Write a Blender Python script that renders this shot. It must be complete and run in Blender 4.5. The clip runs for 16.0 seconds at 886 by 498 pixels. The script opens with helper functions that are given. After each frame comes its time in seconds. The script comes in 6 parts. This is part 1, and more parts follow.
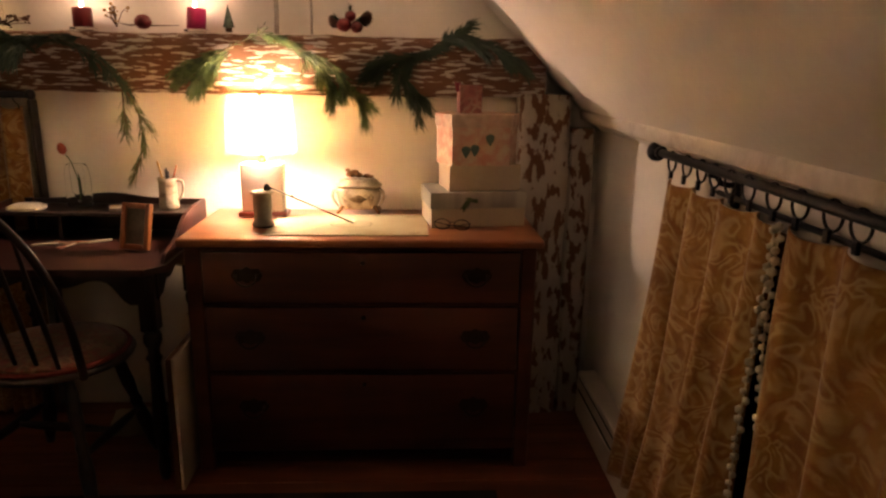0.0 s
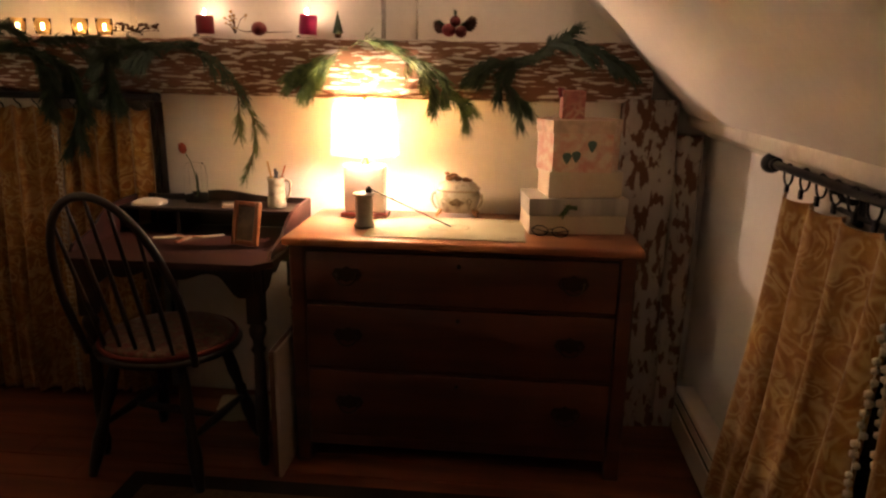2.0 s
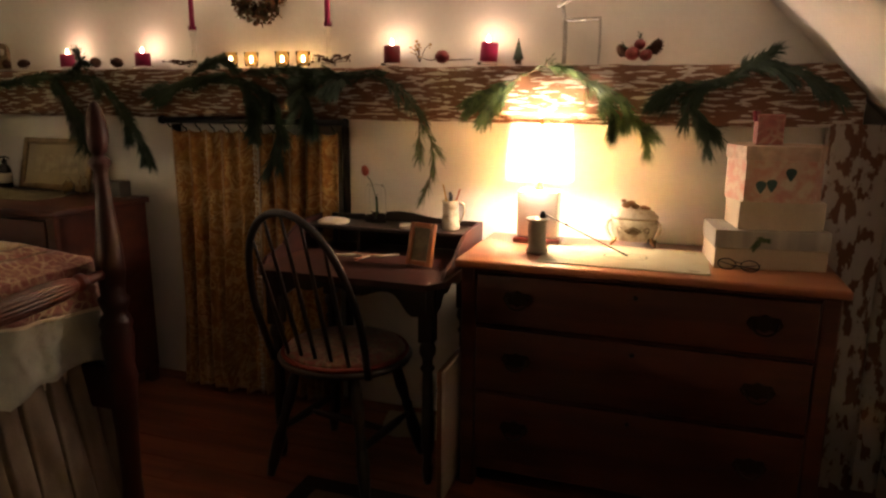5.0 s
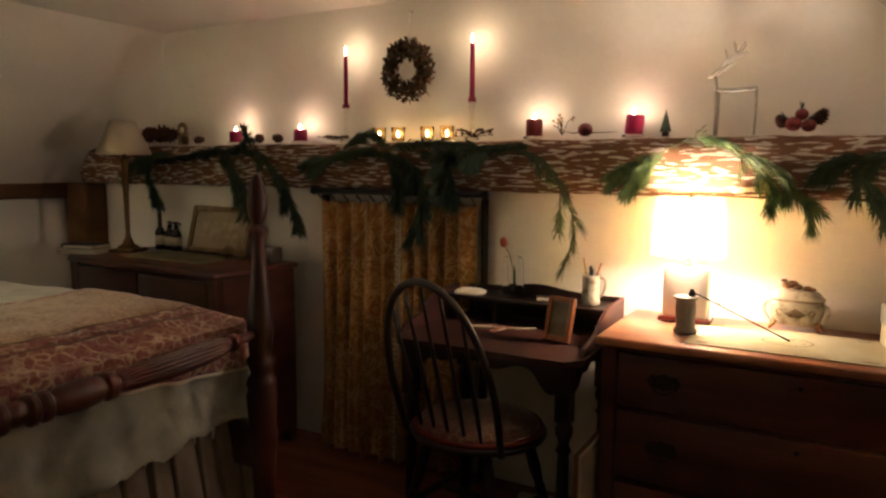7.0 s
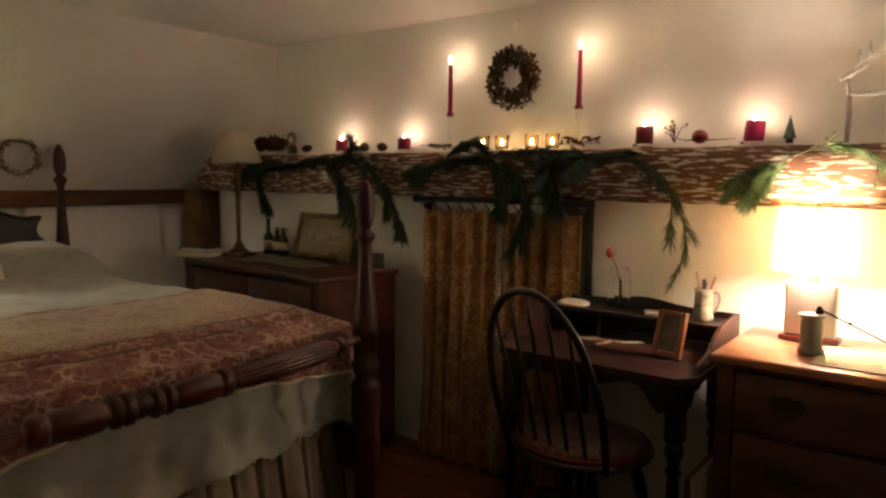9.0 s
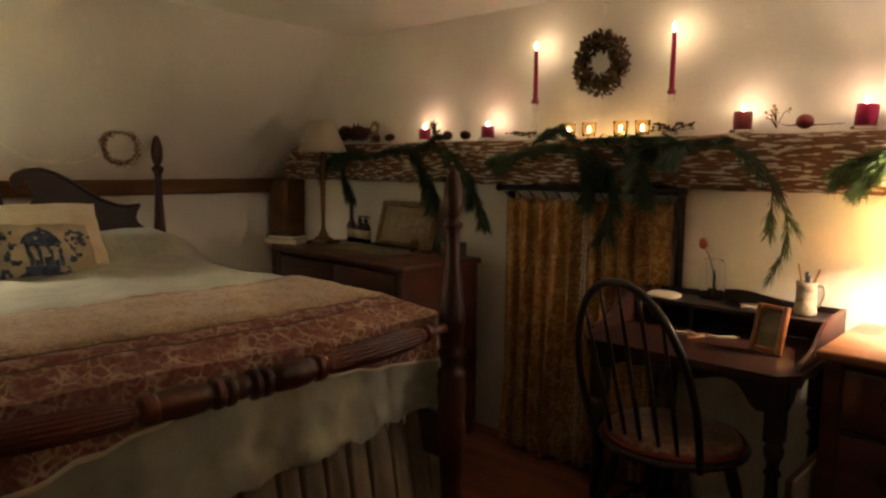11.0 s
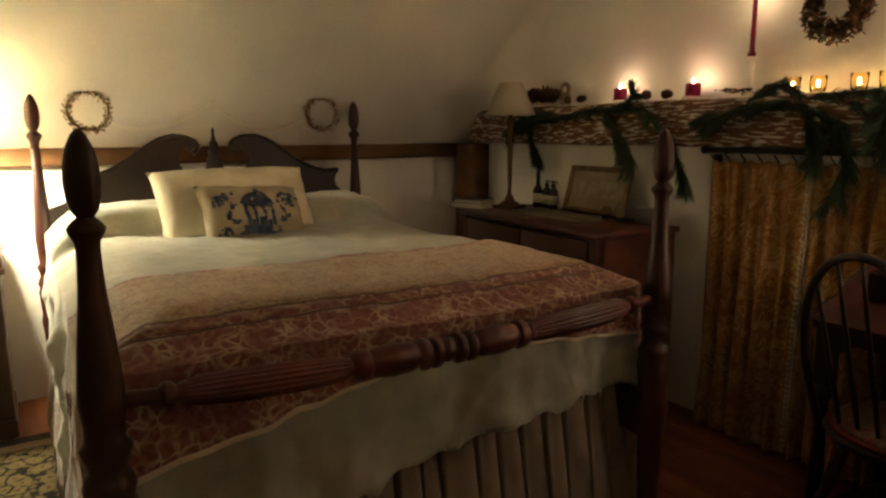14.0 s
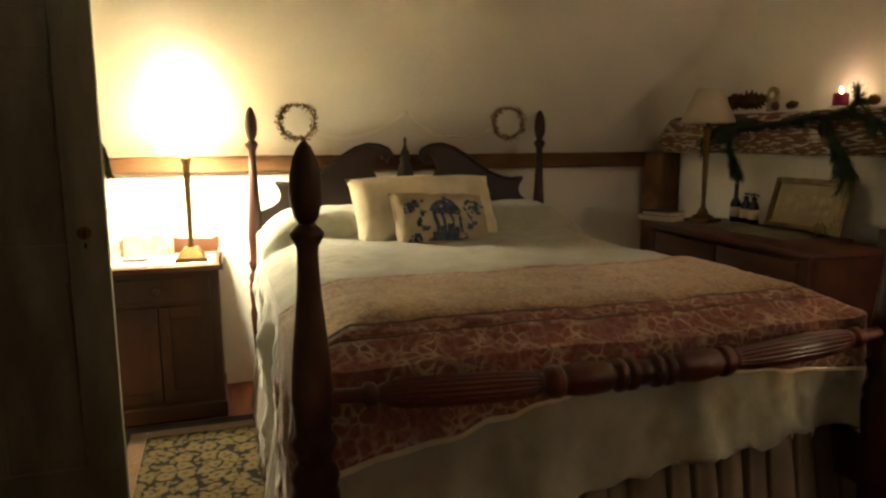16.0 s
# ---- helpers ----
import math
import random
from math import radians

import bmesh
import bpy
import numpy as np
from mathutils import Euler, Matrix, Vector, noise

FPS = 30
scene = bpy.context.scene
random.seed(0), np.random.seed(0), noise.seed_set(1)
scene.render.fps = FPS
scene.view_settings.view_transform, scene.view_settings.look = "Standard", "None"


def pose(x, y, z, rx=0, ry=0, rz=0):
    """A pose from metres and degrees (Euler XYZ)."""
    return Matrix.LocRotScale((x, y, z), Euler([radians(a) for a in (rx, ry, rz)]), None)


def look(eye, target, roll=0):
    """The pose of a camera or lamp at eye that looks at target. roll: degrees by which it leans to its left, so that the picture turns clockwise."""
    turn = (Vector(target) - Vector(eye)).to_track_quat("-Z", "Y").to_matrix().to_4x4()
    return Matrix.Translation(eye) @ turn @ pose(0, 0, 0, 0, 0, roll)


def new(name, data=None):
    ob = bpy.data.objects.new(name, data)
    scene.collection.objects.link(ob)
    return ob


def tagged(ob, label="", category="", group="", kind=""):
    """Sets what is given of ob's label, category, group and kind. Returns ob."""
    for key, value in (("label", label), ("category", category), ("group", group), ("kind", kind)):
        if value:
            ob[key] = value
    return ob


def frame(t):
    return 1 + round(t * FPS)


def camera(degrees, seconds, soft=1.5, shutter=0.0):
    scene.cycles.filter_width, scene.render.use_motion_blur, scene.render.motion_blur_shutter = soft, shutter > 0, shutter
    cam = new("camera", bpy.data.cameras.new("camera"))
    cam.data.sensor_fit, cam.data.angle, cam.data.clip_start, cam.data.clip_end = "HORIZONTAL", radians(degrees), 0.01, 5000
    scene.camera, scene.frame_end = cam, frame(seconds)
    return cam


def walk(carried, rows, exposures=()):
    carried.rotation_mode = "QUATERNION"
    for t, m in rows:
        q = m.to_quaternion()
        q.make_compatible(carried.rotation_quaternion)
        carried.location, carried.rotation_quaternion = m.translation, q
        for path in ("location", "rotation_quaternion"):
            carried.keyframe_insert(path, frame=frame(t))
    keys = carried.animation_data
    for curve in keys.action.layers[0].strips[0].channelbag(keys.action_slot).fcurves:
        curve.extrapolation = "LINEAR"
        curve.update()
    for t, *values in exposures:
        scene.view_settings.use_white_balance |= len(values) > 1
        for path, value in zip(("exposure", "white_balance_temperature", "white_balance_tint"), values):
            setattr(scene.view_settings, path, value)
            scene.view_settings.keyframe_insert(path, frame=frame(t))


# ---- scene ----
cam = camera(65.8, 16.0, soft=2.4)
PATH = [
    (0, (0.017, 1.09, 1.331), (0.112, 3.025, 0.833), 0.9),
    (0.5, (0.032, 1.097, 1.337), (0.035, 3.035, 0.844), 0.8),
    (1, (0.032, 1.1, 1.343), (-0.036, 3.035, 0.842), 0.8),
    (1.5, (0.002, 1.095, 1.334), (-0.107, 3.03, 0.838), 1.0),
    (2, (0.01, 1.093, 1.352), (-0.17, 3.019, 0.846), 0.9),
    (2.5, (0.015, 1.098, 1.354), (-0.233, 3.018, 0.854), 0.7),
    (3, (-0.007, 1.093, 1.359), (-0.302, 3.009, 0.865), 0.8),
    (5.5, (-0.054, 1.109, 1.333), (-0.786, 2.929, 0.945), 0.2),
    (6, (-0.066, 1.122, 1.332), (-0.898, 2.91, 1.001), 0.2),
    (6.5, (-0.072, 1.125, 1.335), (-0.985, 2.883, 1.056), 0.2),
    (7, (-0.079, 1.121, 1.34), (-1.069, 2.843, 1.107), 0.3),
    (7.5, (-0.088, 1.123, 1.331), (-1.154, 2.804, 1.137), 0.5),
    (8, (-0.101, 1.119, 1.329), (-1.218, 2.768, 1.149), 0.6),
    (8.5, (-0.115, 1.117, 1.331), (-1.286, 2.726, 1.142), 0.6),
    (9, (-0.128, 1.113, 1.327), (-1.341, 2.691, 1.124), 0.6),
    (11.5, (-0.183, 1.088, 1.325), (-1.589, 2.487, 1.072), 0.3),
    (12, (-0.191, 1.088, 1.319), (-1.631, 2.448, 1.046), 0.2),
    (12.5, (-0.21, 1.083, 1.307), (-1.684, 2.403, 1.013), 0.2),
    (13, (-0.239, 1.078, 1.309), (-1.766, 2.326, 0.977), 0.0),
    (13.5, (-0.268, 1.066, 1.306), (-1.873, 2.208, 0.961), -0.2),
    (14, (-0.288, 1.057, 1.313), (-1.956, 2.11, 0.977), -0.2),
    (14.5, (-0.308, 1.041, 1.315), (-2.044, 1.982, 0.999), -0.4),
    (15, (-0.317, 1.03, 1.317), (-2.118, 1.841, 1.003), -0.4),
    (15.5, (-0.327, 1.021, 1.315), (-2.172, 1.727, 1.004), -0.5),
    (16, (-0.34, 1.012, 1.322), (-2.219, 1.621, 1.008), -0.2),
]
# stops, white balance and tint of the clip's own automatic exposure
EXPOSURES = [(0.0, 3.15, 6700, 32), (3.0, 3.22, 6600, 28), (6.0, 3.2, 5850, 19), (9.0, 3.17, 5750, 16), (12.5, 3.16, 6400, 13), (16.0, 3.07, 6400, 11)]
walk(cam, [(t, look(eye, target, roll)) for t, eye, target, roll in PATH], EXPOSURES)

# ---- world: night outside, a trace of sky ----
world = bpy.data.worlds.new("world")
scene.world = world
world.use_nodes = True
world.node_tree.nodes["Background"].inputs[0].default_value = (0.02, 0.025, 0.04, 1)
world.node_tree.nodes["Background"].inputs[1].default_value = 0.05


def lamp_light(name, place, watts, colour, radius):
    data = bpy.data.lights.new(name, "POINT")
    data.energy, data.color, data.shadow_soft_size = watts, colour, radius
    ob = new(name, data)
    ob.location = place
    return ob


LAMP_A = (-0.508, 3.545)      # table lamp on the chest
LAMP_B = (-3.80, 0.864)      # bedside lamp
CHEST_Z, DRESSER_Z, STAND_Z, DESK_Z, BEAM_TOP = 0.82, 0.89, 0.755, 0.745, 1.45
lamp_light("chest_lamp_bulb_light", (LAMP_A[0], LAMP_A[1] - 0.028, 1.13), 7.0, (1.0, 0.77, 0.54), 0.05)
lamp_light("bedside_lamp_bulb_light", (*LAMP_B, 1.325), 19.5, (1.0, 0.87, 0.57), 0.05)

# candle flames: red pillars, then tapers, then the small gold glasses
CANDLES = [(-1.12, 3.64, 0.07), (-0.735, 3.64, 0.075), (-2.312, 3.64, 0.06), (-2.739, 3.64, 0.06)]
TAPERS = [(-2.034, 3.635), (-1.392, 3.635)]
VOTIVES = [-1.855, -1.755, -1.607, -1.51]
for x, y, h in CANDLES:
    lamp_light("candle_flame_light", (x, y, BEAM_TOP + 0.012 + h + 0.02), 0.037, (1.0, 0.70, 0.48), 0.008)
for x, y in TAPERS:
    lamp_light("taper_flame_light", (x, y, 1.855), 0.043, (1.0, 0.72, 0.5), 0.008)
for x in VOTIVES:
    lamp_light("tealight_flame_light", (x, 3.64, BEAM_TOP + 0.042), 0.008, (1.0, 0.62, 0.3), 0.006)

# ---- materials ----
def material(name, colour, rough=0.6, metal=0.0, second=None, scale=6.0, detail=4.0, stretch=(1, 1, 1), low=0.4, high=0.6,
             bump=0.0, bump_scale=80.0, grain=0.08, sheen=0.0, coat=0.0, per_piece=0.0):
    """A surface of two colours mixed by stretched noise, with fine grain and relief."""
    m = bpy.data.materials.new(name)
    m.use_nodes = True
    t = m.node_tree
    n, l = t.nodes, t.links
    b = n["Principled BSDF"]
    b.inputs["Roughness"].default_value, b.inputs["Metallic"].default_value = rough, metal
    b.inputs["Specular IOR Level"].default_value = 0.5 if rough < 0.8 else 0.15
    b.inputs["Sheen Weight"].default_value, b.inputs["Coat Weight"].default_value = sheen, coat
    co, mp = n.new("ShaderNodeTexCoord"), n.new("ShaderNodeMapping")
    mp.inputs["Scale"].default_value = stretch
    l.new(co.outputs["Object"], mp.inputs["Vector"])
    big, fine = n.new("ShaderNodeTexNoise"), n.new("ShaderNodeTexNoise")
    big.inputs["Scale"].default_value, big.inputs["Detail"].default_value = scale, detail
    fine.inputs["Scale"].default_value, fine.inputs["Detail"].default_value = bump_scale, 3.0
    l.new(mp.outputs[0], big.inputs["Vector"])
    l.new(mp.outputs[0], fine.inputs["Vector"])
    ramp = n.new("ShaderNodeValToRGB")
    ramp.color_ramp.elements[0].position, ramp.color_ramp.elements[1].position = low, high
    ramp.color_ramp.elements[0].color = (*colour, 1)
    ramp.color_ramp.elements[1].color = (*(second or [c * 0.75 for c in colour]), 1)
    l.new(big.outputs["Fac"], ramp.inputs[0])
    hsv = n.new("ShaderNodeHueSaturation")
    ma = n.new("ShaderNodeMath")
    ma.operation = "MULTIPLY_ADD"
    ma.inputs[1].default_value, ma.inputs[2].default_value = grain * 2, 1 - grain
    l.new(fine.outputs["Fac"], ma.inputs[0])
    if per_piece:
        info, mb = n.new("ShaderNodeObjectInfo"), n.new("ShaderNodeMath")
        mb.operation = "MULTIPLY_ADD"
        mb.inputs[1].default_value = per_piece
        l.new(info.outputs["Random"], mb.inputs[0])
        l.new(ma.outputs[0], mb.inputs[2])
        ma = mb
    l.new(ma.outputs[0], hsv.inputs["Value"])
    l.new(ramp.outputs[0], hsv.inputs["Color"])
    l.new(hsv.outputs[0], b.inputs["Base Color"])
    if bump:
        bp = n.new("ShaderNodeBump")
        bp.inputs["Strength"].default_value, bp.inputs["Distance"].default_value = bump, 0.004
        l.new(fine.outputs["Fac"], bp.inputs["Height"])
        l.new(bp.outputs[0], b.inputs["Normal"])
    return m


def damask(name, ground, figure, scale, rough=0.8, sheen=0.3, amount=0.5, third=None, scroll=False):
    """A woven cloth with a figured, scrolling pattern."""
    m = material(name, ground, rough, second=third, scale=scale * 2.2, low=0.42, high=0.62, bump=0.3, bump_scale=220, sheen=sheen)
    n, l = m.node_tree.nodes, m.node_tree.links
    co = n.new("ShaderNodeTexCoord")
    warp, vor = n.new("ShaderNodeTexNoise"), n.new("ShaderNodeTexVoronoi")
    warp.inputs["Scale"].default_value = scale * 0.7
    add = n.new("ShaderNodeVectorMath")
    add.operation = "MULTIPLY_ADD"
    add.inputs[1].default_value = (1.3 / scale,) * 3
    l.new(co.outputs["Object"], warp.inputs["Vector"])
    l.new(warp.outputs["Color"], add.inputs[0])
    l.new(co.outputs["Object"], add.inputs[2])
    vor.inputs["Scale"].default_value = scale
    vor.feature = "DISTANCE_TO_EDGE"
    l.new(add.outputs[0], vor.inputs["Vector"])
    ramp = n.new("ShaderNodeValToRGB")
    ramp.color_ramp.elements[0].position, ramp.color_ramp.elements[1].position = (0.04, 0.34) if scroll else (0.02, 0.16)
    ramp.color_ramp.elements[0].color, ramp.color_ramp.elements[1].color = (amount, amount, amount, 1), (0, 0, 0, 1)
    fade, fr_, mu = n.new("ShaderNodeTexNoise"), n.new("ShaderNodeValToRGB"), n.new("ShaderNodeMath")
    fade.inputs["Scale"].default_value, fade.inputs["Detail"].default_value = scale * 0.5, 3.0
    fr_.color_ramp.elements[0].position, fr_.color_ramp.elements[1].position = (0.25, 0.5) if scroll else (0.36, 0.62)
    l.new(co.outputs["Object"], fade.inputs["Vector"])
    l.new(fade.outputs["Fac"], fr_.inputs[0])
    l.new(vor.outputs["Distance"], ramp.inputs[0])
    if scroll:
        curl, times, fold = n.new("ShaderNodeTexNoise"), n.new("ShaderNodeMath"), n.new("ShaderNodeMath")
        curl.inputs["Scale"].default_value, curl.inputs["Detail"].default_value, curl.inputs["Distortion"].default_value = scale * 0.8, 1.5, 1.6
        times.operation, times.inputs[1].default_value = "MULTIPLY", 4.5
        fold.operation, fold.inputs[1].default_value = "PINGPONG", 0.5
        l.new(co.outputs["Object"], curl.inputs["Vector"])
        l.new(curl.outputs["Fac"], times.inputs[0])
        l.new(times.outputs[0], fold.inputs[0])
        l.new(fold.outputs[0], ramp.inputs[0])
    mu.operation = "MULTIPLY"
    l.new(ramp.outputs[0], mu.inputs[0])
    l.new(fr_.outputs[0], mu.inputs[1])
    mix = n.new("ShaderNodeMix")
    mix.data_type = "RGBA"
    mix.inputs["B"].default_value = (*figure, 1)
    old = n["Principled BSDF"].inputs["Base Color"].links[0].from_socket
    l.new(mu.outputs[0], mix.inputs["Factor"])
    l.new(old, mix.inputs["A"])
    last = mix.outputs["Result"]
    if third:
        big, rr, mx = n.new("ShaderNodeTexVoronoi"), n.new("ShaderNodeValToRGB"), n.new("ShaderNodeMix")
        big.inputs["Scale"].default_value = scale * 0.8
        l.new(add.outputs[0], big.inputs["Vector"])
        rr.color_ramp.elements[0].position, rr.color_ramp.elements[1].position = 0.12, 0.34
        rr.color_ramp.elements[0].color, rr.color_ramp.elements[1].color = (0.65, 0.65, 0.65, 1), (0, 0, 0, 1)
        l.new(big.outputs["Distance"], rr.inputs[0])
        mx.data_type = "RGBA"
        mx.inputs["B"].default_value = (*third, 1)
        l.new(rr.outputs[0], mx.inputs["Factor"])
        l.new(last, mx.inputs["A"])
        last = mx.outputs["Result"]
    l.new(last, n["Principled BSDF"].inputs["Base Color"])
    return m


def glowing(name, colour, strength):
    m = bpy.data.materials.new(name)
    m.use_nodes = True
    b = m.node_tree.nodes["Principled BSDF"]
    b.inputs["Emission Color"].default_value, b.inputs["Emission Strength"].default_value = (*colour, 1), strength
    b.inputs["Base Color"].default_value = (*colour, 1)
    return m


def shade_cloth(name, colour, through_share):
    m = bpy.data.materials.new(name)
    m.use_nodes = True
    n, l = m.node_tree.nodes, m.node_tree.links
    b, tr, mx = n["Principled BSDF"], n.new("ShaderNodeBsdfTranslucent"), n.new("ShaderNodeMixShader")
    b.inputs["Base Color"].default_value, b.inputs["Roughness"].default_value = (*colour, 1), 0.9
    tr.inputs[0].default_value = (*colour, 1)
    weave, bp = n.new("ShaderNodeTexNoise"), n.new("ShaderNodeBump")
    weave.inputs["Scale"].default_value = 300
    bp.inputs["Strength"].default_value = 0.2
    l.new(weave.outputs["Fac"], bp.inputs["Height"])
    l.new(bp.outputs[0], b.inputs["Normal"])
    mx.inputs[0].default_value = through_share
    l.new(b.outputs[0], mx.inputs[1])
    l.new(tr.outputs[0], mx.inputs[2])
    l.new(mx.outputs[0], n["Material Output"].inputs[0])
    return m


def glass(name, colour=(1, 1, 1), rough=0.02, bend=1.45):
    m = bpy.data.materials.new(name)
    m.use_nodes = True
    b = m.node_tree.nodes["Principled BSDF"]
    b.inputs["Base Color"].default_value = (*colour, 1)
    b.inputs["Transmission Weight"].default_value, b.inputs["Roughness"].default_value, b.inputs["IOR"].default_value = 1.0, rough, bend
    return m


PLASTER = material("plaster_cream", (0.80, 0.77, 0.71), 0.9, second=(0.72, 0.69, 0.62), scale=1.7, low=0.3, high=0.8, bump=0.25, bump_scale=45, grain=0.04)
PAINT_WHITE = material("old_white_paint", (0.66, 0.61, 0.52), 0.7, second=(0.45, 0.39, 0.31), scale=9, low=0.5, high=0.75, bump=0.6, bump_scale=60)
CHIPPED = material("chipped_paint_on_timber", (0.15, 0.065, 0.028), 0.75, second=(0.52, 0.46, 0.39), scale=58, detail=8, stretch=(0.26, 1.0, 1.7), low=0.53, high=0.575, bump=0.9, bump_scale=26, grain=0.18)
CHIPPED_UPRIGHT = material("chipped_paint_on_post", (0.15, 0.065, 0.028), 0.75, second=(0.42, 0.37, 0.31), scale=26, detail=4, stretch=(1.3, 1.2, 0.62), low=0.435, high=0.485, bump=0.9, bump_scale=26, grain=0.18)
OLD_TIMBER = material("old_brown_timber", (0.19, 0.10, 0.046), 0.8, second=(0.10, 0.05, 0.024), scale=5, stretch=(1, 0.25, 1), bump=0.7, bump_scale=40, grain=0.15)
FLOORBOARD = material("orange_pine_floorboard", (0.21, 0.062, 0.023), 0.45, second=(0.13, 0.035, 0.015), scale=5, stretch=(0.3, 3, 1), bump=0.2, bump_scale=50, grain=0.12, per_piece=0.25)
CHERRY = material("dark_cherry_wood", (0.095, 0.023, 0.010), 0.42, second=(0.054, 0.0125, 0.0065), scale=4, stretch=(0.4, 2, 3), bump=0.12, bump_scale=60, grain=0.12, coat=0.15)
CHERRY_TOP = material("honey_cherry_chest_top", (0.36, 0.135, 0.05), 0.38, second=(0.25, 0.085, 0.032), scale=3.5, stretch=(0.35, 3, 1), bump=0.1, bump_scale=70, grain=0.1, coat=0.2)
MAHOGANY = material("dark_mahogany", (0.060, 0.0115, 0.006), 0.46, second=(0.030, 0.0068, 0.0042), scale=6, stretch=(1, 1, 0.3), bump=0.08, bump_scale=50, grain=0.12, coat=0.05)
MAHOGANY_RED = material("polished_red_mahogany", (0.105, 0.0135, 0.006), 0.36, second=(0.056, 0.0075, 0.0038), scale=6, stretch=(1, 0.4, 1), bump=0.08, bump_scale=50, grain=0.12, coat=0.2)
EBONY = material("nearly_black_desk_wood", (0.0168, 0.007, 0.0049), 0.36, second=(0.0091, 0.0042, 0.0028), scale=5, stretch=(0.4, 2, 2), bump=0.1, bump_scale=60, grain=0.12, coat=0.08)
DESK_RED = material("worn_red_brown_desk_top", (0.05, 0.0115, 0.0065), 0.48, second=(0.027, 0.0065, 0.004), scale=5, stretch=(0.4, 2, 2), bump=0.1, bump_scale=60, grain=0.12, coat=0.08)
PINE = material("old_pine", (0.119, 0.0434, 0.0154), 0.55, second=(0.07, 0.0245, 0.0091), scale=4, stretch=(2, 1, 0.4), bump=0.15, bump_scale=50, grain=0.1)
# stained pine, darkened further to carry the shade below the cabinet top
SHADED_PINE = material("shaded_stained_pine", (0.06, 0.020, 0.0055), 0.5, second=(0.033, 0.011, 0.003), scale=4, stretch=(2, 1, 0.4), bump=0.15, bump_scale=50, grain=0.12)
HEAD_WOOD = material("dull_dark_mahogany", (0.0273, 0.0078, 0.0052), 0.5, second=(0.0156, 0.0052, 0.00325), scale=6, stretch=(1, 0.4, 1), bump=0.1, bump_scale=50, grain=0.12)
IRON = material("black_iron", (0.02, 0.02, 0.021), 0.42, metal=0.7, bump=0.2, bump_scale=90)
BRASS = material("tarnished_brass", (0.15, 0.09, 0.035), 0.45, metal=1.0, bump=0.2, bump_scale=90)
DULL_BRASS = material("blackened_brass", (0.035, 0.022, 0.012), 0.55, metal=0.7, bump=0.3, bump_scale=90)
GOLD_CLOTH = damask("gold_damask", (0.33, 0.16, 0.034), (0.58, 0.42, 0.19), 15, amount=0.55, third=(0.25, 0.105, 0.02), scroll=True)
SAGE = material("sage_linen_quilt", (0.385, 0.39, 0.325), 0.9, second=(0.325, 0.33, 0.275), scale=7, bump=0.9, bump_scale=34, sheen=0.3, grain=0.09)
TAUPE = material("taupe_bedskirt_linen", (0.23, 0.178, 0.128), 0.9, second=(0.185, 0.143, 0.102), scale=8, bump=0.4, bump_scale=160, sheen=0.2)
PAISLEY = damask("paisley_throw_field", (0.45, 0.34, 0.215), (0.17, 0.075, 0.055), 42, amount=0.75, third=(0.36, 0.22, 0.13))
PAISLEY_RED = damask("paisley_throw_border", (0.27, 0.115, 0.098), (0.56, 0.44, 0.31), 30, amount=0.9, third=(0.20, 0.062, 0.056))
PAISLEY_DARK = damask("paisley_throw_stripe", (0.14, 0.07, 0.05), (0.30, 0.19, 0.12), 90, amount=0.4)
CREAM = material("cream_cloth", (0.76, 0.70, 0.56), 0.9, second=(0.66, 0.58, 0.43), scale=9, bump=0.4, bump_scale=170, sheen=0.2)
BLUE_INK = material("blue_grey_print", (0.05, 0.075, 0.13), 0.9, second=(0.11, 0.14, 0.2), scale=40, bump=0.2)


# ---- mesh tools ----
def box(bm, x0, x1, y0, y1, z0, z1, bev=0.0, seg=1, m=None):
    r = bmesh.ops.create_cube(bm, size=1.0)
    vs = r["verts"]
    for v in vs:
        v.co = Vector((x0 + (v.co.x + 0.5) * (x1 - x0), y0 + (v.co.y + 0.5) * (y1 - y0), z0 + (v.co.z + 0.5) * (z1 - z0)))
    if m is not None:
        bmesh.ops.transform(bm, matrix=m, verts=vs)
    if bev:
        es = list({e for v in vs for e in v.link_edges})
        bmesh.ops.bevel(bm, geom=es, offset=bev, segments=seg, affect="EDGES", profile=0.5)
    return bm


def lathe(bm, prof, seg=20, m=None, flutes=(), squash=None):
    """Turns (radius, height) pairs round z. flutes: (z0, z1, count, depth) stretches that are reeded."""
    rings = []
    for r, z in prof:
        ring = []
        for k in range(seg):
            a = 2 * math.pi * k / seg
            q = r
            for z0, z1, count, depth in flutes:
                if z0 <= z <= z1:
                    q = r - depth * (0.5 - 0.5 * math.cos(a * count))
            p = Vector((q * math.cos(a), q * math.sin(a), z))
            if squash:
                p = Vector((p.x * squash[0], p.y * squash[1], p.z))
            ring.append(bm.verts.new(m @ p if m is not None else p))
        rings.append(ring)
    for a, b in zip(rings, rings[1:]):
        for k in range(seg):
            f = bm.faces.new((a[k], a[(k + 1) % seg], b[(k + 1) % seg], b[k]))
            f.smooth = True
    bm.faces.new(reversed(rings[0]))
    bm.faces.new(rings[-1])
    return bm


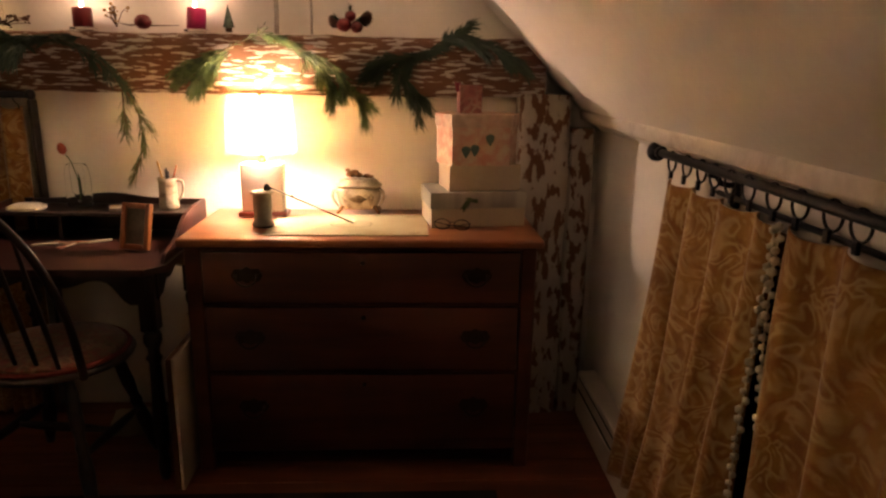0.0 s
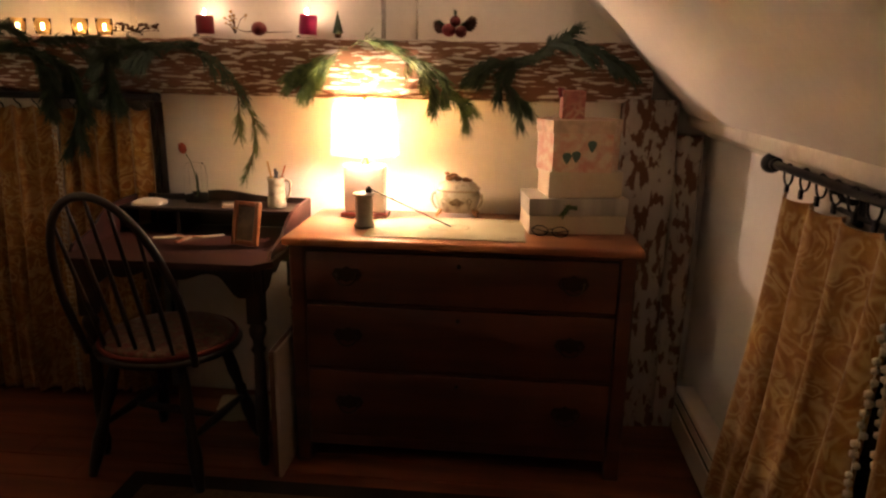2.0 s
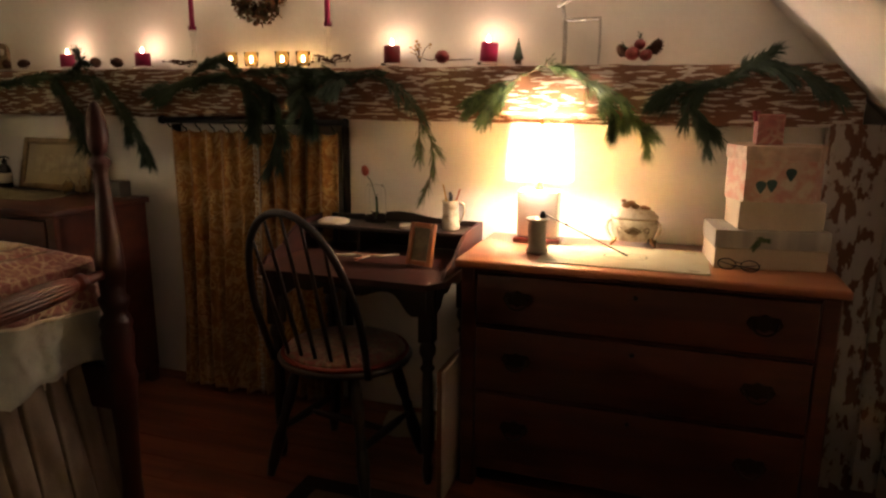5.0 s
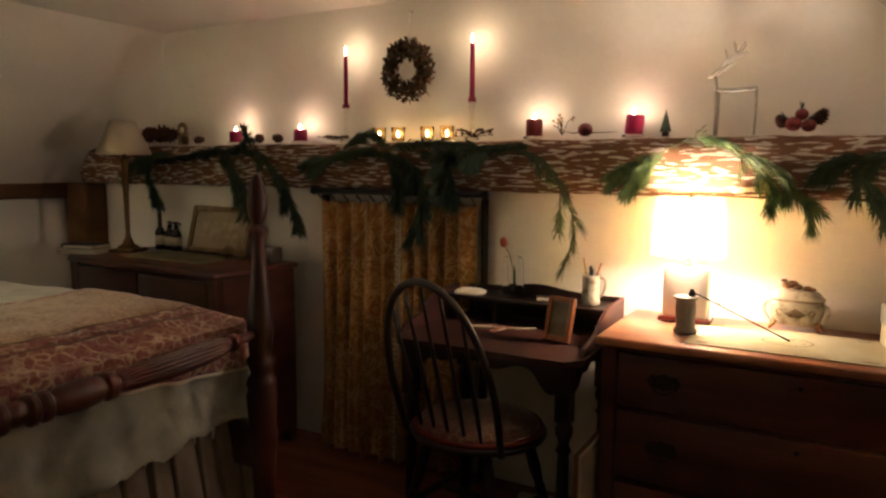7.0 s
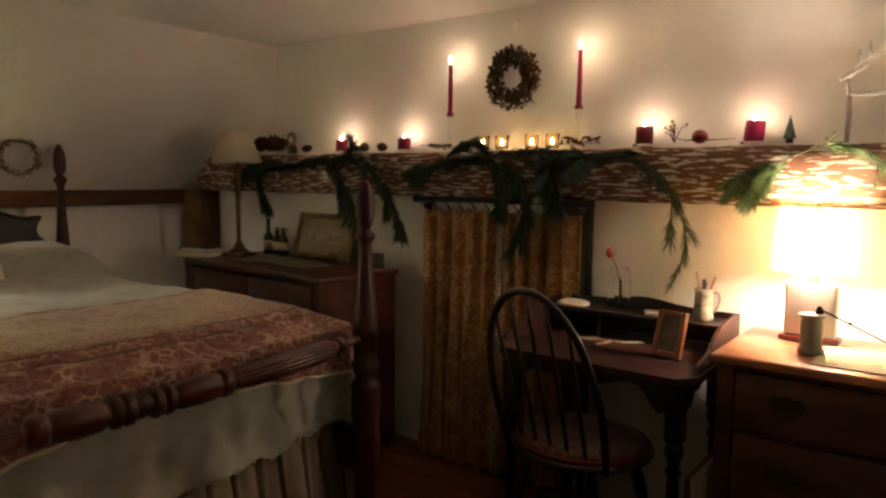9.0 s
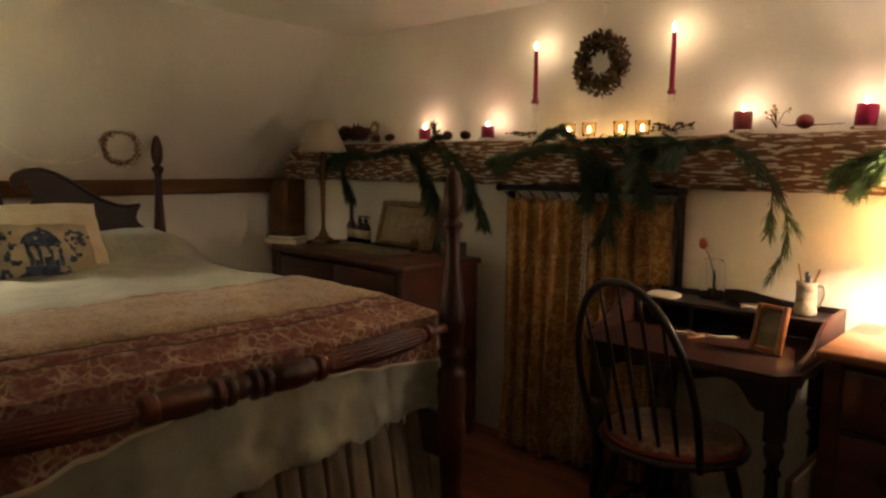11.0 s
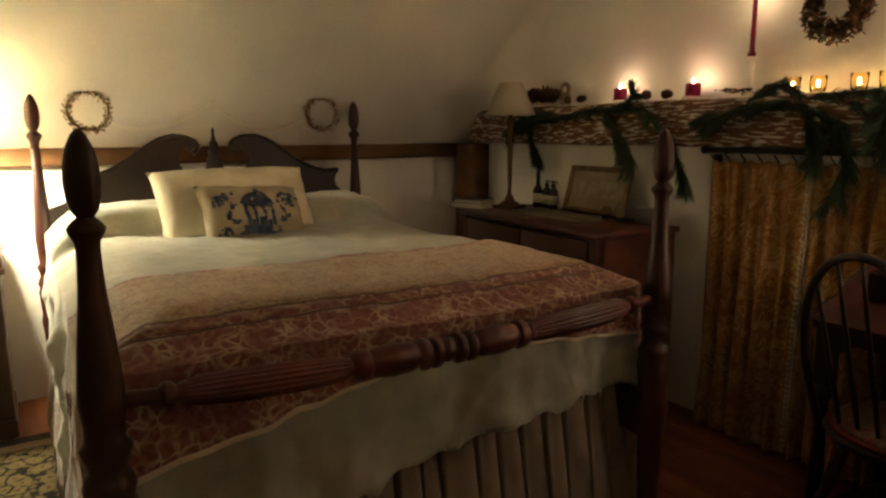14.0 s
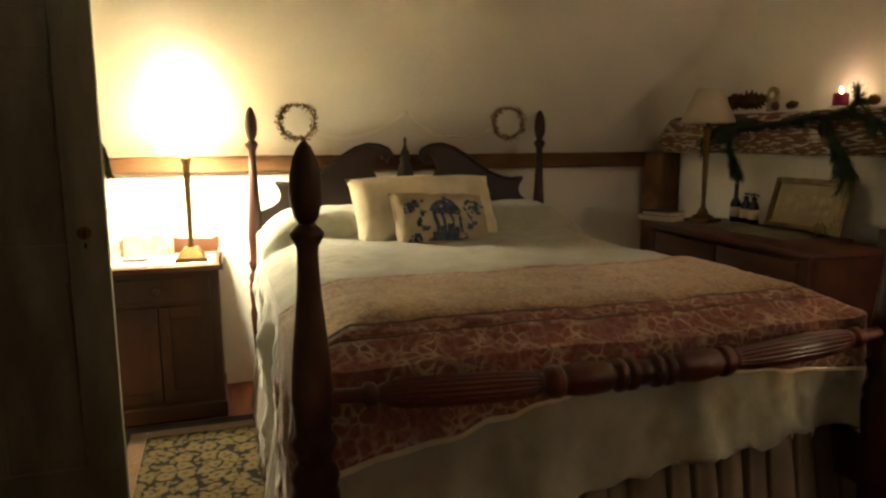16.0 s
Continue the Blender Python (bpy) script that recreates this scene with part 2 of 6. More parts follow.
def tube(bm, pts, r, seg=8, caps=True):
    pts = [Vector(p) for p in pts]
    rings, side = [], None
    for i, p in enumerate(pts):
        d = (pts[min(i + 1, len(pts) - 1)] - pts[max(i - 1, 0)]).normalized()
        if side is None:
            side = d.orthogonal().normalized()
        side = (side - d * side.dot(d)).normalized()
        up = d.cross(side)
        q = r[i] if isinstance(r, (list, tuple)) else r
        rings.append([bm.verts.new(p + (side * math.cos(2 * math.pi * k / seg) + up * math.sin(2 * math.pi * k / seg)) * q) for k in range(seg)])
    for a, b in zip(rings, rings[1:]):
        for k in range(seg):
            f = bm.faces.new((a[k], a[(k + 1) % seg], b[(k + 1) % seg], b[k]))
            f.smooth = True
    if caps:
        bm.faces.new(reversed(rings[0]))
        bm.faces.new(rings[-1])
    return bm


def sheet(bm, fn, nu, nv, thick=0.0):
    """A surface fn(u, v), u and v from 0 to 1, with thickness."""
    vs = [[bm.verts.new(fn(i / nu, j / nv)) for j in range(nv + 1)] for i in range(nu + 1)]
    fs = []
    for i in range(nu):
        for j in range(nv):
            f = bm.faces.new((vs[i][j], vs[i + 1][j], vs[i + 1][j + 1], vs[i][j + 1]))
            f.smooth = True
            fs.append(f)
    if thick:
        bm.normal_update()
        back = [[bm.verts.new(v.co - v.normal * thick) for v in row] for row in vs]
        for i in range(nu):
            for j in range(nv):
                bm.faces.new((back[i][j], back[i][j + 1], back[i + 1][j + 1], back[i + 1][j])).smooth = True
        for i in range(nu):
            bm.faces.new((vs[i][0], back[i][0], back[i + 1][0], vs[i + 1][0]))
            bm.faces.new((vs[i][nv], vs[i + 1][nv], back[i + 1][nv], back[i][nv]))
        for j in range(nv):
            bm.faces.new((vs[0][j], vs[0][j + 1], back[0][j + 1], back[0][j]))
            bm.faces.new((vs[nu][j], back[nu][j], back[nu][j + 1], vs[nu][j + 1]))
    return bm


def plate(bm, outline, depth, m):
    """A flat board of the given outline, (x, y) pairs, depth thick along z, placed by m."""
    a = [bm.verts.new(m @ Vector((x, y, 0))) for x, y in outline]
    b = [bm.verts.new(m @ Vector((x, y, depth))) for x, y in outline]
    n = len(a)
    fs = [bm.faces.new(reversed(a)), bm.faces.new(b)]
    for k in range(n):
        fs.append(bm.faces.new((a[k], a[(k + 1) % n], b[(k + 1) % n], b[k])))
    bmesh.ops.recalc_face_normals(bm, faces=fs)
    return bm


def blob(bm, p, r, squash=(1, 1, 1), sub=1):
    bmesh.ops.create_icosphere(bm, subdivisions=sub, radius=r, matrix=Matrix.Translation(p) @ Matrix.Diagonal((*squash, 1)))
    return bm


def soft(bm, angle=40):
    for f in bm.faces:
        f.smooth = True
    for e in bm.edges:
        e.smooth = len(e.link_faces) == 2 and e.calc_face_angle(0) < radians(angle)
    return bm


def mesh_of(name, bm, mat):
    me = bpy.data.meshes.new(name)
    bm.to_mesh(me)
    bm.free()
    me.materials.append(mat)
    return me


def part(name, bm, mat, parent, label="", m=None):
    ob = new(name, mesh_of(name, bm, mat))
    ob.parent = parent
    if m is not None:
        ob.matrix_basis = m
    return tagged(ob, label)


def thing(name, label, category, m=None, group="", kind=""):
    ob = new(name)
    ob.empty_display_size = 0.05
    if m is not None:
        ob.matrix_basis = m
    return tagged(ob, label, category, group, kind)


def single(name, bm, mat, label, category, m=None, group="", kind=""):
    ob = new(name, mesh_of(name, bm, mat))
    if m is not None:
        ob.matrix_basis = m
    return tagged(ob, label, category, group, kind)


def B():
    return bmesh.new()


def smoothstep(a, b, x):
    t = min(1, max(0, (x - a) / (b - a)))
    return t * t * (3 - 2 * t)

# ---- the room ----
XE, XW, YN, YS, ZC = 0.745, -4.15, 3.72, -0.12, 2.07
E_FOOT, W_FOOT = 1.125, 1.235       # where the slopes meet the knee walls
E_TOP, W_TOP = -0.19, -3.33         # where they meet the flat ceiling
T = 0.12


def structure(name, bm, mat, label):
    return single(name, bm, mat, label, name.split("_")[0], kind="structure")


floor_ob = structure("floor", box(B(), XW - T, XE + T, YS - T, YN + T, -0.12, -0.022), OLD_TIMBER, "old orange pine board floor in the attic bedroom")
structure("wall_north", box(B(), XW - T, XE + T, YN, YN + T, -0.02, 2.2), PLASTER, "cream plaster gable wall behind the timber mantel")
structure("wall_east", box(B(), XE, XE + T, YS, YN, -0.02, E_FOOT), PLASTER, "low cream plaster knee wall under the sloping ceiling")
structure("wall_west", box(B(), XW - T, XW, YS, YN, -0.02, W_FOOT), PLASTER, "low cream plaster knee wall behind the bed")


def slope(x0, z0, x1, z1, out, cove=0.0):
    """A sloping ceiling with slightly uneven plaster, coved into the gable wall."""
    bm = B()
    d = Vector((x1 - x0, 0, z1 - z0)).normalized()
    nrm = Vector((d.z, 0, -d.x)) * out
    ln = math.hypot(x1 - x0, z1 - z0)

    def f(u, v):
        s = u * ln
        y = YS + (YN - YS) * (v / 0.7 * 0.945 if v < 0.7 else 0.945 + 0.055 * (v - 0.7) / 0.3)
        p = Vector((x0, y, z0)) + d * s
        w = 0.012 * noise.noise(Vector((s * 2.2, y * 1.7, 3))) - 0.012
        if 0 < u < 1:
            p += nrm * w * min(1, 6 * u) * min(1, 6 * (1 - u))
        reach = max(0.0, cove - (YN - y))
        if reach:
            p -= nrm * (cove - math.sqrt(max(0.0, cove * cove - reach * reach))) * smoothstep(0, 0.35, u) * smoothstep(0, 0.3, 1 - u)
        return p
    sheet(bm, f, 24, 52)
    bm.normal_update()
    facing = sum((q.normal.dot(nrm) for q in bm.faces))
    bm.free()
    bm = B()
    sheet(bm, f, 24, 52, -0.1 if facing > 0 else 0.1)
    return soft(bm)


structure("ceiling_slope_east", slope(XE + 0.0, E_FOOT, E_TOP, ZC, 1), PLASTER, "cream plaster sloping ceiling on the window side")
structure("ceiling_slope_west", slope(XW + 0.04, W_FOOT, W_TOP, ZC, -1, 0.2), PLASTER, "cream plaster sloping ceiling above the headboard")
structure("ceiling", box(B(), W_TOP - 0.05, E_TOP + 0.05, YS, YN, ZC, ZC + 0.1), PLASTER, "flat cream plaster ceiling")
s_wall = B()
for x0, x1, z0, z1 in ((XW - T, -2.735, -0.02, 2.2), (-1.97, XE + T, -0.02, 2.2), (-2.735, -1.97, 2.0, 2.2)):
    box(s_wall, x0, x1, YS - T, YS, z0, z1)
structure("wall_south", s_wall, PLASTER, "cream plaster gable wall with a doorway")
hall = B()
box(hall, -3.0, -1.6, YS - 1.3, YS - 1.2, -0.02, 2.2)
box(hall, -3.0, -2.9, YS - 1.2, YS - T, -0.02, 2.2)
box(hall, -1.7, -1.6, YS - 1.2, YS - T, -0.02, 2.2)
box(hall, -3.0, -1.6, YS - 1.3, YS - T, 2.1, 2.2)
box(hall, -3.0, -1.6, YS - 1.3, YS - T, -0.12, -0.02)
structure("wall_hallway", hall, PLASTER, "dark plaster landing outside the doorway")

# trim on the east knee wall, uneven old board
bm = B()
def trim_f(u, v):
    y = YS + u * (YN - 0.005 - YS)
    prof = ((0, 1.157), (-0.07, 1.158), (-0.083, 1.166), (-0.086, 1.194), (-0.08, 1.208), (-0.05, 1.222))
    x, z = prof[min(5, int(v * 5 + 0.5))]
    w = 0.004 * noise.noise(Vector((y * 9, v * 3, 0))) + 0.004 * noise.noise(Vector((y * 2.6, v * 2, 4)))
    return Vector((XE + x + w, y, z + w + 0.003 * math.sin(y * 2)))
sheet(bm, trim_f, 90, 5)
structure("trim", soft(bm, 50), PAINT_WHITE, "uneven white-painted board along the knee wall")

# brown timber along the west knee wall
def hewn(x0, x1, y0, y1, z0, z1, axis, n, rough, seed, sag=0.0):
    """A hewn timber: long, with wavering faces and rounded corners."""
    bm = B()
    lo, hi = Vector((x0, y0, z0)), Vector((x1, y1, z1))
    oth = [i for i in range(3) if i != axis]
    c = [(lo[i] + hi[i]) / 2 for i in oth]
    h = [(hi[i] - lo[i]) / 2 for i in oth]
    rings = []
    k = 28
    for i in range(n + 1):
        s = lo[axis] + (hi[axis] - lo[axis]) * i / n
        ring = []
        for j in range(k):
            a = 2 * math.pi * j / k
            ca, sa = math.cos(a), math.sin(a)
            q = (abs(ca) ** 9 + abs(sa) ** 9) ** (-1 / 9)
            w = 1 + rough * noise.noise(Vector((s * 5 + seed, 2.5 * ca, 2.5 * sa))) + rough * 0.6 * noise.noise(Vector((s * 19 + seed, 5 * ca, 5 * sa)))
            p = [0, 0, 0]
            p[axis] = s
            p[oth[0]] = c[0] + h[0] * ca * q * w
            p[oth[1]] = c[1] + h[1] * sa * q * w + sag * math.sin((s - lo[axis]) * 1.1)
            ring.append(bm.verts.new(p))
        rings.append(ring)
    for a, b in zip(rings, rings[1:]):
        for j in range(k):
            bm.faces.new((a[j], a[(j + 1) % k], b[(j + 1) % k], b[j]))
    bm.faces.new(reversed(rings[0]))
    bm.faces.new(rings[-1])
    bmesh.ops.recalc_face_normals(bm, faces=bm.faces[:])
    return soft(bm, 50)


BEAM_Y = 3.60
single("timber_plate", hewn(XW - 0.05, XW + 0.055, YS, YN - 0.12, 1.155, 1.25, 1, 60, 0.05, 3), OLD_TIMBER, "brown hewn timber plate along the knee wall", "beam", kind="structure")
single("mantel_beam", hewn(-4.0, 0.50, BEAM_Y, YN + 0.02, 1.248, BEAM_TOP, 0, 150, 0.07, 11), CHIPPED, "hewn timber beam with chipped white paint carrying the candles", "beam", kind="structure")
single("corner_post", hewn(0.412, 0.605, 3.60, YN + 0.01, -0.02, 1.262, 2, 50, 0.05, 21), CHIPPED_UPRIGHT, "hewn corner post with flaking white paint", "post", kind="structure")
single("corner_post", hewn(0.607, 0.70, 3.615, YN + 0.01, -0.02, 1.14, 2, 50, 0.05, 31), CHIPPED_UPRIGHT, "narrow hewn post with flaking white paint", "post", kind="structure")
single("corner_post", hewn(-4.13, -3.93, 3.57, YN + 0.01, -0.02, 1.24, 2, 40, 0.05, 41), OLD_TIMBER, "brown hewn corner post beside the dresser", "post", kind="structure")

# baseboard heater on the east wall
heater = thing("baseboard_heater", "cream enamelled metal baseboard heater along the knee wall", "heater", pose(XE, 0, 0))
HM = Matrix(((1, 0, 0, -0.002), (0, 0, 1, -0.05), (0, 1, 0, 0), (0, 0, 0, 1)))
ENAMEL = material("cream_enamel", (0.64, 0.58, 0.48), 0.4, second=(0.56, 0.50, 0.41), scale=4, bump=0.05)
part("front_cover", plate(B(), [(-0.03, 0.02), (-0.062, 0.02), (-0.068, 0.03), (-0.068, 0.125), (-0.06, 0.128), (-0.03, 0.128)], 3.6, HM), ENAMEL, heater)
part("damper", plate(B(), [(-0.03, 0.142), (-0.064, 0.142), (-0.068, 0.147), (-0.066, 0.178), (-0.03, 0.178)], 3.6, HM), ENAMEL, heater)
part("top_cover", plate(B(), [(0, 0.19), (-0.066, 0.19), (-0.066, 0.197), (-0.06, 0.205), (0, 0.208)], 3.6, HM), ENAMEL, heater)
# matt black block, nearly flush, stands in for the shade inside the slots
part("fin_core", box(B(), -0.0655, -0.004, -0.05, 3.545, 0.022, 0.189), material("matt_black", (0.006, 0.006, 0.006), 0.9), heater, "black filler painting the shade in the heater slots")


# ---- chest of drawers ----
def bail_handle(parent, x, y, z, mat):
    h = part("handle", B(), mat, parent, "tarnished brass bail handle")
    bm = bmesh.new()
    plate(bm, [(-0.05, 0), (-0.038, 0.022), (-0.015, 0.02), (0, 0.03), (0.015, 0.02), (0.038, 0.022), (0.05, 0), (0.038, -0.02), (0.015, -0.018), (0, -0.026), (-0.015, -0.018), (-0.038, -0.02)], 0.003, Matrix(((1, 0, 0, x), (0, 0, -1, y), (0, 1, 0, z), (0, 0, 0, 1))))
    tube(bm, [(x + 0.034 * math.cos(a), y - 0.012 - 0.012 * math.sin(-a), z + 0.03 * math.sin(a)) for a in [math.pi + i * math.pi / 10 for i in range(11)]], 0.0035, 6)
    for s in (-1, 1):
        blob(bm, (x + s * 0.034, y - 0.008, z), 0.007)
    bm.to_mesh(h.data)
    bm.free()


def chest_of_drawers(m, w, d, h, rows, top_mat, body_mat, label, over=0.02, cols=1, handles=True, top_t=0.028, foot=0.07):
    """Front towards -y, origin at the floor under the middle of the front."""
    c = thing("chest_of_drawers", label, "chest of drawers", m)
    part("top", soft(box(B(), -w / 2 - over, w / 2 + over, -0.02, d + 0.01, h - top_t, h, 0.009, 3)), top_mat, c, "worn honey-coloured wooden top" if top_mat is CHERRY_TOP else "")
    for s in (-1, 1):
        part("side_panel", box(B(), *sorted((s * w / 2, s * (w / 2 - 0.025))), 0.012, d, foot, h - top_t, 0.002), body_mat, c)
        bm = box(B(), *sorted((s * w / 2, s * (w / 2 - 0.05))), -0.004, 0.05, 0, h - top_t, 0.005)
        part("leg", bm, body_mat, c)
        part("leg", box(B(), *sorted((s * (w / 2 - 0.002), s * (w / 2 - 0.05))), d - 0.05, d - 0.002, 0, foot + 0.01, 0.004), body_mat, c)
    part("back_panel", box(B(), -w / 2 + 0.025, w / 2 - 0.025, d - 0.012, d, foot, h - top_t), body_mat, c)
    part("bottom_rail", box(B(), -w / 2 + 0.05, w / 2 - 0.05, 0.004, 0.03, foot, rows[-1][0] - 0.004, 0.003), body_mat, c)
    for i, (z0, z1) in enumerate(rows):
        part("rail", box(B(), -w / 2 + 0.05, w / 2 - 0.05, 0.002, 0.03, z1 + 0.004, (rows[i - 1][0] if i else h - top_t) - 0.004, 0.002), body_mat, c)
        for k in range(cols if i == 0 else 1):
            n = cols if i == 0 else 1
            x0 = -w / 2 + 0.054 + k * (w - 0.108) / n + (0.006 if k else 0)
            x1 = -w / 2 + 0.054 + (k + 1) * (w - 0.108) / n - (0.006 if k < n - 1 else 0)
            bm = box(B(), x0, x1, -0.006, 0.02, z0, z1, 0.004, 2)
            dr = part("drawer", soft(bm), body_mat, c)
            if handles:
                for hx in ((x0 + 0.14, x1 - 0.14) if n == 1 else ((x0 + x1) / 2,)):
                    bail_handle(dr, hx, -0.008, (z0 + z1) / 2 + 0.01, DULL_BRASS)
                bm = B()
                lathe(bm, [(0.008, 0), (0.007, 0.002), (0.001, 0.0025)], 10, pose((x0 + x1) / 2, -0.006, z1 - 0.035, 90))
                part("keyhole", bm, IRON, dr)
    return c


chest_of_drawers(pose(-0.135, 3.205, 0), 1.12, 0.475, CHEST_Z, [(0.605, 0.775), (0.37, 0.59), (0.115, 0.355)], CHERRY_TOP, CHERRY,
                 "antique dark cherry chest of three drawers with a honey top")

# ---- dresser beside the bed ----
chest_of_drawers(pose(-2.91, 3.165, 0, 0, 0, -3), 1.10, 0.47, DRESSER_Z, [(0.70, 0.845), (0.50, 0.685), (0.30, 0.485), (0.09, 0.285)], CHERRY, CHERRY,
                 "dark reddish antique dresser against the gable wall", cols=2, handles=False)


# ---- writing desk ----
desk = thing("writing_desk", "dark antique writing desk with a galleried back shelf", "desk", pose(0, 0, 0))
DX0, DX1, DY0, DY1 = -1.45, -0.735, 3.10, 3.64
bm = B()
plate(bm, [(DX0 + 0.05, DY0), (DX1 - 0.05, DY0), (DX1, DY0 + 0.06), (DX1, DY1), (DX0, DY1), (DX0, DY0 + 0.06)], 0.022, pose(0, 0, DESK_Z - 0.022))
part("desktop", bm, DESK_RED, desk, "worn red-brown writing surface")


def apron(parent, x0, x1, y, along_x):
    """A rail with a scalloped lower edge."""
    n = 36
    pts = [(0, 0.10)]
    ln = x1 - x0
    for i in range(n + 1):
        u = i / n
        z = 0.012 + 0.055 * smoothstep(0.08, 0.2, min(u, 1 - u)) + 0.012 * math.sin(u * math.pi * 6)
        pts.append((u * ln, max(0.0, z)))
    pts.append((ln, 0.10))
    m = Matrix(((1, 0, 0, x0), (0, 0, 1, y), (0, 1, 0, DESK_Z - 0.124), (0, 0, 0, 1))) if along_x else Matrix(((0, 0, 1, y), (1, 0, 0, x0), (0, 1, 0, DESK_Z - 0.124), (0, 0, 0, 1)))
    part("apron", plate(B(), pts, 0.02, m), EBONY, parent)


apron(desk, DX0 + 0.06, DX1 - 0.06, DY0 + 0.035, True)
apron(desk, DX0 + 0.06, DX1 - 0.06, DY1 - 0.06, True)
apron(desk, DY0 + 0.06, DY1 - 0.06, DX0 + 0.03, False)
apron(desk, DY0 + 0.06, DY1 - 0.06, DX1 - 0.05, False)
LEG = [(0.012, 0), (0.017, 0.02), (0.02, 0.06), (0.016, 0.08), (0.015, 0.1), (0.022, 0.14), (0.024, 0.2), (0.02, 0.3), (0.018, 0.4), (0.017, 0.42), (0.026, 0.435), (0.017, 0.45), (0.019, 0.47), (0.028, 0.49), (0.028, 0.51), (0.02, 0.53)]
for x in (DX0 + 0.065, DX1 - 0.065):
    for y in (DY0 + 0.065, DY1 - 0.055):
        bm = lathe(B(), LEG, 16, pose(x, y, 0))
        box(bm, x - 0.026, x + 0.026, y - 0.026, y + 0.026, 0.53, DESK_Z - 0.022, 0.003)
        part("leg", bm, EBONY, desk)
# galleried shelf: scrolled side pieces, shelf and a wavy back edge
for x in (DX0 + 0.01, DX1 - 0.022):
    prof = [(3.17, 0), (3.19, 0.025), (3.25, 0.035), (3.31, 0.05), (3.36, 0.085), (3.42, 0.11), (3.5, 0.118), (3.60, 0.12), (DY1, 0.12), (DY1, 0)]
    part("side_scroll", plate(B(), [(y, z + DESK_Z + 0.001) for y, z in prof], 0.012, Matrix(((0, 0, 1, x), (1, 0, 0, 0), (0, 1, 0, 0), (0, 0, 0, 1)))), DESK_RED, desk)
part("shelf", box(B(), DX0 + 0.023, DX1 - 0.023, 3.47, DY1 - 0.003, DESK_Z + 0.085, DESK_Z + 0.10, 0.003), EBONY, desk)
pts = [(DX0 + 0.023, 0)] + [(DX0 + 0.023 + u / 40 * (DX1 - DX0 - 0.046), 0.118 + 0.022 * math.exp(-((u / 40 - 0.5) / 0.18) ** 2)) for u in range(41)] + [(DX1 - 0.023, 0)]
part("back_gallery", plate(B(), [(x, z + DESK_Z + 0.001) for x, z in pts], 0.012, Matrix(((1, 0, 0, 0), (0, 0, 1, DY1 - 0.002), (0, 1, 0, 0), (0, 0, 0, 1)))), EBONY, desk)
part("shelf_divider", box(B(), -1.21, -1.198, 3.48, DY1 - 0.004, DESK_Z + 0.001, DESK_Z + 0.085), EBONY, desk)
part("shelf_divider", box(B(), -0.98, -0.968, 3.48, DY1 - 0.004, DESK_Z + 0.001, DESK_Z + 0.085), EBONY, desk)


# ---- bow-back chair ----
chair = thing("windsor_chair", "dark bow-back spindle chair with a worn patterned seat pad", "chair", pose(-1.125, 3.195, 0, 0, 0, -8))
SEAT_Z = 0.44
bm = B()
lathe(bm, [(0.05, -0.028), (0.19, -0.026), (0.23, -0.012), (0.235, 0.0), (0.225, 0.008), (0.05, 0.006)], 32, pose(0, 0, SEAT_Z), squash=(1.04, 1.0))
part("seat", bm, EBONY, chair)
bm = B()
lathe(bm, [(0.03, 0.006), (0.195, 0.008), (0.21, 0.018), (0.2, 0.032), (0.15, 0.042), (0.03, 0.046)], 32, pose(0, 0, SEAT_Z), squash=(1.04, 1.0))
part("seat_pad", bm, damask("seat_needlework", (0.16, 0.11, 0.07), (0.34, 0.24, 0.16), 26, amount=0.7, third=(0.22, 0.06, 0.05)), chair, "needlework seat pad with a red rim")
part("pad_rim", tube(B(), [(0.215 * 1.04 * math.cos(a), 0.215 * math.sin(a), SEAT_Z + 0.016) for a in [2 * math.pi * i / 40 for i in range(41)]], 0.008, 8), material("dull_red_braid", (0.22, 0.05, 0.04), 0.9, bump=0.4), chair, "dull red braided rim")
CLEG = [(0.014, 0), (0.02, 0.05), (0.024, 0.13), (0.017, 0.19), (0.02, 0.215), (0.015, 0.23), (0.022, 0.29), (0.019, 0.36), (0.013, 0.43)]
feet = {}
for sx in (-1, 1):
    for sy in (-1, 1):
        top, foot_p = Vector((sx * 0.12, sy * 0.12, SEAT_Z - 0.02)), Vector((sx * 0.205, sy * 0.195, 0))
        d = top - foot_p
        part("leg", lathe(B(), [(r, z / 0.43 * d.length) for r, z in CLEG], 12, Matrix.Translation(foot_p) @ d.to_track_quat("Z", "Y").to_matrix().to_4x4()), EBONY, chair)
        feet[sx, sy] = foot_p + d * 0.42
for sx in (-1, 1):
    a, b = feet[sx, -1], feet[sx, 1]
    part("stretcher", tube(B(), [a.lerp(b, i / 8) for i in range(9)], [0.008 + 0.008 * math.sin(math.pi * i / 8) for i in range(9)], 10), EBONY, chair)
a, b = (feet[-1, -1] + feet[-1, 1]) / 2, (feet[1, -1] + feet[1, 1]) / 2
part("stretcher", tube(B(), [a.lerp(b, i / 8) for i in range(9)], [0.008 + 0.008 * math.sin(math.pi * i / 8) for i in range(9)], 10), EBONY, chair)


def bow(u):
    """The bent back hoop: u from -1 to 1; the chair's back is at -y."""
    a = u * math.pi / 2
    x = 0.215 * math.sin(a) ** 1 if abs(u) < 1 else 0.215 * u
    z = 0.56 * max(0.0, math.cos(a)) ** 0.62
    return Vector((x * (0.92 + 0.08 * min(1, z / 0.2)), -0.155 - 0.30 * z, SEAT_Z - 0.005 + z))


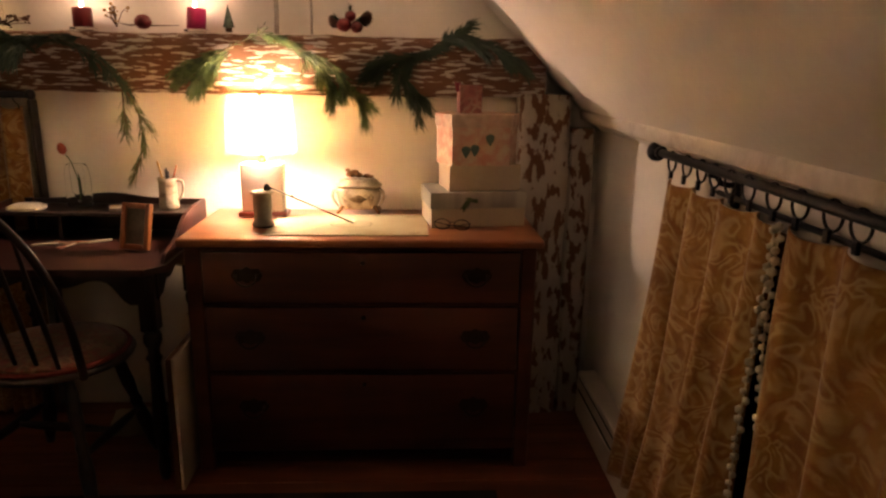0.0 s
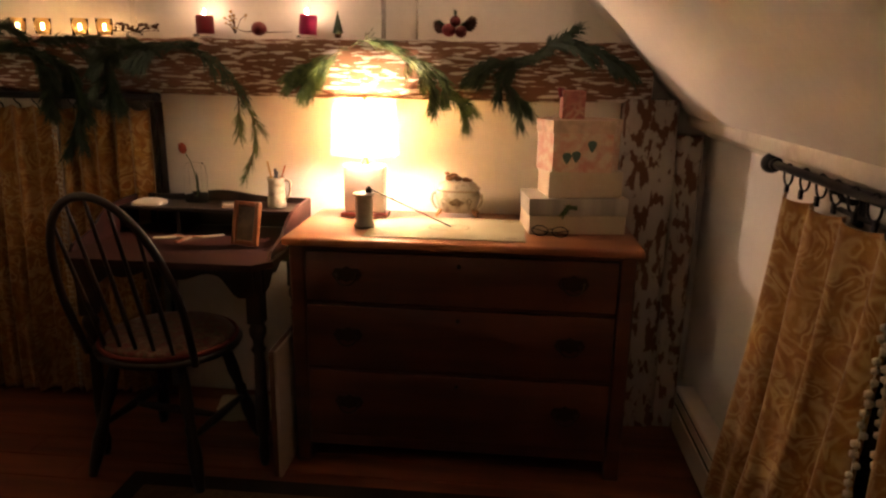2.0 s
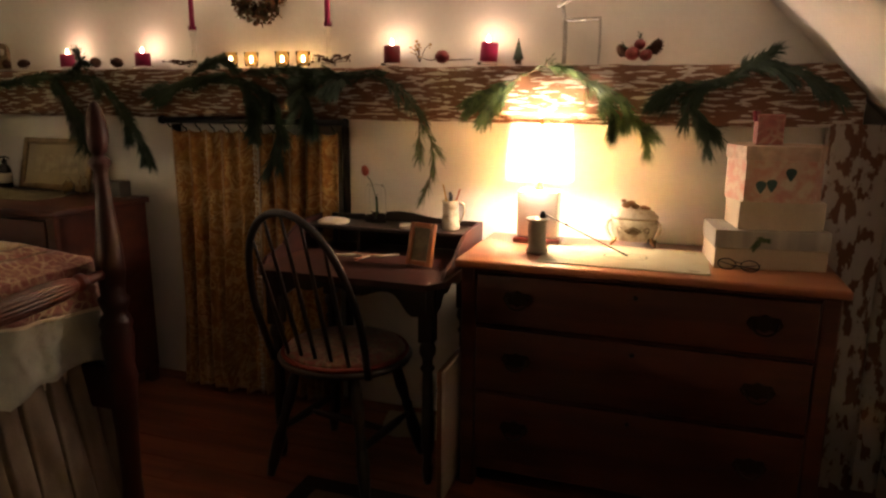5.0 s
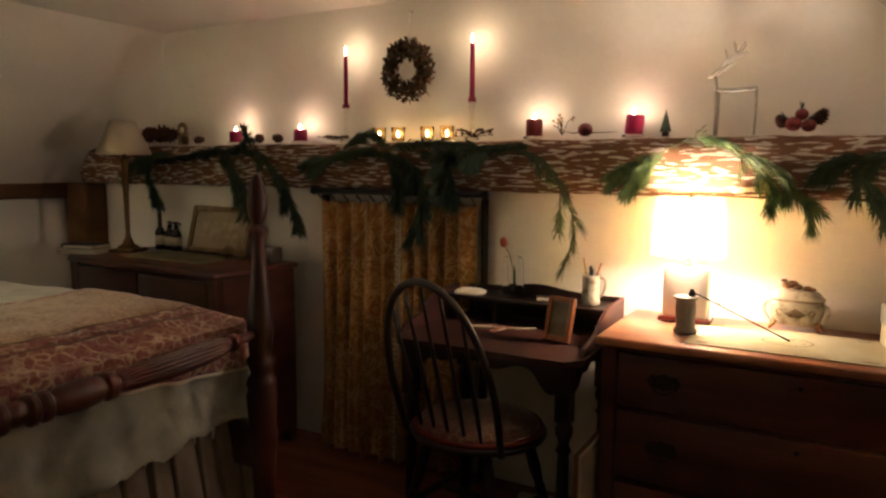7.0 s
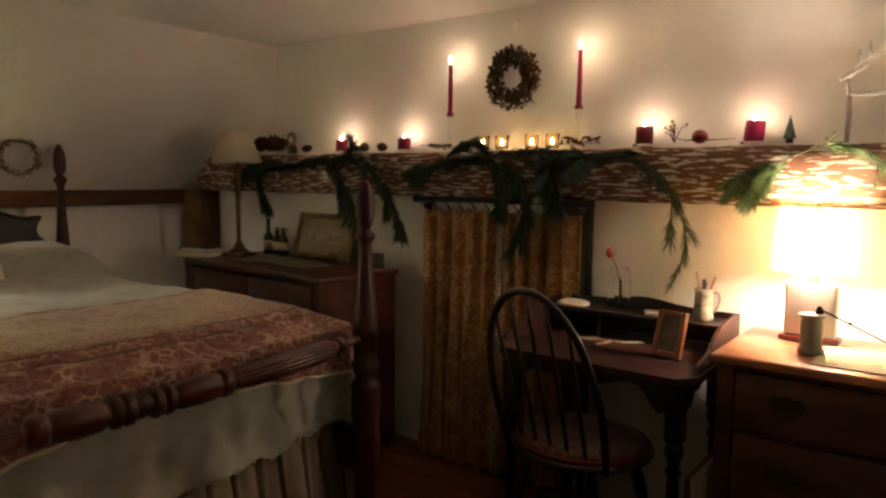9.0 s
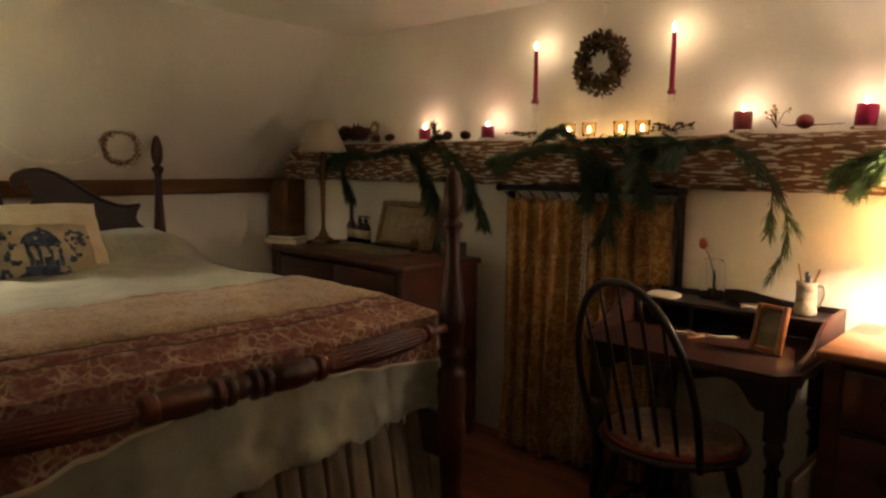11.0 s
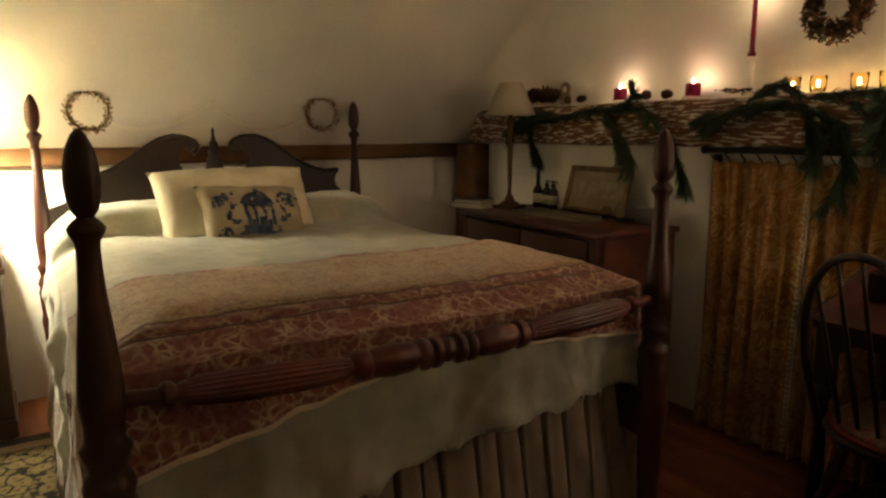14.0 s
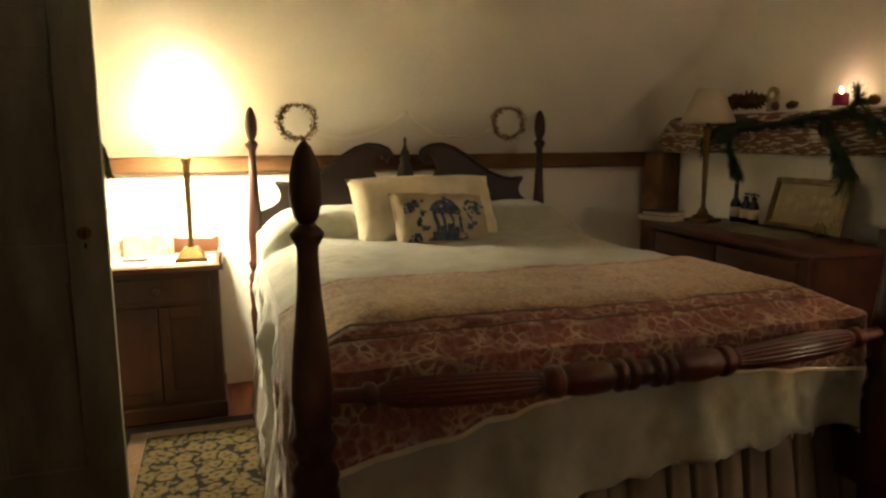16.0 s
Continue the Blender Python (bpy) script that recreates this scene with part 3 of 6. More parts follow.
part("back_hoop", tube(B(), [bow(-1 + 2 * i / 48) for i in range(49)], 0.0125, 10), EBONY, chair, "bent dark bow of the chair back")
for k in range(-2, 3):
    foot_p = Vector((k * 0.062, -0.165 + 0.006 * abs(k), SEAT_Z))
    xt = k * 0.070
    best = min((bow(-1 + 2 * i / 400) for i in range(60, 341)), key=lambda p: abs(p.x - xt))
    part("spindle", tube(B(), [foot_p.lerp(best, i / 6) for i in range(7)], [0.006, 0.0075, 0.008, 0.0075, 0.0065, 0.006, 0.005], 8), EBONY, chair)

# ---- panel standing between desk and chest ----
art = thing("leaning_panel", "pale wooden panel leaning on edge beside the chest", "panel", pose(-0.712, 3.09, 0, 0, 0, 0))
part("board", soft(box(B(), -0.012, 0.0, 0, 0.45, 0.0, 0.46, 0.003)), material("pale_board", (0.42, 0.34, 0.25), 0.7, second=(0.34, 0.27, 0.2), scale=5, bump=0.2), art)
part("edge_strip", box(B(), -0.030, -0.0125, 0.0, 0.45, 0.0, 0.46, 0.003), PINE, art, "pine edge strip")


# ---- four-poster bed ----
BX0, BX1, BY0, BY1 = -3.84, -1.675, 1.167, 2.712
BYC = (BY0 + BY1) / 2
bed = thing("four_poster_bed", "mahogany four-poster bed with turned posts and scroll headboard", "bed", pose(0, 0, 0))
FINIAL = [(0.018, 0.0), (0.027, 0.012), (0.0335, 0.035), (0.036, 0.062), (0.0335, 0.095), (0.026, 0.124), (0.015, 0.146), (0.004, 0.157)]


def post(x, y, h, k, slim=1.0):
    base = [(0.026, 0), (0.034, 0.03), (0.03, 0.1), (0.036, 0.28), (0.044, 0.42), (0.05, 0.46), (0.042, 0.5), (0.046, 0.54), (0.05, 0.6), (0.044, 0.62), (0.05, 0.64), (0.044, 0.66), (0.034, 0.675), (0.042, 0.7), (0.048, 0.72), (0.036, 0.735)]
    lo, hi = 0.735, h - 0.213
    mid = [(0.036 - 0.004 + 0.011 * smoothstep(0, 0.2, u) - 0.022 * smoothstep(0.15, 1, u), lo + (hi - lo) * u) for u in [i / 10 for i in range(1, 11)]]
    top = [(0.025, hi + 0.012), (0.036, hi + 0.03), (0.038, hi + 0.037), (0.031, hi + 0.046), (0.017, hi + 0.057)]
    top = [(r * slim, z) for r, z in top] + [(r * slim, h - 0.155 + z) for r, z in FINIAL]
    return lathe(B(), [(r * k, z) for r, z in base + mid + top], 24, pose(x, y, 0))


for y in (BY0, BY1):
    part("foot_post", post(BX1, y, 1.32, 1.0, 0.88), MAHOGANY, bed)
    part("head_post", post(BX0, y, 1.482, 0.85), MAHOGANY, bed)

# turned and reeded foot rail
half = BYC - BY0
prof = [(0.018, 0.03), (0.018, 0.10), (0.03, 0.11), (0.03, 0.125), (0.02, 0.135), (0.028, 0.15), (0.036, 0.19), (0.040, 0.27), (0.040, 0.38), (0.036, 0.46), (0.028, 0.50), (0.022, 0.515), (0.038, 0.525), (0.042, 0.535), (0.042, 0.55), (0.034, 0.56), (0.04, 0.58), (0.044, 0.62), (0.04, 0.67), (0.03, 0.69), (0.044, 0.70), (0.044, 0.712), (0.034, 0.722), (0.044, 0.732), (0.044, 0.744), (0.03, 0.752), (0.034, half)]
prof = prof + [(r, 2 * half - z) for r, z in reversed(prof[:-1])]
dense = []
for (r0, z0), (r1, z1) in zip(prof, prof[1:]):
    for i in range(4):
        dense.append((0.9 * (r0 + (r1 - r0) * i / 4), z0 + (z1 - z0) * i / 4))
dense.append(prof[-1])
bm = lathe(B(), dense, 72, Matrix.Translation((BX1, BY0, 0.812)) @ pose(0, 0, 0, -90), flutes=((0.155, 0.5, 18, 0.005), (2 * half - 0.5, 2 * half - 0.155, 18, 0.005)))
for v in bm.verts:
    v.co.z -= 0.034 * math.sin(math.pi * min(1, max(0, (v.co.y - BY0) / (BY1 - BY0)))) ** 0.8
part("foot_rail", bm, MAHOGANY_RED, bed, "polished turned and reeded mahogany rail")
for y in (BY0 + 0.01, BY1 - 0.04):
    part("side_rail", box(B(), BX0, BX1, y, y + 0.03, 0.36, 0.5, 0.004), MAHOGANY, bed)

# scroll headboard
half_out = [(0.755, 0.70), (0.755, 0.975), (0.72, 0.985), (0.68, 1.0), (0.652, 1.025), (0.643, 1.055), (0.652, 1.085), (0.67, 1.112), (0.662, 1.124), (0.60, 1.118), (0.54, 1.13), (0.47, 1.158), (0.40, 1.203), (0.33, 1.253), (0.265, 1.292), (0.20, 1.311), (0.14, 1.306), (0.095, 1.286), (0.077, 1.262), (0.083, 1.236), (0.104, 1.219), (0.126, 1.226), (0.128, 1.246), (0.15, 1.238), (0.17, 1.20), (0.172, 1.165), (0.15, 1.125), (0.10, 1.10), (0.045, 1.095)]
outline = [(y, z) for y, z in half_out] + [(-y, z) for y, z in reversed(half_out)]
bm = plate(B(), outline, 0.03, Matrix(((0, 0, 1, BX0 - 0.015), (1, 0, 0, BYC), (0, 1, 0, 0), (0, 0, 0, 1))))
headboard = part("headboard", bm, HEAD_WOOD, bed, "dark scrolled broken-pediment headboard")
bm = B()
for s in (-1, 1):
    tube(bm, [(BX0 + 0.018, BYC + s * y, z - 0.008) for y, z in half_out[8:21]], 0.009, 8)
part("scroll_moulding", bm, HEAD_WOOD, headboard)
bm = B()
lathe(bm, [(0.052, 1.09), (0.050, 1.13), (0.042, 1.15), (0.036, 1.19), (0.026, 1.20), (0.024, 1.215), (0.034, 1.225), (0.020, 1.238), (0.024, 1.255), (0.020, 1.27), (0.010, 1.28), (0.012, 1.29), (0.006, 1.30), (0.008, 1.325), (0.002, 1.342)], 16, pose(BX0, BYC, 0))
part("finial", bm, HEAD_WOOD, headboard)

# ---- mattress and bedding ----
MX0, MX1, MY0, MY1, MZ = -3.80, -1.775, 1.18, 2.72, 0.885
mattress = single("mattress", soft(box(B(), MX0, MX1 - 0.03, MY0 + 0.03, MY1 - 0.03, 0.42, MZ - 0.03, 0.05, 3)), CREAM, "thick mattress hidden under the quilt", "mattress")


def top_z(x, y):
    """Height of the made bed over the plan: pillows raise the head end."""
    z = MZ + 0.008 * noise.noise(Vector((x * 4, y * 4, 1))) + 0.012 * noise.noise(Vector((x * 1.6, y * 1.6, 7)))
    for c in (BYC - 0.40, BYC + 0.40):
        z += 0.112 * math.exp(-(abs((x + 3.56) / 0.25) ** 7)) * math.exp(-(abs((y - c) / 0.42) ** 6))
    z -= 0.022 * math.exp(-((x + 3.30) / 0.022) ** 2)
    return z


def drape(a0, a1, b0, b1, hang_s, hang_n, hang_f, lift, seed, ruffle=0.012, foot=lambda y: 1.0, scallop=0.0, lift_creases=1.0):
    """A cover over the bed from x = a0 to the foot, hanging at the sides and the foot."""
    def f(u, v):
        lx = (MX1 - a0) + hang_f
        s = u * lx
        ly = (MY1 - MY0) + hang_s + hang_n
        t = v * ly - hang_s
        x, y = a0 + s, MY0 + t
        ox = max(0.0, x - MX1) * foot(min(max(y, MY0), MY1))
        oy = max(0.0, MY0 - y, y - MY1)
        drop = max(ox, oy) if min(ox, oy) == 0 else (ox ** 4 + oy ** 4) ** 0.25
        xx, yy = min(x, MX1), min(max(y, MY0), MY1)
        ex = min(MX1 - xx, yy - MY0, MY1 - yy) if drop == 0 else 0
        round_off = 0.078 * (1 - min(1, ex / 0.19)) ** 2
        z = top_z(xx, yy) - round_off - drop * (1 + 0.02 * math.sin((x if oy > ox else y) * 21 + seed) + 0.015 * math.sin((x if oy > ox else y) * 47) + 0.13 * noise.noise(Vector((x * 4, y * 4, 2))))
        z += (0.006 * noise.noise(Vector((x * 9, y * 13, seed + 3))) + 0.003 * noise.noise(Vector((x * 26, y * 19, seed + 5)))) * lift_creases
        if drop > 0:
            a = x if oy > ox else y
            z += scallop * abs(math.sin(a * 17 + 2.5 * noise.noise(Vector((a * 3, 0, seed))))) * smoothstep(0.1, 0.3, drop)
        k = smoothstep(0, 0.25, drop)
        wave = math.sin((x if oy > ox else y) * 26 + seed) * 0.5 + 0.9 * noise.noise(Vector((x * 15, y * 15, seed + 8))) + math.sin((x if oy > ox else y) * 11 + seed * 2) * 0.6 + noise.noise(Vector((x * 6, y * 6, seed)))
        out = lift + k * (0.012 + ruffle * wave)
        sx = (1 if ox > 0 else 0) * (ox / max(ox + oy, 1e-6))
        sy = (1 if y > MY1 else -1 if y < MY0 else 0) * (oy / max(ox + oy, 1e-6))
        return Vector((xx + out * sx, yy + out * sy, z + (lift if drop == 0 else lift * (1 - k))))
    return f


quilt = thing("quilt", "pale sage linen quilt spread over the bed and pillows", "quilt", pose(0, 0, 0))
fq = drape(-3.79, 0, 0, 0, 0.70, 0.50, 0.285, 0.012, 1.0, ruffle=0.022, scallop=0.026, foot=lambda y: 1.12 + 0.42 * smoothstep(0, 1, (MY1 - 0.1 - y) / 1.3))
for nm, u0, u1, n in (("top_panel", 0.0, 0.86, 116), ("foot_drop", 0.86, 1.0, 20)):
    part(nm, soft(sheet(B(), lambda u, v, u0=u0, u1=u1: fq(u0 + (u1 - u0) * u, v), n, 170, 0.006), 60), SAGE, quilt)

throw = thing("paisley_throw", "faded paisley throw with red border folded over the bed foot", "throw", pose(0, 0, 0))
TX = -2.34
ft = drape(TX, 0, 0, 0, 0.63, 0.47, 0.15, 0.026, 1.0, foot=lambda y: 1.0 + 0.40 * smoothstep(0.5, 1, (MY1 - y) / 1.54) - 0.45 * math.exp(-((y - BYC - 0.08) / 0.40) ** 2))
L_T = MX1 - TX + 0.15
bands = [("border_stripe", 0.0, 0.035, PAISLEY_RED, "narrow red stripe"), ("field", 0.035, 0.64, PAISLEY, "faded gold and brown paisley field"), ("stripe", 0.64, 0.652, PAISLEY_DARK, "thin dark stripe"), ("narrow_border", 0.652, 0.70, PAISLEY_RED, ""), ("stripe", 0.70, 0.71, PAISLEY_DARK, "thin dark stripe"), ("border", 0.71, 0.985, PAISLEY_RED, "deep red paisley border"), ("hem", 0.985, 1.0, CREAM, "cream hem")]
for nm, u0, u1, mt, lb in bands:
    part(nm, soft(sheet(B(), lambda u, v, u0=u0, u1=u1: ft(u0 + (u1 - u0) * u, v), max(2, int((u1 - u0) * 48)), 90, 0.005), 60), mt, throw, lb)

skirt = thing("bedskirt", "pleated taupe linen bedskirt reaching the floor", "bedskirt", pose(0, 0, 0))


def pleats(p0, p1, out, z0, z1, n, seed):
    """A gathered skirt: broad flat folds parted by deep creases, flaring to the floor."""
    p0, p1, out = Vector(p0), Vector(p1), Vector(out)
    along = (p1 - p0).normalized()

    def f(u, v):
        s = u * n + 0.55 * noise.noise(Vector((u * n * 0.6, seed, 5))) + 0.12 * noise.noise(Vector((u * n * 0.5, v * 2, seed)))
        c = s - math.floor(s)
        deep = 0.62 + 0.5 * noise.noise(Vector((math.floor(s) * 1.7, seed, 9)))
        crease = math.exp(-((c - 0.5) / 0.11) ** 2) * deep
        roll = 0.3 * math.sin(2 * math.pi * c * 2 + seed)
        fold = 0.065 * (1 - crease) + 0.014 * roll + 0.02 * noise.noise(Vector((u * n * 0.45, v, seed)))
        p = p0.lerp(p1, u) + out * (fold * (0.45 + 0.55 * (1 - v) ** 0.5) - 0.03 * v + 0.04 * (1 - v)) + along * (0.018 * math.sin(2 * math.pi * c) * (1 - v))
        p.z = z0 + (z1 - z0) * v
        return p
    return soft(sheet(B(), f, n * 16, 10, 0.003), 80)


part("foot_panel", pleats((MX1 - 0.045, MY0 + 0.02, 0), (MX1 - 0.045, MY1 + 0.03, 0), (1, 0, 0), 0.012, 0.6, 18, 1), TAUPE, skirt)
part("side_panel", pleats((MX0, MY1 - 0.035, 0), (MX1 - 0.05, MY1 - 0.035, 0), (0, 1, 0), 0.012, 0.6, 21, 2), TAUPE, skirt)
part("side_panel", pleats((MX0, MY0 + 0.035, 0), (MX1 - 0.05, MY0 + 0.035, 0), (0, -1, 0), 0.012, 0.6, 21, 3), TAUPE, skirt)


def pillow_f(w, h, t, seed):
    def f(u, v, side):
        x, y = (u - 0.5) * 2, (v - 0.5) * 2
        q = max(0.0, (1 - abs(x) ** 2.6)) ** 0.5 * max(0.0, (1 - abs(y) ** 2.6)) ** 0.5
        pinch = 1 - 0.06 * (1 - abs(x) ** 2) * abs(y) ** 3 + 0.025 * noise.noise(Vector((x * 3, y * 0.6, seed + 20)))
        pinch2 = 1 - 0.05 * (1 - abs(y) ** 2) * abs(x) ** 3 + 0.02 * noise.noise(Vector((x * 0.6, y * 3, seed + 30)))
        n = (0.024 * noise.noise(Vector((x * 2.5, y * 2.5, seed + side))) + 0.008 * noise.noise(Vector((x * 7, y * 5, seed)))) * q
        return Vector((x * w / 2 * pinch2, (y * h / 2) * pinch, side * (t / 2 * q ** 0.8 + n)))
    return f


def pillow(name, m, w, h, t, mat, label, seed):
    p = thing(name, label, "pillow", m)
    f = pillow_f(w, h, t, seed)
    bm = B()
    sheet(bm, lambda u, v: f(u, v, 1), 24, 18)
    sheet(bm, lambda u, v: f(u, v, -1), 24, 18)
    bmesh.ops.remove_doubles(bm, verts=bm.verts, dist=0.0005)
    bmesh.ops.recalc_face_normals(bm, faces=bm.faces[:])
    part("cushion", soft(bm, 80), mat, p)
    return p, f


def facing_foot(x, y, z, lean, turn=0, roll=0):
    """Local x runs to the bed's north side, local y up, local z to the foot."""
    return Matrix.Translation((x, y, z)) @ pose(0, 0, 0, 0, 0, 90 + turn) @ pose(0, 0, 0, 90 - lean) @ pose(0, 0, 0, 0, 0, roll)


pillow("cream_pillow", facing_foot(-3.33, 1.90, 0.995, 30, 5), 0.70, 0.36, 0.23, CREAM, "large plump cream cotton pillow standing on the quilt", 3)
lumbar, lf = pillow("lumbar_pillow", facing_foot(-3.19, 1.93, 0.965, 34, 9, -4), 0.46, 0.29, 0.13, material("oatmeal_linen", (0.55, 0.47, 0.34), 0.9, bump=0.4, bump_scale=200), "small oatmeal lumbar pillow printed with a blue garden pavilion", 5)


def printed(parent, name, shapes, mat, label):
    bm = B()
    for pts in shapes:
        vs = []
        for x, y in pts:
            p = lf(x / 0.46 + 0.5, y / 0.29 + 0.5, 1)
            vs.append(bm.verts.new(p + Vector((0, 0, 0.0025))))
        f = bm.faces.new(vs)
    bmesh.ops.triangulate(bm, faces=bm.faces[:])
    bmesh.ops.subdivide_edges(bm, edges=bm.edges[:], cuts=2, use_grid_fill=True)
    for v in bm.verts:
        q = lf(v.co.x / 0.46 + 0.5, v.co.y / 0.29 + 0.5, 1)
        v.co.z = q.z + 0.0025
    part(name, bm, mat, parent, label)


def rect(x0, x1, y0, y1):
    return [(x0, y0), (x1, y0), (x1, y1), (x0, y1)]


pav = [[(-0.082, 0.022), (0.08, 0.022), (0.066, 0.05), (0.042, 0.07), (0.012, 0.08), (-0.012, 0.08), (-0.042, 0.07), (-0.066, 0.05)], rect(-0.008, 0.008, 0.076, 0.098), rect(-0.085, 0.085, -0.112, -0.082), rect(-0.068, 0.066, 0.008, 0.021), [(-0.11, -0.118), (0.12, -0.12), (0.10, -0.108), (-0.09, -0.106)]]
pav += [rect(x - 0.008, x + 0.008, -0.083, 0.009) for x in (-0.06, -0.026, 0.018, 0.055)]
pav += [rect(-0.012, 0.012, -0.083, -0.045), rect(-0.05, -0.034, -0.083, -0.06), rect(0.028, 0.045, -0.083, -0.055)]
printed(lumbar, "pavilion_print", pav, BLUE_INK, "blue-grey printed pavilion")
rs = random.Random(4)
for s in (-1, 1):
    spr = []
    for cx, cy, spread, count in ((0.15, 0.05, 0.04, 22), (0.115, 0.005, 0.012, 7), (0.125, -0.03, 0.012, 7), (0.15, -0.09, 0.03, 10), (0.105, -0.055, 0.012, 5)):
        for _ in range(count):
            px, py = s * (cx + rs.gauss(0, spread * 0.6)), cy + rs.gauss(0, spread * 0.5)
            if abs(px) > 0.205 or abs(py) > 0.125 or (s > 0 and cy < -0.06):
                continue
            r, a = rs.uniform(0.007, 0.017), rs.uniform(0, 6)
            spr.append([(px + r * w * math.cos(a + k * 1.257), py + r * w * math.sin(a + k * 1.257)) for k, w in enumerate((1.0, 0.5, 0.9, 0.45, 0.8))])
    printed(lumbar, "foliage_print", spr, BLUE_INK, "blue-grey printed foliage")

# ---- bedside cabinet ----
stand = thing("bedside_cabinet", "old pine bedside cabinet with a drawer and gallery top", "cabinet", pose(0, 0, 0))
SX0, SX1, SY0, SY1 = -4.09, -3.66, 0.42, 1.0
part("body", box(B(), SX0, SX1 - 0.012, SY0 + 0.02, SY1 - 0.015, 0.05, STAND_Z - 0.025, 0.004), SHADED_PINE, stand)
part("top", soft(box(B(), SX0 - 0.01, SX1 + 0.02, SY0, SY1 + 0.005, STAND_Z - 0.025, STAND_Z, 0.006, 2)), PINE, stand)
part("plinth", box(B(), SX0, SX1 - 0.004, SY0 + 0.012, SY1 - 0.008, 0.006, 0.085, 0.006), SHADED_PINE, stand)
part("drawer", soft(box(B(), SX1 - 0.012, SX1 - 0.002, SY0 + 0.06, SY1 - 0.06, 0.59, 0.70, 0.003)), SHADED_PINE, stand)
for y0, y1 in ((SY0 + 0.06, (SY0 + SY1) / 2 - 0.003), ((SY0 + SY1) / 2 + 0.003, SY1 - 0.06)):
    dd = part("door", soft(box(B(), SX1 - 0.012, SX1 - 0.006, y0, y1, 0.11, 0.565, 0.002)), SHADED_PINE, stand)
    for a0, a1, b0, b1 in ((y0, y0 + 0.045, 0.11, 0.565), (y1 - 0.045, y1, 0.11, 0.565), (y0 + 0.045, y1 - 0.045, 0.11, 0.16), (y0 + 0.045, y1 - 0.045, 0.515, 0.565)):
        part("stile", box(B(), SX1 - 0.006, SX1 + 0.002, a0, a1, b0, b1, 0.002), SHADED_PINE, dd)
part("knob", lathe(B(), [(0.006, 0), (0.006, 0.012), (0.014, 0.02), (0.012, 0.028), (0.003, 0.031)], 14, Matrix.Translation((SX1 - 0.002, (SY0 + SY1) / 2, 0.645)) @ pose(0, 0, 0, 0, 90)), SHADED_PINE, stand)
gal = [(SY0 + 0.01, 0), (SY0 + 0.01, 0.055), (SY0 + 0.05, 0.045), (SY0 + 0.2, 0.05), ((SY0 + SY1) / 2, 0.065), (SY1 - 0.2, 0.05), (SY1 - 0.05, 0.045), (SY1 - 0.01, 0.055), (SY1 - 0.01, 0)]
part("back_gallery", plate(B(), [(y, STAND_Z + z * 1.45) for y, z in gal], 0.012, Matrix(((0, 0, 1, SX0), (1, 0, 0, 0), (0, 1, 0, 0), (0, 0, 0, 1)))), PINE, stand)
for y in (SY0 + 0.003, SY1 - 0.013):
    pr = [(SX0 + 0.013, 0), (SX0 + 0.013, 0.055), (SX0 + 0.1, 0.05), (SX0 + 0.2, 0.036), (SX0 + 0.3, 0.034), (SX1 - 0.05, 0.046), (SX1 - 0.02, 0.05), (SX1 + 0.008, 0.038), (SX1 + 0.016, 0.018), (SX1 + 0.004, 0.004), (SX1 - 0.004, 0)]
    part("side_gallery", plate(B(), [(x, STAND_Z + z * 1.45) for x, z in pr], 0.011, Matrix(((1, 0, 0, 0), (0, 0, 1, y), (0, 1, 0, 0), (0, 0, 0, 1)))), PINE, stand)


# ---- lamps ----
def square_shade(bm, z0, z1, h0, h1, deep, t=0.003):
    ring = []
    for z, h, q in ((z0, h0, 0), (z1, h1, 0), (z1, h1, t), (z0, h0, t)):
        ring.append([bm.verts.new((a * (h - q), b * (h * deep - q), z)) for a, b in ((-1, -1), (1, -1), (1, 1), (-1, 1))])
    for i in range(4):
        a, b = ring[i], ring[(i + 1) % 4]
        for k in range(4):
            bm.faces.new((a[k], a[(k + 1) % 4], b[(k + 1) % 4], b[k]))
    bmesh.ops.recalc_face_normals(bm, faces=bm.faces[:])
    return bm


SHADE = shade_cloth("lit_linen_shade", (0.94, 0.85, 0.66), 0.40)
SHADE_B = shade_cloth("lit_ivory_shade", (0.85, 0.80, 0.66), 0.55)
SHADE_DIM = shade_cloth("unlit_ivory_shade", (0.62, 0.54, 0.40), 0.25)
BULB = glowing("lit_bulb", (1.0, 0.72, 0.38), 40)
lamp = thing("table_lamp", "lit table lamp with a square ivory shade and ceramic body", "lamp", pose(*LAMP_A, CHEST_Z))
part("base", soft(box(B(), -0.086, 0.086, -0.045, 0.045, 0.004, 0.022, 0.006, 2)), MAHOGANY_RED, lamp, "red-brown wooden plinth")
part("body", soft(box(B(), -0.074, 0.074, -0.034, 0.034, 0.022, 0.195, 0.008, 3)), material("pale_ceramic", (0.52, 0.48, 0.42), 0.35, second=(0.46, 0.42, 0.36), scale=5, coat=0.3), lamp, "pale grey square ceramic body")
part("neck", lathe(B(), [(0.02, 0.195), (0.012, 0.205), (0.008, 0.22), (0.012, 0.255), (0.012, 0.27)], 14), BRASS, lamp)
part("bulb", lathe(B(), [(0.012, 0.271), (0.016, 0.285), (0.026, 0.305), (0.028, 0.322), (0.022, 0.34), (0.008, 0.35)], 16), BULB, lamp)
part("shade", square_shade(B(), 0.228, 0.425, 0.115, 0.104, 0.48), SHADE, lamp, "glowing square ivory linen shade")
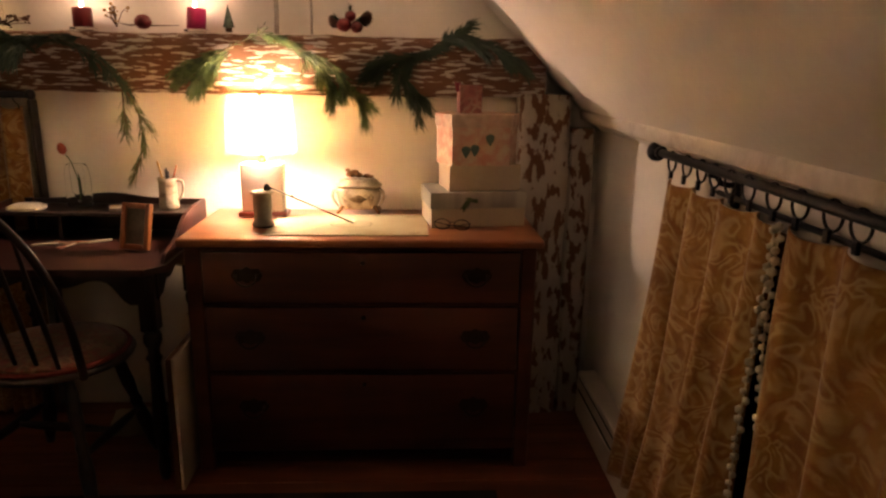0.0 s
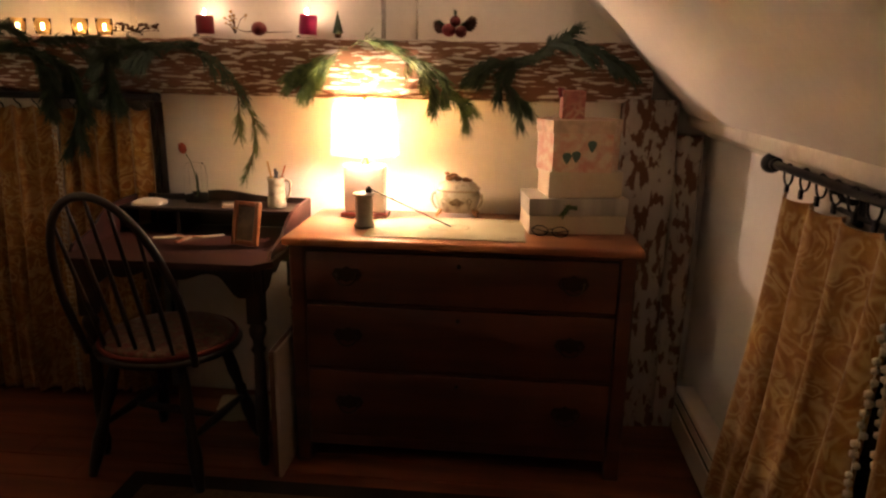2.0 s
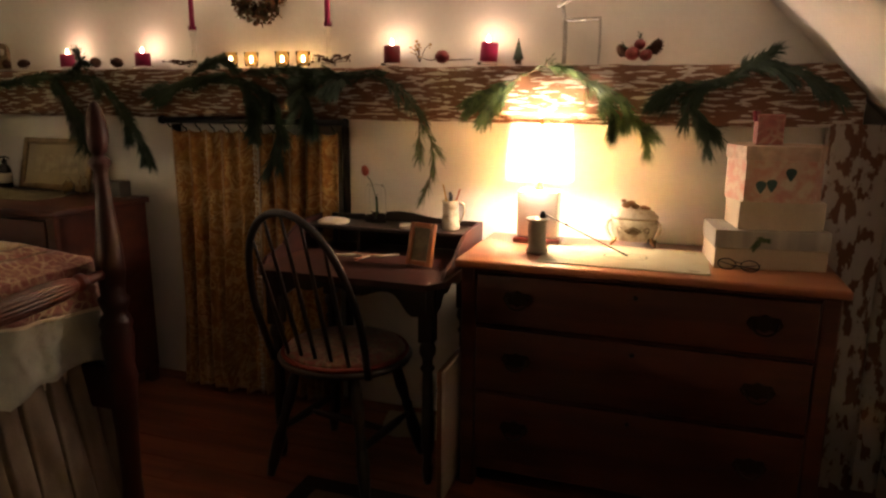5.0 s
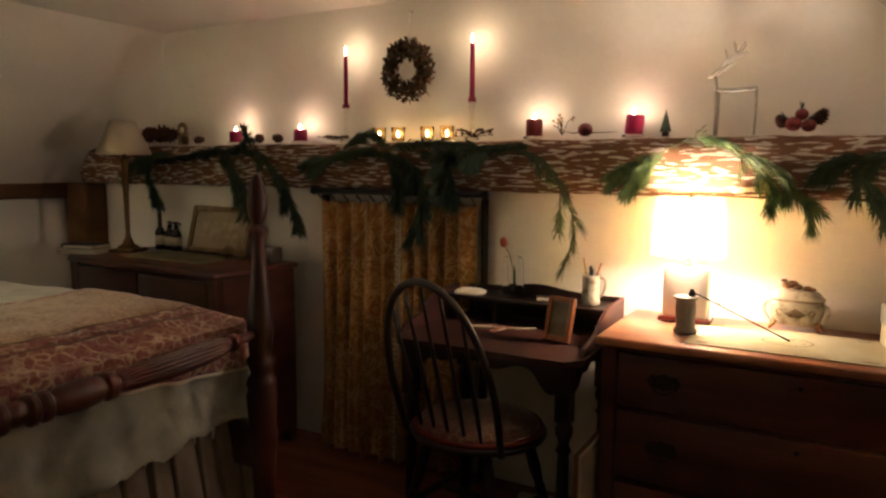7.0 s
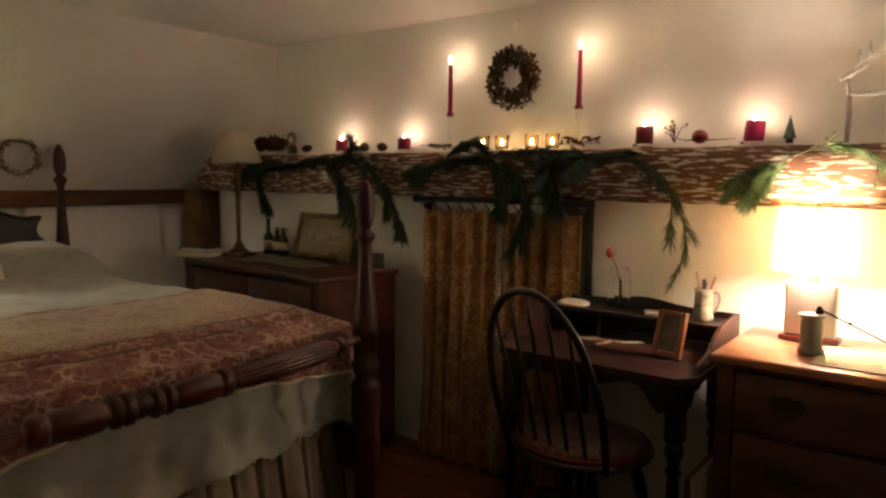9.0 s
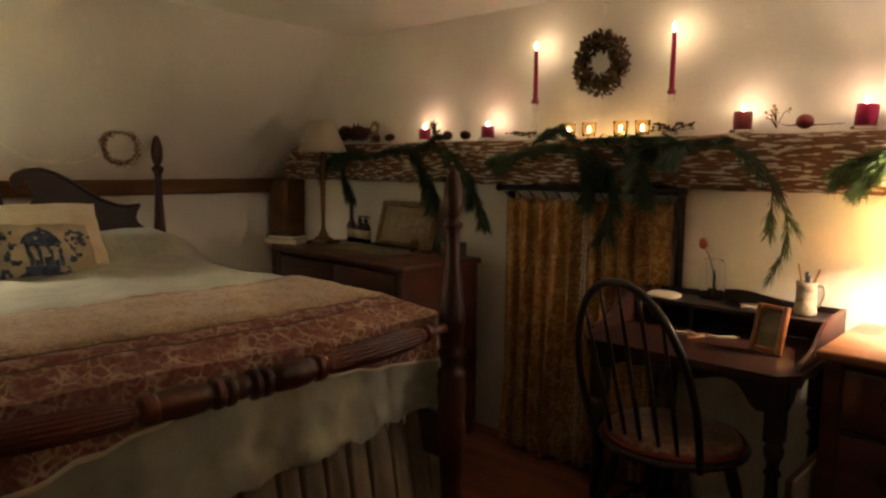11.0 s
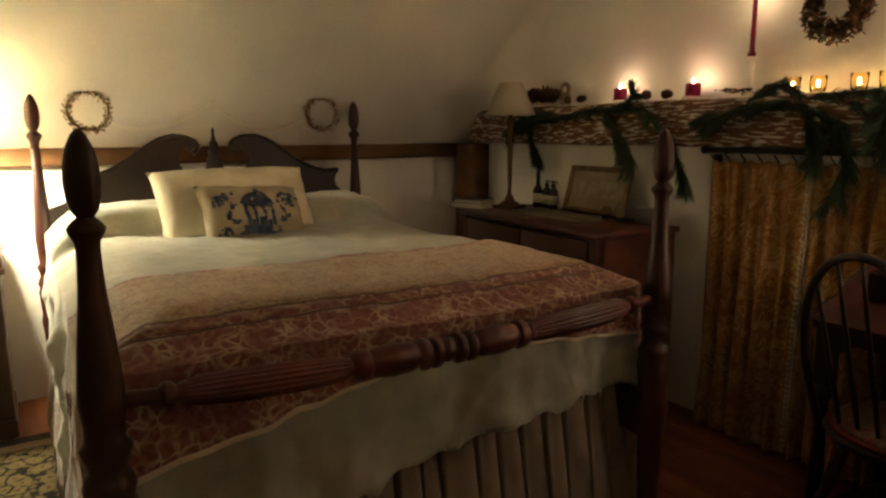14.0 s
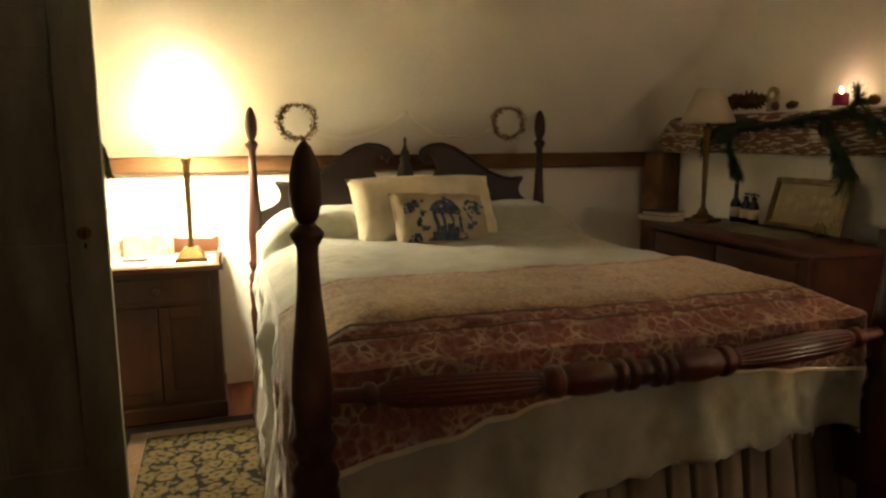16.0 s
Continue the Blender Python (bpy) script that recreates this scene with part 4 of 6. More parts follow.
bm = tube(B(), [(0.012, 0, 0.25), (0.035, 0, 0.3), (0.034, 0, 0.36), (0.0, 0, 0.41), (-0.034, 0, 0.36), (-0.035, 0, 0.3), (-0.012, 0, 0.25)], 0.0015, 6)
part("harp", bm, BRASS, lamp)
part("finial", lathe(B(), [(0.006, 0.411), (0.008, 0.42), (0.004, 0.426), (0.009, 0.434), (0.002, 0.445)], 12), BRASS, lamp)


def stick_lamp(m, h, stem_mat, shade_mat, r0, r1, sh, label, lit):
    l = thing("table_lamp", label, "lamp", m)
    part("base", soft(box(B(), -0.07, 0.07, -0.07, 0.07, 0, 0.018, 0.005, 2)), stem_mat, l)
    bm = lathe(B(), [(0.06, 0.018), (0.05, 0.03), (0.03, 0.04), (0.026, 0.055), (0.014, 0.075), (0.011, 0.1), (0.013, 0.2), (0.017, h - sh - 0.06), (0.024, h - sh - 0.04), (0.024, h - sh - 0.02), (0.01, h - sh - 0.012), (0.01, h - sh + 0.05)], 16)
    part("stem", bm, stem_mat, l)
    bm = B()
    lathe_open(bm, r0, r1, h - sh, h)
    part("shade", bm, shade_mat, l, "glowing tapered ivory shade" if lit else "tapered ivory cloth shade, unlit")
    b = part("bulb", lathe(B(), [(0.011, h - sh + 0.051), (0.016, h - sh + 0.06), (0.028, h - sh + 0.085), (0.028, h - sh + 0.1), (0.018, h - sh + 0.12), (0.006, h - sh + 0.127)], 16), BULB if lit else PAINT_WHITE, l)
    bm = B()
    for k in range(3):
        a = k * 2.094
        tube(bm, [(0, 0, h - sh + 0.045), (r0 * 0.5 * math.cos(a), r0 * 0.5 * math.sin(a), h - sh + 0.03), (r0 * 0.97 * math.cos(a), r0 * 0.97 * math.sin(a), h - sh + 0.012)], 0.0015, 5)
    part("shade_ring", bm, BRASS, l)
    return l


def lathe_open(bm, r0, r1, z0, z1, seg=40, t=0.002, wave=0.0, waves=12):
    rings = []
    for r, z in ((r0, z0), (r1, z1), (r1 - t, z1), (r0 - t, z0)):
        rings.append([bm.verts.new(((r) * math.cos(2 * math.pi * k / seg), r * math.sin(2 * math.pi * k / seg), z - (wave * (0.5 + 0.5 * math.cos(2 * math.pi * k / seg * waves)) if z == z0 else 0))) for k in range(seg)])
    for i in range(4):
        a, b = rings[i], rings[(i + 1) % 4]
        for k in range(seg):
            f = bm.faces.new((a[k], a[(k + 1) % seg], b[(k + 1) % seg], b[k]))
            f.smooth = True
    bmesh.ops.recalc_face_normals(bm, faces=bm.faces[:])
    return bm



bl = stick_lamp(pose(*LAMP_B, STAND_Z), 0.685, BRASS, SHADE_B, 0.128, 0.056, 0.165, "lit bedside lamp with bronze column on a stepped pyramid base", True)
bm = B()
for k, (h0, h1, z0, z1) in enumerate(((0.075, 0.068, 0.001, 0.02), (0.06, 0.03, 0.021, 0.065))):
    vs = [bm.verts.new((a * h, b * h, z)) for h, z in ((h0, z0), (h1, z1)) for a, b in ((-1, -1), (1, -1), (1, 1), (-1, 1))]
    bm.faces.new(vs[4:])
    bm.faces.new(reversed(vs[:4]))
    for j in range(4):
        bm.faces.new((vs[j], vs[(j + 1) % 4], vs[4 + (j + 1) % 4], vs[4 + j]))
part("stepped_foot", bm, BRASS, bl)
stick_lamp(pose(-3.37, 3.45, DRESSER_Z, 0, 0, 20), 0.69, BRASS, SHADE_DIM, 0.14, 0.062, 0.175, "unlit lamp with brass column and ivory shade", False)


# ---- curtains ----
POM = material("cream_pompom", (0.62, 0.55, 0.40), 0.95, bump=0.5, bump_scale=300)


def curtain_panel(parent, p0, p1, out, z0, z1, folds, depth, seed, flare0=0.0, flare1=0.0, slack=0.006, hang=0.035):
    """A hanging panel from p0 to p1 along its top, with folds that loosen towards the hem."""
    p0, p1, out = Vector(p0), Vector(p1), Vector(out)
    along = (p1 - p0).normalized()

    def f(u, v):
        d = 1 - v
        uu = u + 0.018 * noise.noise(Vector((u * 5, v * 1.5, seed)))
        a = uu * folds * 2 * math.pi
        amp = depth * (0.45 + 0.65 * d)
        w = amp * (0.6 * math.sin(a) + 0.4 * math.sin(a * 1.9 + seed) * d + 0.5 * noise.noise(Vector((u * folds * 0.9, v * 1.2, seed + 4))))
        q = p0.lerp(p1, u) + out * (w + hang * d) + along * ((flare1 * u - flare0 * (1 - u)) * d ** 1.2)
        sag = slack * (1 - math.cos(u * folds * 2 * math.pi)) if v > 0.97 else 0
        q.z = z0 + (z1 - z0) * v - sag + (0.008 * noise.noise(Vector((u * 9, 0, seed))) if v == 0 else 0)
        return q
    part("panel", soft(sheet(B(), f, int(folds * 16), 44, 0.0025), 80), GOLD_CLOTH, parent)
    return f


def pompoms(parent, f, u, n, r, offset):
    bm = B()
    for i in range(n):
        p = f(u, 0.995 - i * 0.985 / n) + Vector(offset)
        blob(bm, p + Vector((r * 0.5 * math.sin(i * 2.3), r * 0.5 * math.cos(i * 1.7), 0)), r * (1 + 0.12 * math.sin(i * 5)))
    tube(bm, [f(u, 1 - i / 12) + Vector(offset) for i in range(13)], 0.002, 5)
    for q in bm.faces:
        q.smooth = True
    tagged(part("pompom_trim", bm, POM, parent, "string of cream pompoms"), kind="stuff")


# low window behind the east curtain
win = thing("window_1", "low dark window behind the gold curtain", "window", pose(0, 0, 0), kind="structure")
NIGHT = material("night_dark_glass", (0.012, 0.010, 0.010), 0.08)
for y0, y1, z0, z1 in ((1.46, 1.52, 0.32, 1.04), (2.52, 2.58, 0.32, 1.04), (1.52, 2.52, 0.98, 1.04), (1.52, 2.52, 0.32, 0.38)):
    part("window_frame", soft(box(B(), XE - 0.022, XE - 0.001, y0, y1, z0, z1, 0.003)), OLD_TIMBER, win)
for y0, y1 in ((1.52, 2.015), (2.025, 2.52)):
    part("pane", box(B(), XE - 0.008, XE - 0.002, y0, y1, 0.38, 0.98), NIGHT, win)
part("mullion", box(B(), XE - 0.02, XE - 0.001, 2.012, 2.028, 0.381, 0.979, 0.002), OLD_TIMBER, win)

# east window curtain on an iron rod with rings
ec = thing("east_curtain", "gold damask curtain pair with cream pompom edges on rings", "curtain", pose(0, 0, 0))
f1 = curtain_panel(ec, (0.672, 2.775, 0), (0.672, 2.262, 0), (-1, 0, 0), 0.17, 1.084, 3.5, 0.065, 1.0, flare0=0.15, flare1=-0.02, hang=0.012)
f2 = curtain_panel(ec, (0.672, 2.212, 0), (0.672, 1.35, 0), (-1, 0, 0), 0.17, 1.086, 5.5, 0.065, 6.0, flare0=0.02, flare1=0.05, hang=0.012)
pompoms(ec, f1, 1.0, 44, 0.0088, (-0.012, -0.006, 0))
pompoms(ec, f2, 0.0, 44, 0.0088, (-0.012, 0.006, 0))
rod = thing("curtain_rod", "black iron curtain rod with ball end and rings", "curtain rod", pose(0, 0, 0))
part("pole", tube(B(), [(0.672, 2.86, 1.137), (0.672, 1.2, 1.137)], 0.0105, 14), IRON, rod)
bm = B()
bmesh.ops.create_uvsphere(bm, u_segments=20, v_segments=14, radius=0.026, matrix=Matrix.Translation((0.672, 2.895, 1.137)))
tube(bm, [(0.672, 2.875, 1.137), (0.672, 2.855, 1.137)], 0.015, 12)
part("ball_end", soft(bm), IRON, rod)
for y in (2.56, 1.55):
    bm = tube(B(), [(0.745, y, 1.10), (0.72, y, 1.10), (0.70, y, 1.105), (0.69, y, 1.12), (0.672, y, 1.124)], 0.007, 8)
    box(bm, 0.732, 0.743, y - 0.014, y + 0.014, 1.05, 1.125, 0.002)
    part("bracket", bm, IRON, rod)
part("back_pole", tube(B(), [(0.715, 2.60, 1.078), (0.715, 1.2, 1.078)], 0.006, 10), IRON, rod)
for i in range(17):
    y = 2.78 - i * 0.083 + 0.012 * math.sin(i * 3.1)
    bm = tube(B(), [(0.672 + 0.006 * math.sin(i), y + 0.025 * math.sin(a), 1.124 + 0.025 * math.cos(a)) for a in [2 * math.pi * k / 22 for k in range(23)]], 0.0028, 6)
    ring = part("ring", bm, IRON, rod)
    bm = box(B(), 0.668, 0.676, y - 0.006, y + 0.006, 1.08, 1.102, 0.001)
    part("clip", bm, IRON, ring)

# low doorway curtain on the gable wall
nc = thing("doorway_curtain", "long gold damask curtain pair with beaded edges over a low doorway", "curtain", pose(0, 0, 0))
g1 = curtain_panel(nc, (-2.185, 3.645, 0), (-1.756, 3.645, 0), (0, -1, 0), 0.012, 1.196, 5, 0.05, 2.0, flare0=-0.01)
g2 = curtain_panel(nc, (-1.742, 3.645, 0), (-1.368, 3.645, 0), (0, -1, 0), 0.03, 1.196, 5, 0.05, 9.0)
pompoms(nc, g1, 1.0, 52, 0.0068, (0.0, -0.022, 0))
pompoms(nc, g2, 0.0, 52, 0.0068, (0.004, -0.022, -0.009))
cr = thing("curtain_rod", "dark iron rod board above the low doorway", "curtain rod", pose(0, 0, 0))
part("pole", tube(B(), [(-2.20, 3.60, 1.236), (-1.31, 3.60, 1.236)], 0.013, 12), IRON, cr)
for x in (-2.20, -1.31):
    part("end_cap", lathe(B(), [(0.004, -0.014), (0.017, -0.01), (0.019, 0), (0.017, 0.01), (0.004, 0.014)], 14, Matrix.Translation((x, 3.60, 1.236)) @ pose(0, 0, 0, 0, 90)), IRON, cr)
for x in (-2.1, -1.4):
    part("bracket", box(B(), x - 0.01, x + 0.01, 3.60, 3.72, 1.222, 1.232, 0.001), IRON, cr)
for i in range(12):
    x = -2.175 + i * 0.073
    part("hook", tube(B(), [(x, 3.60, 1.221), (x + 0.004, 3.612, 1.205), (x, 3.63, 1.20), (x, 3.635, 1.186)], 0.003, 6), IRON, cr)
fr = thing("doorway_frame", "narrow dark casing of the low doorway", "door frame", pose(0, 0, 0), kind="structure")
for x0, x1, z0, z1 in ((-2.215, -2.20, 0, 1.215), (-1.364, -1.351, 0, 1.215)):
    part("jamb", box(B(), x0, x1, 3.672, 3.72, z0, z1, 0.002), EBONY, fr)


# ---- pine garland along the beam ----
# one pine in two tones: lamplight lightens the first, shade darkens the second
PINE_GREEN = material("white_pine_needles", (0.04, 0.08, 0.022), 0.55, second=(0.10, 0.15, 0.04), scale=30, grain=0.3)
NEEDLES_SHADED = material("shaded_pine_needles", (0.014, 0.034, 0.013), 0.6, second=(0.028, 0.055, 0.02), scale=30, grain=0.3)
BARK = material("pine_twig_bark", (0.12, 0.075, 0.045), 0.85, bump=0.6)


def needles_mesh(paths, per_metre, length, rng, width=0.0016):
    vs, fs = [], []
    for pts in paths:
        pts = [Vector(p) for p in pts]
        for a, b in zip(pts, pts[1:]):
            d = b - a
            n = max(2, int(d.length * per_metre))
            d.normalize()
            side = d.orthogonal().normalized()
            for _ in range(n):
                p = a.lerp(b, rng.random())
                ang = rng.uniform(0, 2 * math.pi)
                rad = side * math.cos(ang) + d.cross(side) * math.sin(ang)
                dv = (d * rng.uniform(0.75, 1.0) + rad * rng.uniform(0.12, 0.55)).normalized()
                ln = length * rng.uniform(0.6, 1.1)
                mid = p + dv * ln * 0.55
                end = p + dv * ln + Vector((0, 0, -0.16 * ln))
                if end.y > 3.64:
                    end.y = mid.y = 3.615
                w = dv.cross(Vector((rng.uniform(-1, 1), rng.uniform(-1, 1), rng.uniform(-1, 1)))).normalized() * width
                k = len(vs)
                vs += [p - w * 0.5, p + w * 0.5, mid + w, end, mid - w]
                fs.append((k, k + 1, k + 2, k + 3, k + 4))
    me = bpy.data.meshes.new("needles")
    me.from_pydata([tuple(v) for v in vs], [], fs)
    return me


def spline(pts, n=6):
    pts = [Vector(p) for p in pts]
    out = []
    for i in range(len(pts) - 1):
        p0, p1, p2, p3 = pts[max(i - 1, 0)], pts[i], pts[i + 1], pts[min(i + 2, len(pts) - 1)]
        for k in range(n):
            t = k / n
            out.append(0.5 * ((2 * p1) + (p2 - p0) * t + (2 * p0 - 5 * p1 + 4 * p2 - p3) * t * t + (3 * p1 - p0 - 3 * p2 + p3) * t ** 3))
    return out + [pts[-1]]


def bough(path, seed, mat, dens=1700, length=0.066, y=3.57, twigs=12, spread=0.08):
    rng = random.Random(seed)
    main = spline([(x, y - 0.012 - 0.02 * math.sin(i * 1.3 + seed), z) for i, (x, z) in enumerate(path)])
    paths = [main]
    for _ in range(twigs):
        i = rng.randrange(len(main) // 4, len(main) - 1)
        d = (main[i + 1] - main[i]).normalized()
        s = Vector((rng.uniform(-1, 1), rng.uniform(-0.7, 0.1), rng.uniform(-1.0, 0.5)))
        dv = (d + s * 0.7).normalized()
        ln = rng.uniform(0.5, 1.1) * spread
        paths.append([main[i], main[i] + dv * ln * 0.5, main[i] + dv * ln + Vector((0, 0, -0.012))])
    ob = thing("pine_bough", "fresh white pine bough draped over the mantel beam", "garland", group="pine boughs on the mantel")
    bm = B()
    for p in paths:
        tube(bm, p, [0.0032 - 0.0018 * k / len(p) for k in range(len(p))], 5)
    part("stem", bm, BARK, ob)
    me = needles_mesh(paths, dens, length, rng)
    me.materials.append(mat)
    nb = new("needles", me)
    nb.parent = ob
    tagged(nb, "long soft green needles", kind="stuff")


# lighter needles round the chest lamp, shade-toned needles along the rest
BOUGHS = [
    ([(-1.10, 1.43), (-1.30, 1.415), (-1.45, 1.39)], NEEDLES_SHADED, {}),
    ([(-1.20, 1.43), (-1.07, 1.385), (-1.0, 1.31), (-0.975, 1.26)], NEEDLES_SHADED, {"dens": 800, "twigs": 5, "length": 0.055, "spread": 0.06}),
    ([(-0.97, 1.25), (-0.975, 1.18), (-0.99, 1.10)], PINE_GREEN, {"dens": 420, "twigs": 2, "length": 0.05}),
    ([(-0.955, 1.25), (-0.93, 1.16), (-0.935, 1.05), (-0.95, 0.99)], PINE_GREEN, {"dens": 420, "twigs": 3, "length": 0.05}),
    ([(-0.60, 1.40), (-0.68, 1.375), (-0.75, 1.34)], PINE_GREEN, {"twigs": 14, "spread": 0.075, "length": 0.055, "dens": 1500}),
    ([(-0.61, 1.39), (-0.67, 1.34), (-0.71, 1.305)], PINE_GREEN, {"twigs": 9, "spread": 0.07, "length": 0.05, "dens": 1300}),
    ([(-0.66, 1.38), (-0.57, 1.42), (-0.48, 1.455)], PINE_GREEN, {"dens": 160, "twigs": 1, "length": 0.045}),
    ([(-0.50, 1.445), (-0.42, 1.43), (-0.345, 1.385), (-0.295, 1.32), (-0.255, 1.25)], PINE_GREEN, {"twigs": 7, "spread": 0.065, "length": 0.06, "dens": 1200}),
    ([(-0.37, 1.40), (-0.28, 1.36), (-0.205, 1.28), (-0.155, 1.215)], PINE_GREEN, {"twigs": 6, "spread": 0.065, "length": 0.06, "dens": 1200}),
    ([(-0.40, 1.42), (-0.365, 1.385), (-0.35, 1.355)], PINE_GREEN, {"dens": 300, "twigs": 1, "length": 0.045}),
    ([(0.10, 1.395), (0.0, 1.38), (-0.10, 1.355)], NEEDLES_SHADED, {"twigs": 6, "spread": 0.06}),
    ([(0.06, 1.39), (-0.02, 1.34), (0.01, 1.28), (0.035, 1.255)], NEEDLES_SHADED, {"twigs": 5, "spread": 0.07}),
    ([(0.03, 1.375), (0.11, 1.41), (0.17, 1.455), (0.215, 1.485)], NEEDLES_SHADED, {"twigs": 5, "spread": 0.07}),
    ([(0.15, 1.43), (0.28, 1.425), (0.38, 1.37)], NEEDLES_SHADED, {"twigs": 4}),
    ([(-3.10, 1.41), (-3.27, 1.39), (-3.33, 1.29), (-3.30, 1.17)], NEEDLES_SHADED, {"twigs": 8}),
    ([(-3.15, 1.40), (-3.38, 1.38), (-3.52, 1.33)], NEEDLES_SHADED, {"twigs": 6}),
    ([(-3.30, 1.37), (-3.05, 1.39), (-2.80, 1.42), (-2.68, 1.32), (-2.61, 1.22)], NEEDLES_SHADED, {"twigs": 8}),
    ([(-2.66, 1.30), (-2.60, 1.18), (-2.585, 1.10)], NEEDLES_SHADED, {"twigs": 2, "dens": 700}),
    ([(-2.70, 1.41), (-2.62, 1.45), (-2.56, 1.485)], NEEDLES_SHADED, {"twigs": 3}),
    ([(-2.78, 1.42), (-2.52, 1.41), (-2.39, 1.31), (-2.33, 1.20), (-2.29, 1.10)], NEEDLES_SHADED, {"twigs": 10}),
    ([(-1.80, 1.43), (-2.00, 1.39), (-2.16, 1.355)], NEEDLES_SHADED, {"twigs": 8, "spread": 0.09}),
    ([(-1.98, 1.42), (-1.92, 1.46), (-1.87, 1.485)], NEEDLES_SHADED, {"twigs": 3}),
    ([(-2.05, 1.40), (-1.80, 1.40), (-1.71, 1.29), (-1.69, 1.20)], NEEDLES_SHADED, {"twigs": 8, "spread": 0.09}),
    ([(-1.80, 1.41), (-1.64, 1.34), (-1.59, 1.22), (-1.595, 1.10)], NEEDLES_SHADED, {"twigs": 7}),
    ([(-1.62, 1.41), (-1.49, 1.36), (-1.44, 1.26)], NEEDLES_SHADED, {"twigs": 7}),
    ([(-1.75, 1.43), (-1.50, 1.44), (-1.28, 1.41)], NEEDLES_SHADED, {"twigs": 5}),
]
for i, (path, mt, kw) in enumerate(BOUGHS):
    bough(path, 100 + i, mt, **kw)


# ---- things on the mantel beam ----
FLAME = glowing("candle_flame", (1.0, 0.66, 0.32), 22)
SMALL_FLAME = glowing("tealight_flame", (1.0, 0.66, 0.32), 14)
FROSTED = glass("pressed_glass", (0.92, 0.9, 0.86), 0.16)
RED_WAX = material("red_wax", (0.42, 0.008, 0.10), 0.45, second=(0.33, 0.006, 0.075), scale=12, bump=0.05)
DARK_RED_WAX = material("dark_red_wax", (0.20, 0.008, 0.02), 0.4, bump=0.05)
CLEAR = glass("clear_glass", bend=1.14)
AMBER = glass("gold_glass", (1.0, 0.86, 0.58), 0.04, 1.12)
BT = BEAM_TOP + 0.012
TWIG = material("brown_twig", (0.10, 0.055, 0.03), 0.85, bump=0.5)
CONE = material("pine_cone_scales", (0.07, 0.035, 0.022), 0.8, second=(0.11, 0.06, 0.04), scale=60, bump=0.4)
BERRY = material("red_berry", (0.19, 0.012, 0.013), 0.4, second=(0.12, 0.008, 0.008), scale=30)


def flame(parent, x, y, z, h=0.026, mat=FLAME):
    part("flame", lathe(B(), [(0.001, 0), (0.0045, 0.25 * h), (0.005, 0.4 * h), (0.003, 0.7 * h), (0.0005, h)], 10, pose(x, y, z)), mat, parent, "small bright flame")
    part("wick", tube(B(), [(x, y, z - 0.006), (x, y, z + 0.002)], 0.0008, 5), IRON, parent)


for i, (x, y, h) in enumerate(CANDLES):
    c = thing("pillar_candle", ("dark red" if i == 0 else "bright red") + " pillar candle burning on a clear glass plate", "candle", pose(x, y, BT), group="red pillar candles on the beam")
    r = 0.032
    part("glass_plate", soft(box(B(), -0.034, 0.034, -0.034, 0.034, -0.006, 0.004, 0.002)), CLEAR, c)
    bm = lathe(B(), [(r - 0.002, 0.005), (r, 0.008), (r * 1.01, h * 0.6), (r * 0.99, h - 0.003), (r - 0.004, h), (r - 0.006, h - 0.008), (0.002, h - 0.011)], 28, pose(0, 0, 0, 0, 5 if i == 1 else 0))
    part("wax", bm, DARK_RED_WAX if i == 0 else RED_WAX, c)
    flame(c, 0, 0, h - 0.002)
for x, y in TAPERS:
    c = thing("taper_candle", "tall red taper candle burning in a glass candlestick", "candle", pose(x, y, BT), group="red taper candles on the beam")
    part("candlestick", lathe(B(), [(0.03, -0.004), (0.03, 0.004), (0.012, 0.012), (0.008, 0.03), (0.012, 0.05), (0.007, 0.065), (0.007, 0.11), (0.011, 0.12), (0.009, 0.135), (0.017, 0.15), (0.017, 0.165)], 18), FROSTED, c, "clear pressed glass candlestick")
    part("wax", lathe(B(), [(0.0105, 0.15), (0.011, 0.16), (0.0095, 0.3), (0.0085, 0.375), (0.004, 0.383)], 16), RED_WAX, c)
    flame(c, 0, 0, 0.384, 0.034)
for i, x in enumerate(VOTIVES):
    c = thing("tealight_holder", "small gold glass holder with a burning tealight", "candle", pose(x, 3.64, BT), group="gold tealight glasses on the beam")
    bm = B()
    lathe_open(bm, 0.027, 0.031, -0.003, 0.055, 24, 0.003)
    part("glass", bm, AMBER, c)
    part("tealight", lathe(B(), [(0.019, 0.0), (0.019, 0.014), (0.016, 0.015), (0.002, 0.012)], 18), CREAM, c)
    flame(c, 0, 0, 0.016, 0.014, SMALL_FLAME)


def cone(name_parent, p, r, h, tilt):
    bm = B()
    m0 = Matrix.Translation(p) @ pose(0, 0, 0, *tilt)
    for i in range(46):
        t = i / 46
        a = i * 2.39996
        rr = r * math.sin(math.pi * (0.15 + 0.82 * t)) ** 0.8
        bmesh.ops.create_cone(bm, cap_ends=True, segments=4, radius1=r * 0.34, radius2=0.001, depth=r * 0.8, matrix=m0 @ Matrix.Translation((rr * 0.7 * math.cos(a), rr * 0.7 * math.sin(a), h * t)) @ pose(0, 0, math.degrees(a) * 0, 0, 0, math.degrees(a)) @ pose(0, 0, 0, 0, 55 + 30 * (1 - t)))
    lathe(bm, [(0.002, 0), (r * 0.5, h * 0.25), (r * 0.4, h * 0.7), (0.002, h)], 10, m0)
    return bm


def cone_thing(x, y, r, h, tilt, z=0.0):
    single("pine_cone", cone(None, (0, 0, 0), r, h, tilt), CONE, "open brown pine cone lying on the beam", "pine cone", pose(x, y, BT + r * 0.75 + z), group="pine cones on the beam")


